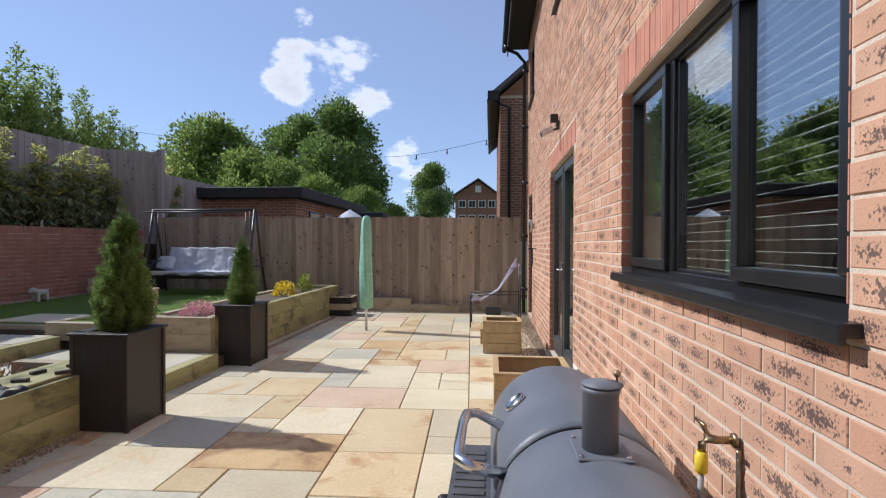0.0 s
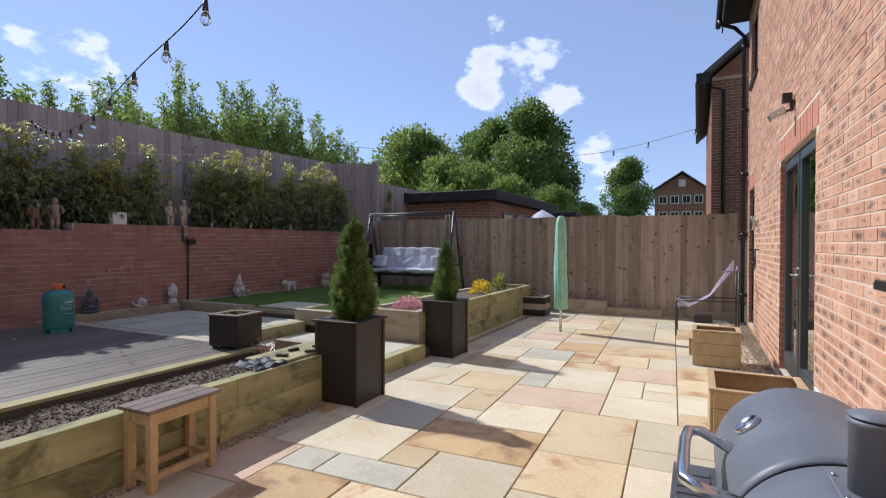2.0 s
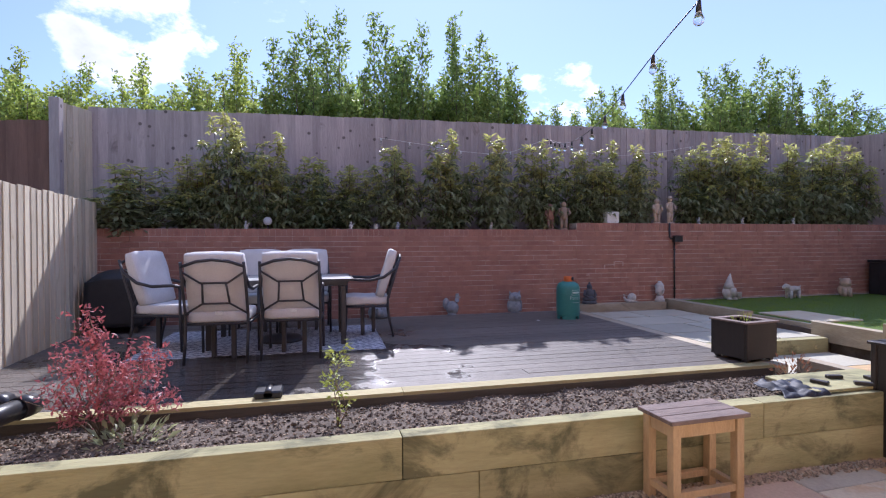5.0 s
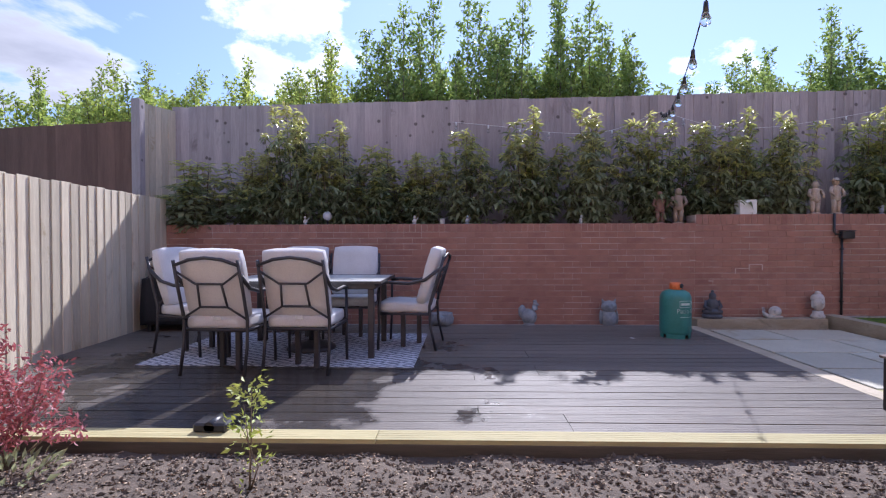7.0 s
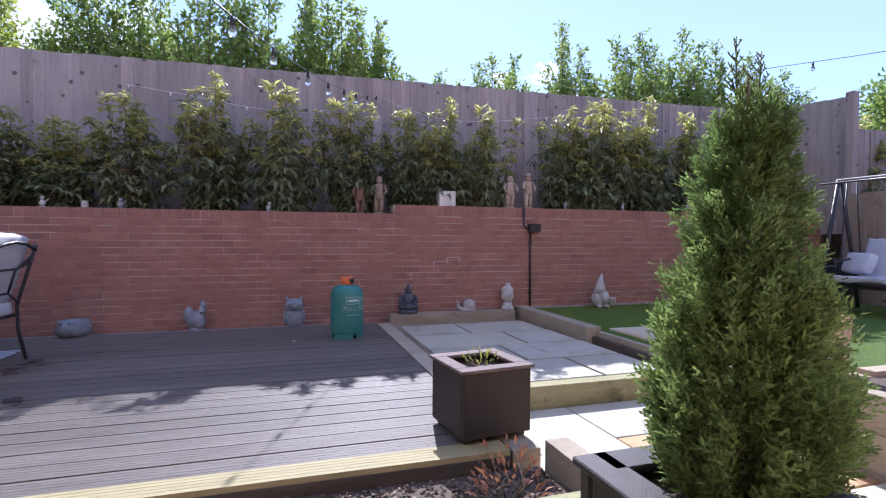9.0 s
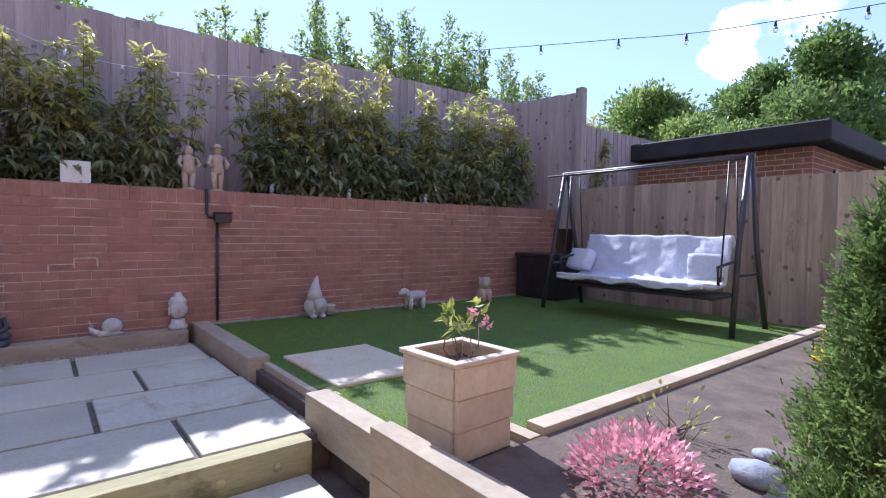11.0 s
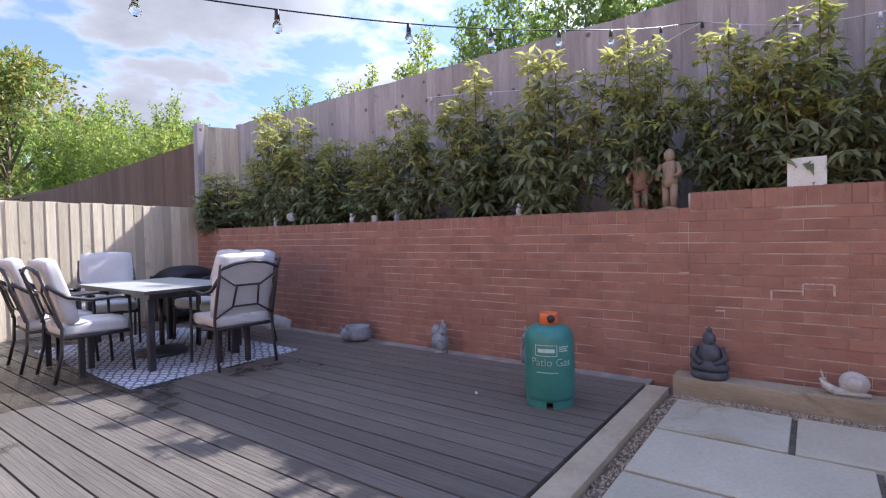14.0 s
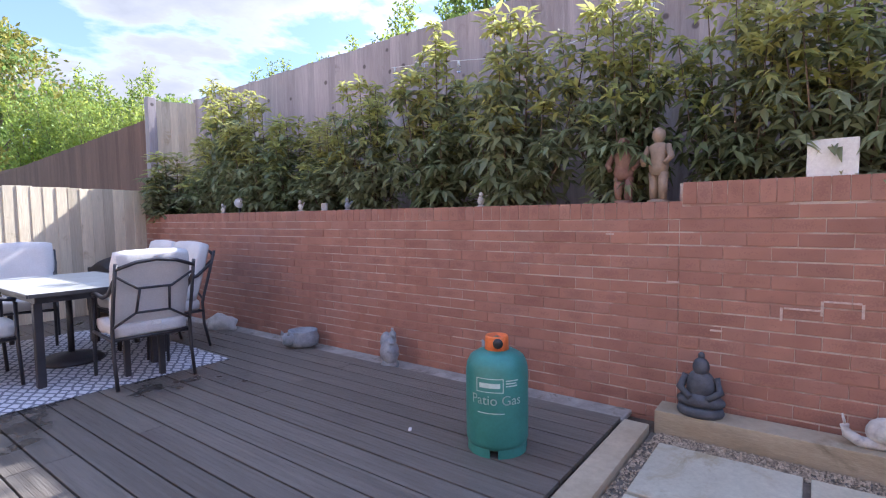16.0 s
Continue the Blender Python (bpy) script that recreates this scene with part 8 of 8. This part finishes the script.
string_lights([(0.70, 0.48, 3.15), (-0.6, 0.95, 2.76), (-1.88, 1.42, 2.48), (-3.0, 1.81, 2.45), (-4.6, 2.38, 2.43), (-6.2, 2.95, 2.60), (-7.8, 3.52, 2.93), (-8.84, 3.9, 3.22)], 0.62, "black festoon cable with clear bulbs over the garden", 0.35)
string_lights([(0.5, 10.2, 3.62), (-1.9, 9.9, 3.14), (-4.7, 9.7, 3.33), (-6.1, 9.2, 3.45), (-7.8, 8.5, 3.6), (-8.84, 8.1, 3.52)], 0.75, "black festoon cable with clear bulbs over the garden", 0.5)
string_lights([(-8.84, 3.9, 3.22), (-8.72, 4.6, 2.98), (-8.70, 5.3, 2.95), (-8.72, 6.1, 3.05), (-8.84, 6.9, 3.2)], 0.45, "white festoon cable with clear bulbs along the fence", 0.3, "white_paint")
string_lights([(-8.84, 3.9, 3.22), (-8.72, 3.1, 2.92), (-8.70, 2.4, 2.9), (-8.72, 1.6, 3.0), (-8.84, 0.9, 3.1)], 0.45, "white festoon cable with clear bulbs along the fence", 0.3, "white_paint")

# ---- fittings on the house wall ----
fx = thing("floodlight", (HOUSE_X - 0.014, 5.55, 2.62), 0, "black floodlight with sensor on the brick wall", "floodlight")
part("bracket", box(-0.03, 0.0, -0.03, 0.03, 0.02, 0.12, 0.004), M["black_plastic"], fx)
part("arm", bm_tube(bmesh.new(), [(-0.02, 0, 0.04), (-0.09, 0, 0.0)], 0.01, 8), M["black_plastic"], fx)
part("head", box(-0.07, 0.07, -0.05, 0.05, -0.03, 0.03, 0.008), M["steel"], fx).matrix_basis = pose(-0.13, 0.0, 0.0, 0, -25, 0)
part("sensor", box(-0.04, 0.04, -0.03, 0.03, 0, 0.09, 0.006), M["black_plastic"], fx).matrix_basis = pose(-0.05, 0.01, 0.10)
for y, z in ((8.55, 1.62), (10.2, 2.5)):
    wl = thing("wall_light", (HOUSE_X - 0.014, y, z), 0, "small steel cylinder light on the brick wall", "wall light")
    part("plate", box(-0.02, 0.0, -0.03, 0.03, 0.05, 0.13, 0.004), M["steel"], wl)
    part("tube", bm_lathe(bmesh.new(), [(0.032, 0), (0.034, 0.01), (0.034, 0.19), (0.03, 0.2)], 16, (-0.06, 0, 0)), M["steel"], wl)
hk = thing("hose_bracket", (HOUSE_X - 0.014, 8.3, 1.2), 0, "dark metal hook with a looped cord on the wall", "hook")
part("bracket", box(-0.12, 0.0, -0.012, 0.012, 0.13, 0.15, 0.003), M["chair_metal"], hk)
part("loop", bm_tube(bmesh.new(), [(-0.05, 0, 0.13), (-0.055, 0.03, -0.05), (-0.05, 0.0, -0.14), (-0.045, -0.03, -0.05), (-0.05, -0.01, 0.13)], 0.008, 6), M["chair_metal"], hk)
for nm, dr, y in (("lever", door1, 5.47), ("lever", door1, 5.57), ("lever", door2, 9.25)):
    part("door_handle", bm_tube(box(-0.012, 0.0, y - 0.015, y + 0.015, 1.02, 1.20, 0.003), [(-0.01, y, 1.13), (-0.045, y, 1.13), (-0.05, y + (0.1 if y > 5.5 else -0.1), 1.13)], 0.008, 8), M["steel"], dr).location.x = -0.022
vt = part("air_vent", box(-0.016, 0.0, -0.1, 0.1, 0, 0.075, 0.003), M["white_paint"])
vt.location = (HOUSE_X - 0.013, 4.35, 0.30)
tagged(vt, "small white plastic vent in the brick wall", "vent")

# venetian blinds behind the kitchen window
bl = thing("venetian_blind", (HOUSE_X + 0.20, 0, 0), 0, "white venetian blind, slats open, inside the window", "blind")
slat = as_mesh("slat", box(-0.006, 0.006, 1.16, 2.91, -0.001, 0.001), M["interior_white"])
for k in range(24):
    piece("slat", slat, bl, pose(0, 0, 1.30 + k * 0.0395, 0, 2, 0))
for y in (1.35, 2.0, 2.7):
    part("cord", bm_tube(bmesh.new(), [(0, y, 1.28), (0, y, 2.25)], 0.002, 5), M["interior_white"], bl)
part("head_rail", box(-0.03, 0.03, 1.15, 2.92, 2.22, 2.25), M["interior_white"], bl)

# ---- beyond the fences ----
ob_ = thing("outbuilding", (0, 0, 0), 0, "low brick garden building with a black flat roof", "outbuilding")
part("wall", box(-9.2, -4.95, 12.5, 18.5, 0, 2.55), M["mortar"], ob_)
bmw = box(-9.4, -4.7, 12.25, 18.8, 2.56, 2.84, 0.02)
part("roof", bmw, M["roof_dark"], ob_)
for y in (13.4, 14.6, 15.8):
    w = part("window", box(-4.955, -4.92, y, y + 0.8, 1.5, 2.3, 0.006), M["black_frame"], ob_)
    part("pane", box(-4.918, -4.912, y + 0.06, y + 0.74, 1.56, 2.24), M["sandstone"], w)
face_o = Matrix(((-1, 0, 0, 0), (0, -1, 0, 12.5), (0, 0, 1, 0), (0, 0, 0, 1)))
lay_bricks(ob_, courses(4.95, 9.2, 1.5, 2.55), M["far_brick"], lambda u, w: False, face_o)
lay_bricks(ob_, courses(12.5, 18.5, 1.5, 2.55), M["far_brick"], lambda u, w: False, Matrix(((0, 1, 0, -4.95), (1, 0, 0, 0), (0, 0, 1, 0), (0, 0, 0, 1))))
um = thing("parasol", (-3.75, 13.2, 0), 0, "white garden parasol beyond the fence", "parasol")
part("canopy", bm_lathe(bmesh.new(), [(0.55, 1.95), (0.53, 1.98), (0.25, 2.18), (0.02, 2.32), (0, 2.33)], 8), M["throw"], um)
part("pole", bm_tube(bmesh.new(), [(0, 0, 0), (0, 0, 2.3)], 0.02, 8), M["steel"], um)
tp = part("tarpaulin", box(-0.5, 0.5, -0.4, 0.4, 0, 2.35, 0.05, 2), M["cloth_blue"])
tp.location = (-3.7, 15.2, 0)
tagged(tp, "dark blue covered stack beyond the fence", "tarpaulin")
sh2 = thing("shed", (0, 0, 0), 0, "orange-brown timber shed beyond the fence", "shed")
part("wall", box(-3.6, -2.3, 16.5, 18.0, 0, 2.25), M["raw_timber"], sh2)
part("roof", box(-3.7, -2.2, 16.4, 18.1, 2.255, 2.32), M["raw_timber"], sh2)

nb = thing("neighbour_house", (0, 0, 0), 0, "neighbouring brick house with a dark tiled gable roof", "house")
part("wall", box(0.25, 7.0, 14.2, 22.0, 0, 5.55), M["mortar"], nb)
bm = bmesh.new()
v = [(0.25, 5.55), (7.0, 5.55), (3.6, 8.4)]
a = [bm.verts.new((x, 14.2, z)) for x, z in v]
bb = [bm.verts.new((x, 22.0, z)) for x, z in v]
bm.faces.new(a)
bm.faces.new(bb[::-1])
for i in range(3):
    bm.faces.new((a[i], a[(i + 1) % 3], bb[(i + 1) % 3], bb[i]))
part("gable", bm, M["far_brick"], nb)
bm = bmesh.new()
for (x0, z0), (x1, z1) in (((-0.02, 5.42), (3.62, 8.52)), ((3.58, 8.52), (7.4, 5.3))):
    q = [bm.verts.new((x, y, z + d)) for x, z in ((x0, z0), (x1, z1)) for y in (13.9, 22.3) for d in (0, 0.14)]
    for f in ((0, 1, 3, 2), (4, 6, 7, 5), (0, 4, 5, 1), (2, 3, 7, 6), (0, 2, 6, 4), (1, 5, 7, 3)):
        bm.faces.new([q[i] for i in f])
part("roof", bm, M["slate"], nb)
part("bargeboard", box(-0.10, 0.2, 13.86, 13.9, 5.34, 5.6), M["black_frame"], nb)
part("gutter", box(-0.12, -0.02, 14.0, 22.3, 5.36, 5.44, 0.02), M["black_frame"], nb)
part("downpipe", bm_tube(bmesh.new(), [(0.5, 14.12, 0), (0.5, 14.12, 5.2), (0.1, 13.98, 5.3)], 0.04, 8), M["black_frame"], nb)
lay_bricks(nb, courses(0.25, 3.0, 1.5, 5.5), M["far_brick"], lambda u, w: False, Matrix(((1, 0, 0, 0), (0, -1, 0, 14.2), (0, 0, 1, 0), (0, 0, 0, 1))))

lay_bricks(nb, courses(14.2, 22.0, 1.5, 5.5), M["far_brick"], lambda u, w: False, Matrix(((0, -1, 0, 0.25), (1, 0, 0, 0), (0, 0, 1, 0), (0, 0, 0, 1))))

fh = thing("apartment_house", (-1.75, 62.0, 0), 3, "three-storey red brick house far off, with white windows", "house")
part("wall", box(-2.6, 5.5, 0, 10, 0, 7.5), M["far_brick"], fh)
bm = bmesh.new()
v = [(-2.6, 7.5), (2.6, 7.5), (0.2, 9.2)]
a = [bm.verts.new((x, 0, z)) for x, z in v]
bb = [bm.verts.new((x, 10, z)) for x, z in v]
bm.faces.new(a)
bm.faces.new(bb[::-1])
for i in range(3):
    bm.faces.new((a[i], a[(i + 1) % 3], bb[(i + 1) % 3], bb[i]))
part("gable", bm, M["far_brick"], fh)
bm = bmesh.new()
for (x0, z0), (x1, z1) in (((-2.9, 7.35), (0.22, 9.4)), ((0.18, 9.4), (2.9, 7.35))):
    q = [bm.verts.new((x, y, z + d)) for x, z in ((x0, z0), (x1, z1)) for y in (-0.3, 10.2) for d in (0, 0.15)]
    for f in ((0, 1, 3, 2), (4, 6, 7, 5), (0, 4, 5, 1), (2, 3, 7, 6), (0, 2, 6, 4), (1, 5, 7, 3)):
        bm.faces.new([q[i] for i in f])
part("roof", bm, M["slate"], fh)
for z in (1.6, 4.1, 5.9):
    for k in range(4):
        w = part("window", box(-2.2 + k * 1.2, -1.3 + k * 1.2, -0.04, 0.02, z, z + 0.95), M["white_paint"], fh)
        part("pane", box(-2.1 + k * 1.2, -1.78 + k * 1.2, -0.06, -0.045, z + 0.1, z + 0.85), M["black_frame"], w)
        part("pane", box(-1.72 + k * 1.2, -1.4 + k * 1.2, -0.06, -0.045, z + 0.1, z + 0.85), M["black_frame"], w)
w = part("window", box(-0.15, 0.55, -0.04, 0.02, 7.8, 8.6), M["white_paint"], fh)

# a pale scrap lying on the deck
bm = box(-0.022, 0.022, -0.009, 0.009, 0, 0.004, 0.002)
for v in bm.verts:
    v.co.z += 6.0 * v.co.x * v.co.x
sc = part("paper_scrap", bm, M["white_paint"])
sc.matrix_basis = pose(-6.818, 2.808, DECK_Z + 0.001, 0, 0, 35)
tagged(sc, "small white curled paper scrap on the deck", "scrap")

# ---- bricks ----
lay_bricks(garden_wall, GARDEN_BRICKS, M["garden_brick"], lambda u, w: 2.6 < u < 5.6 and w > 0.4, face_w)
lay_bricks(house_wall, SOLDIER, M["soldier_brick"], lambda u, w: False, face_e)
lay_bricks(house_wall, HOUSE_BRICKS, M["house_brick"], lambda u, w: 1.0 < u < 3.5 and 0.3 < w < 2.7, face_e)
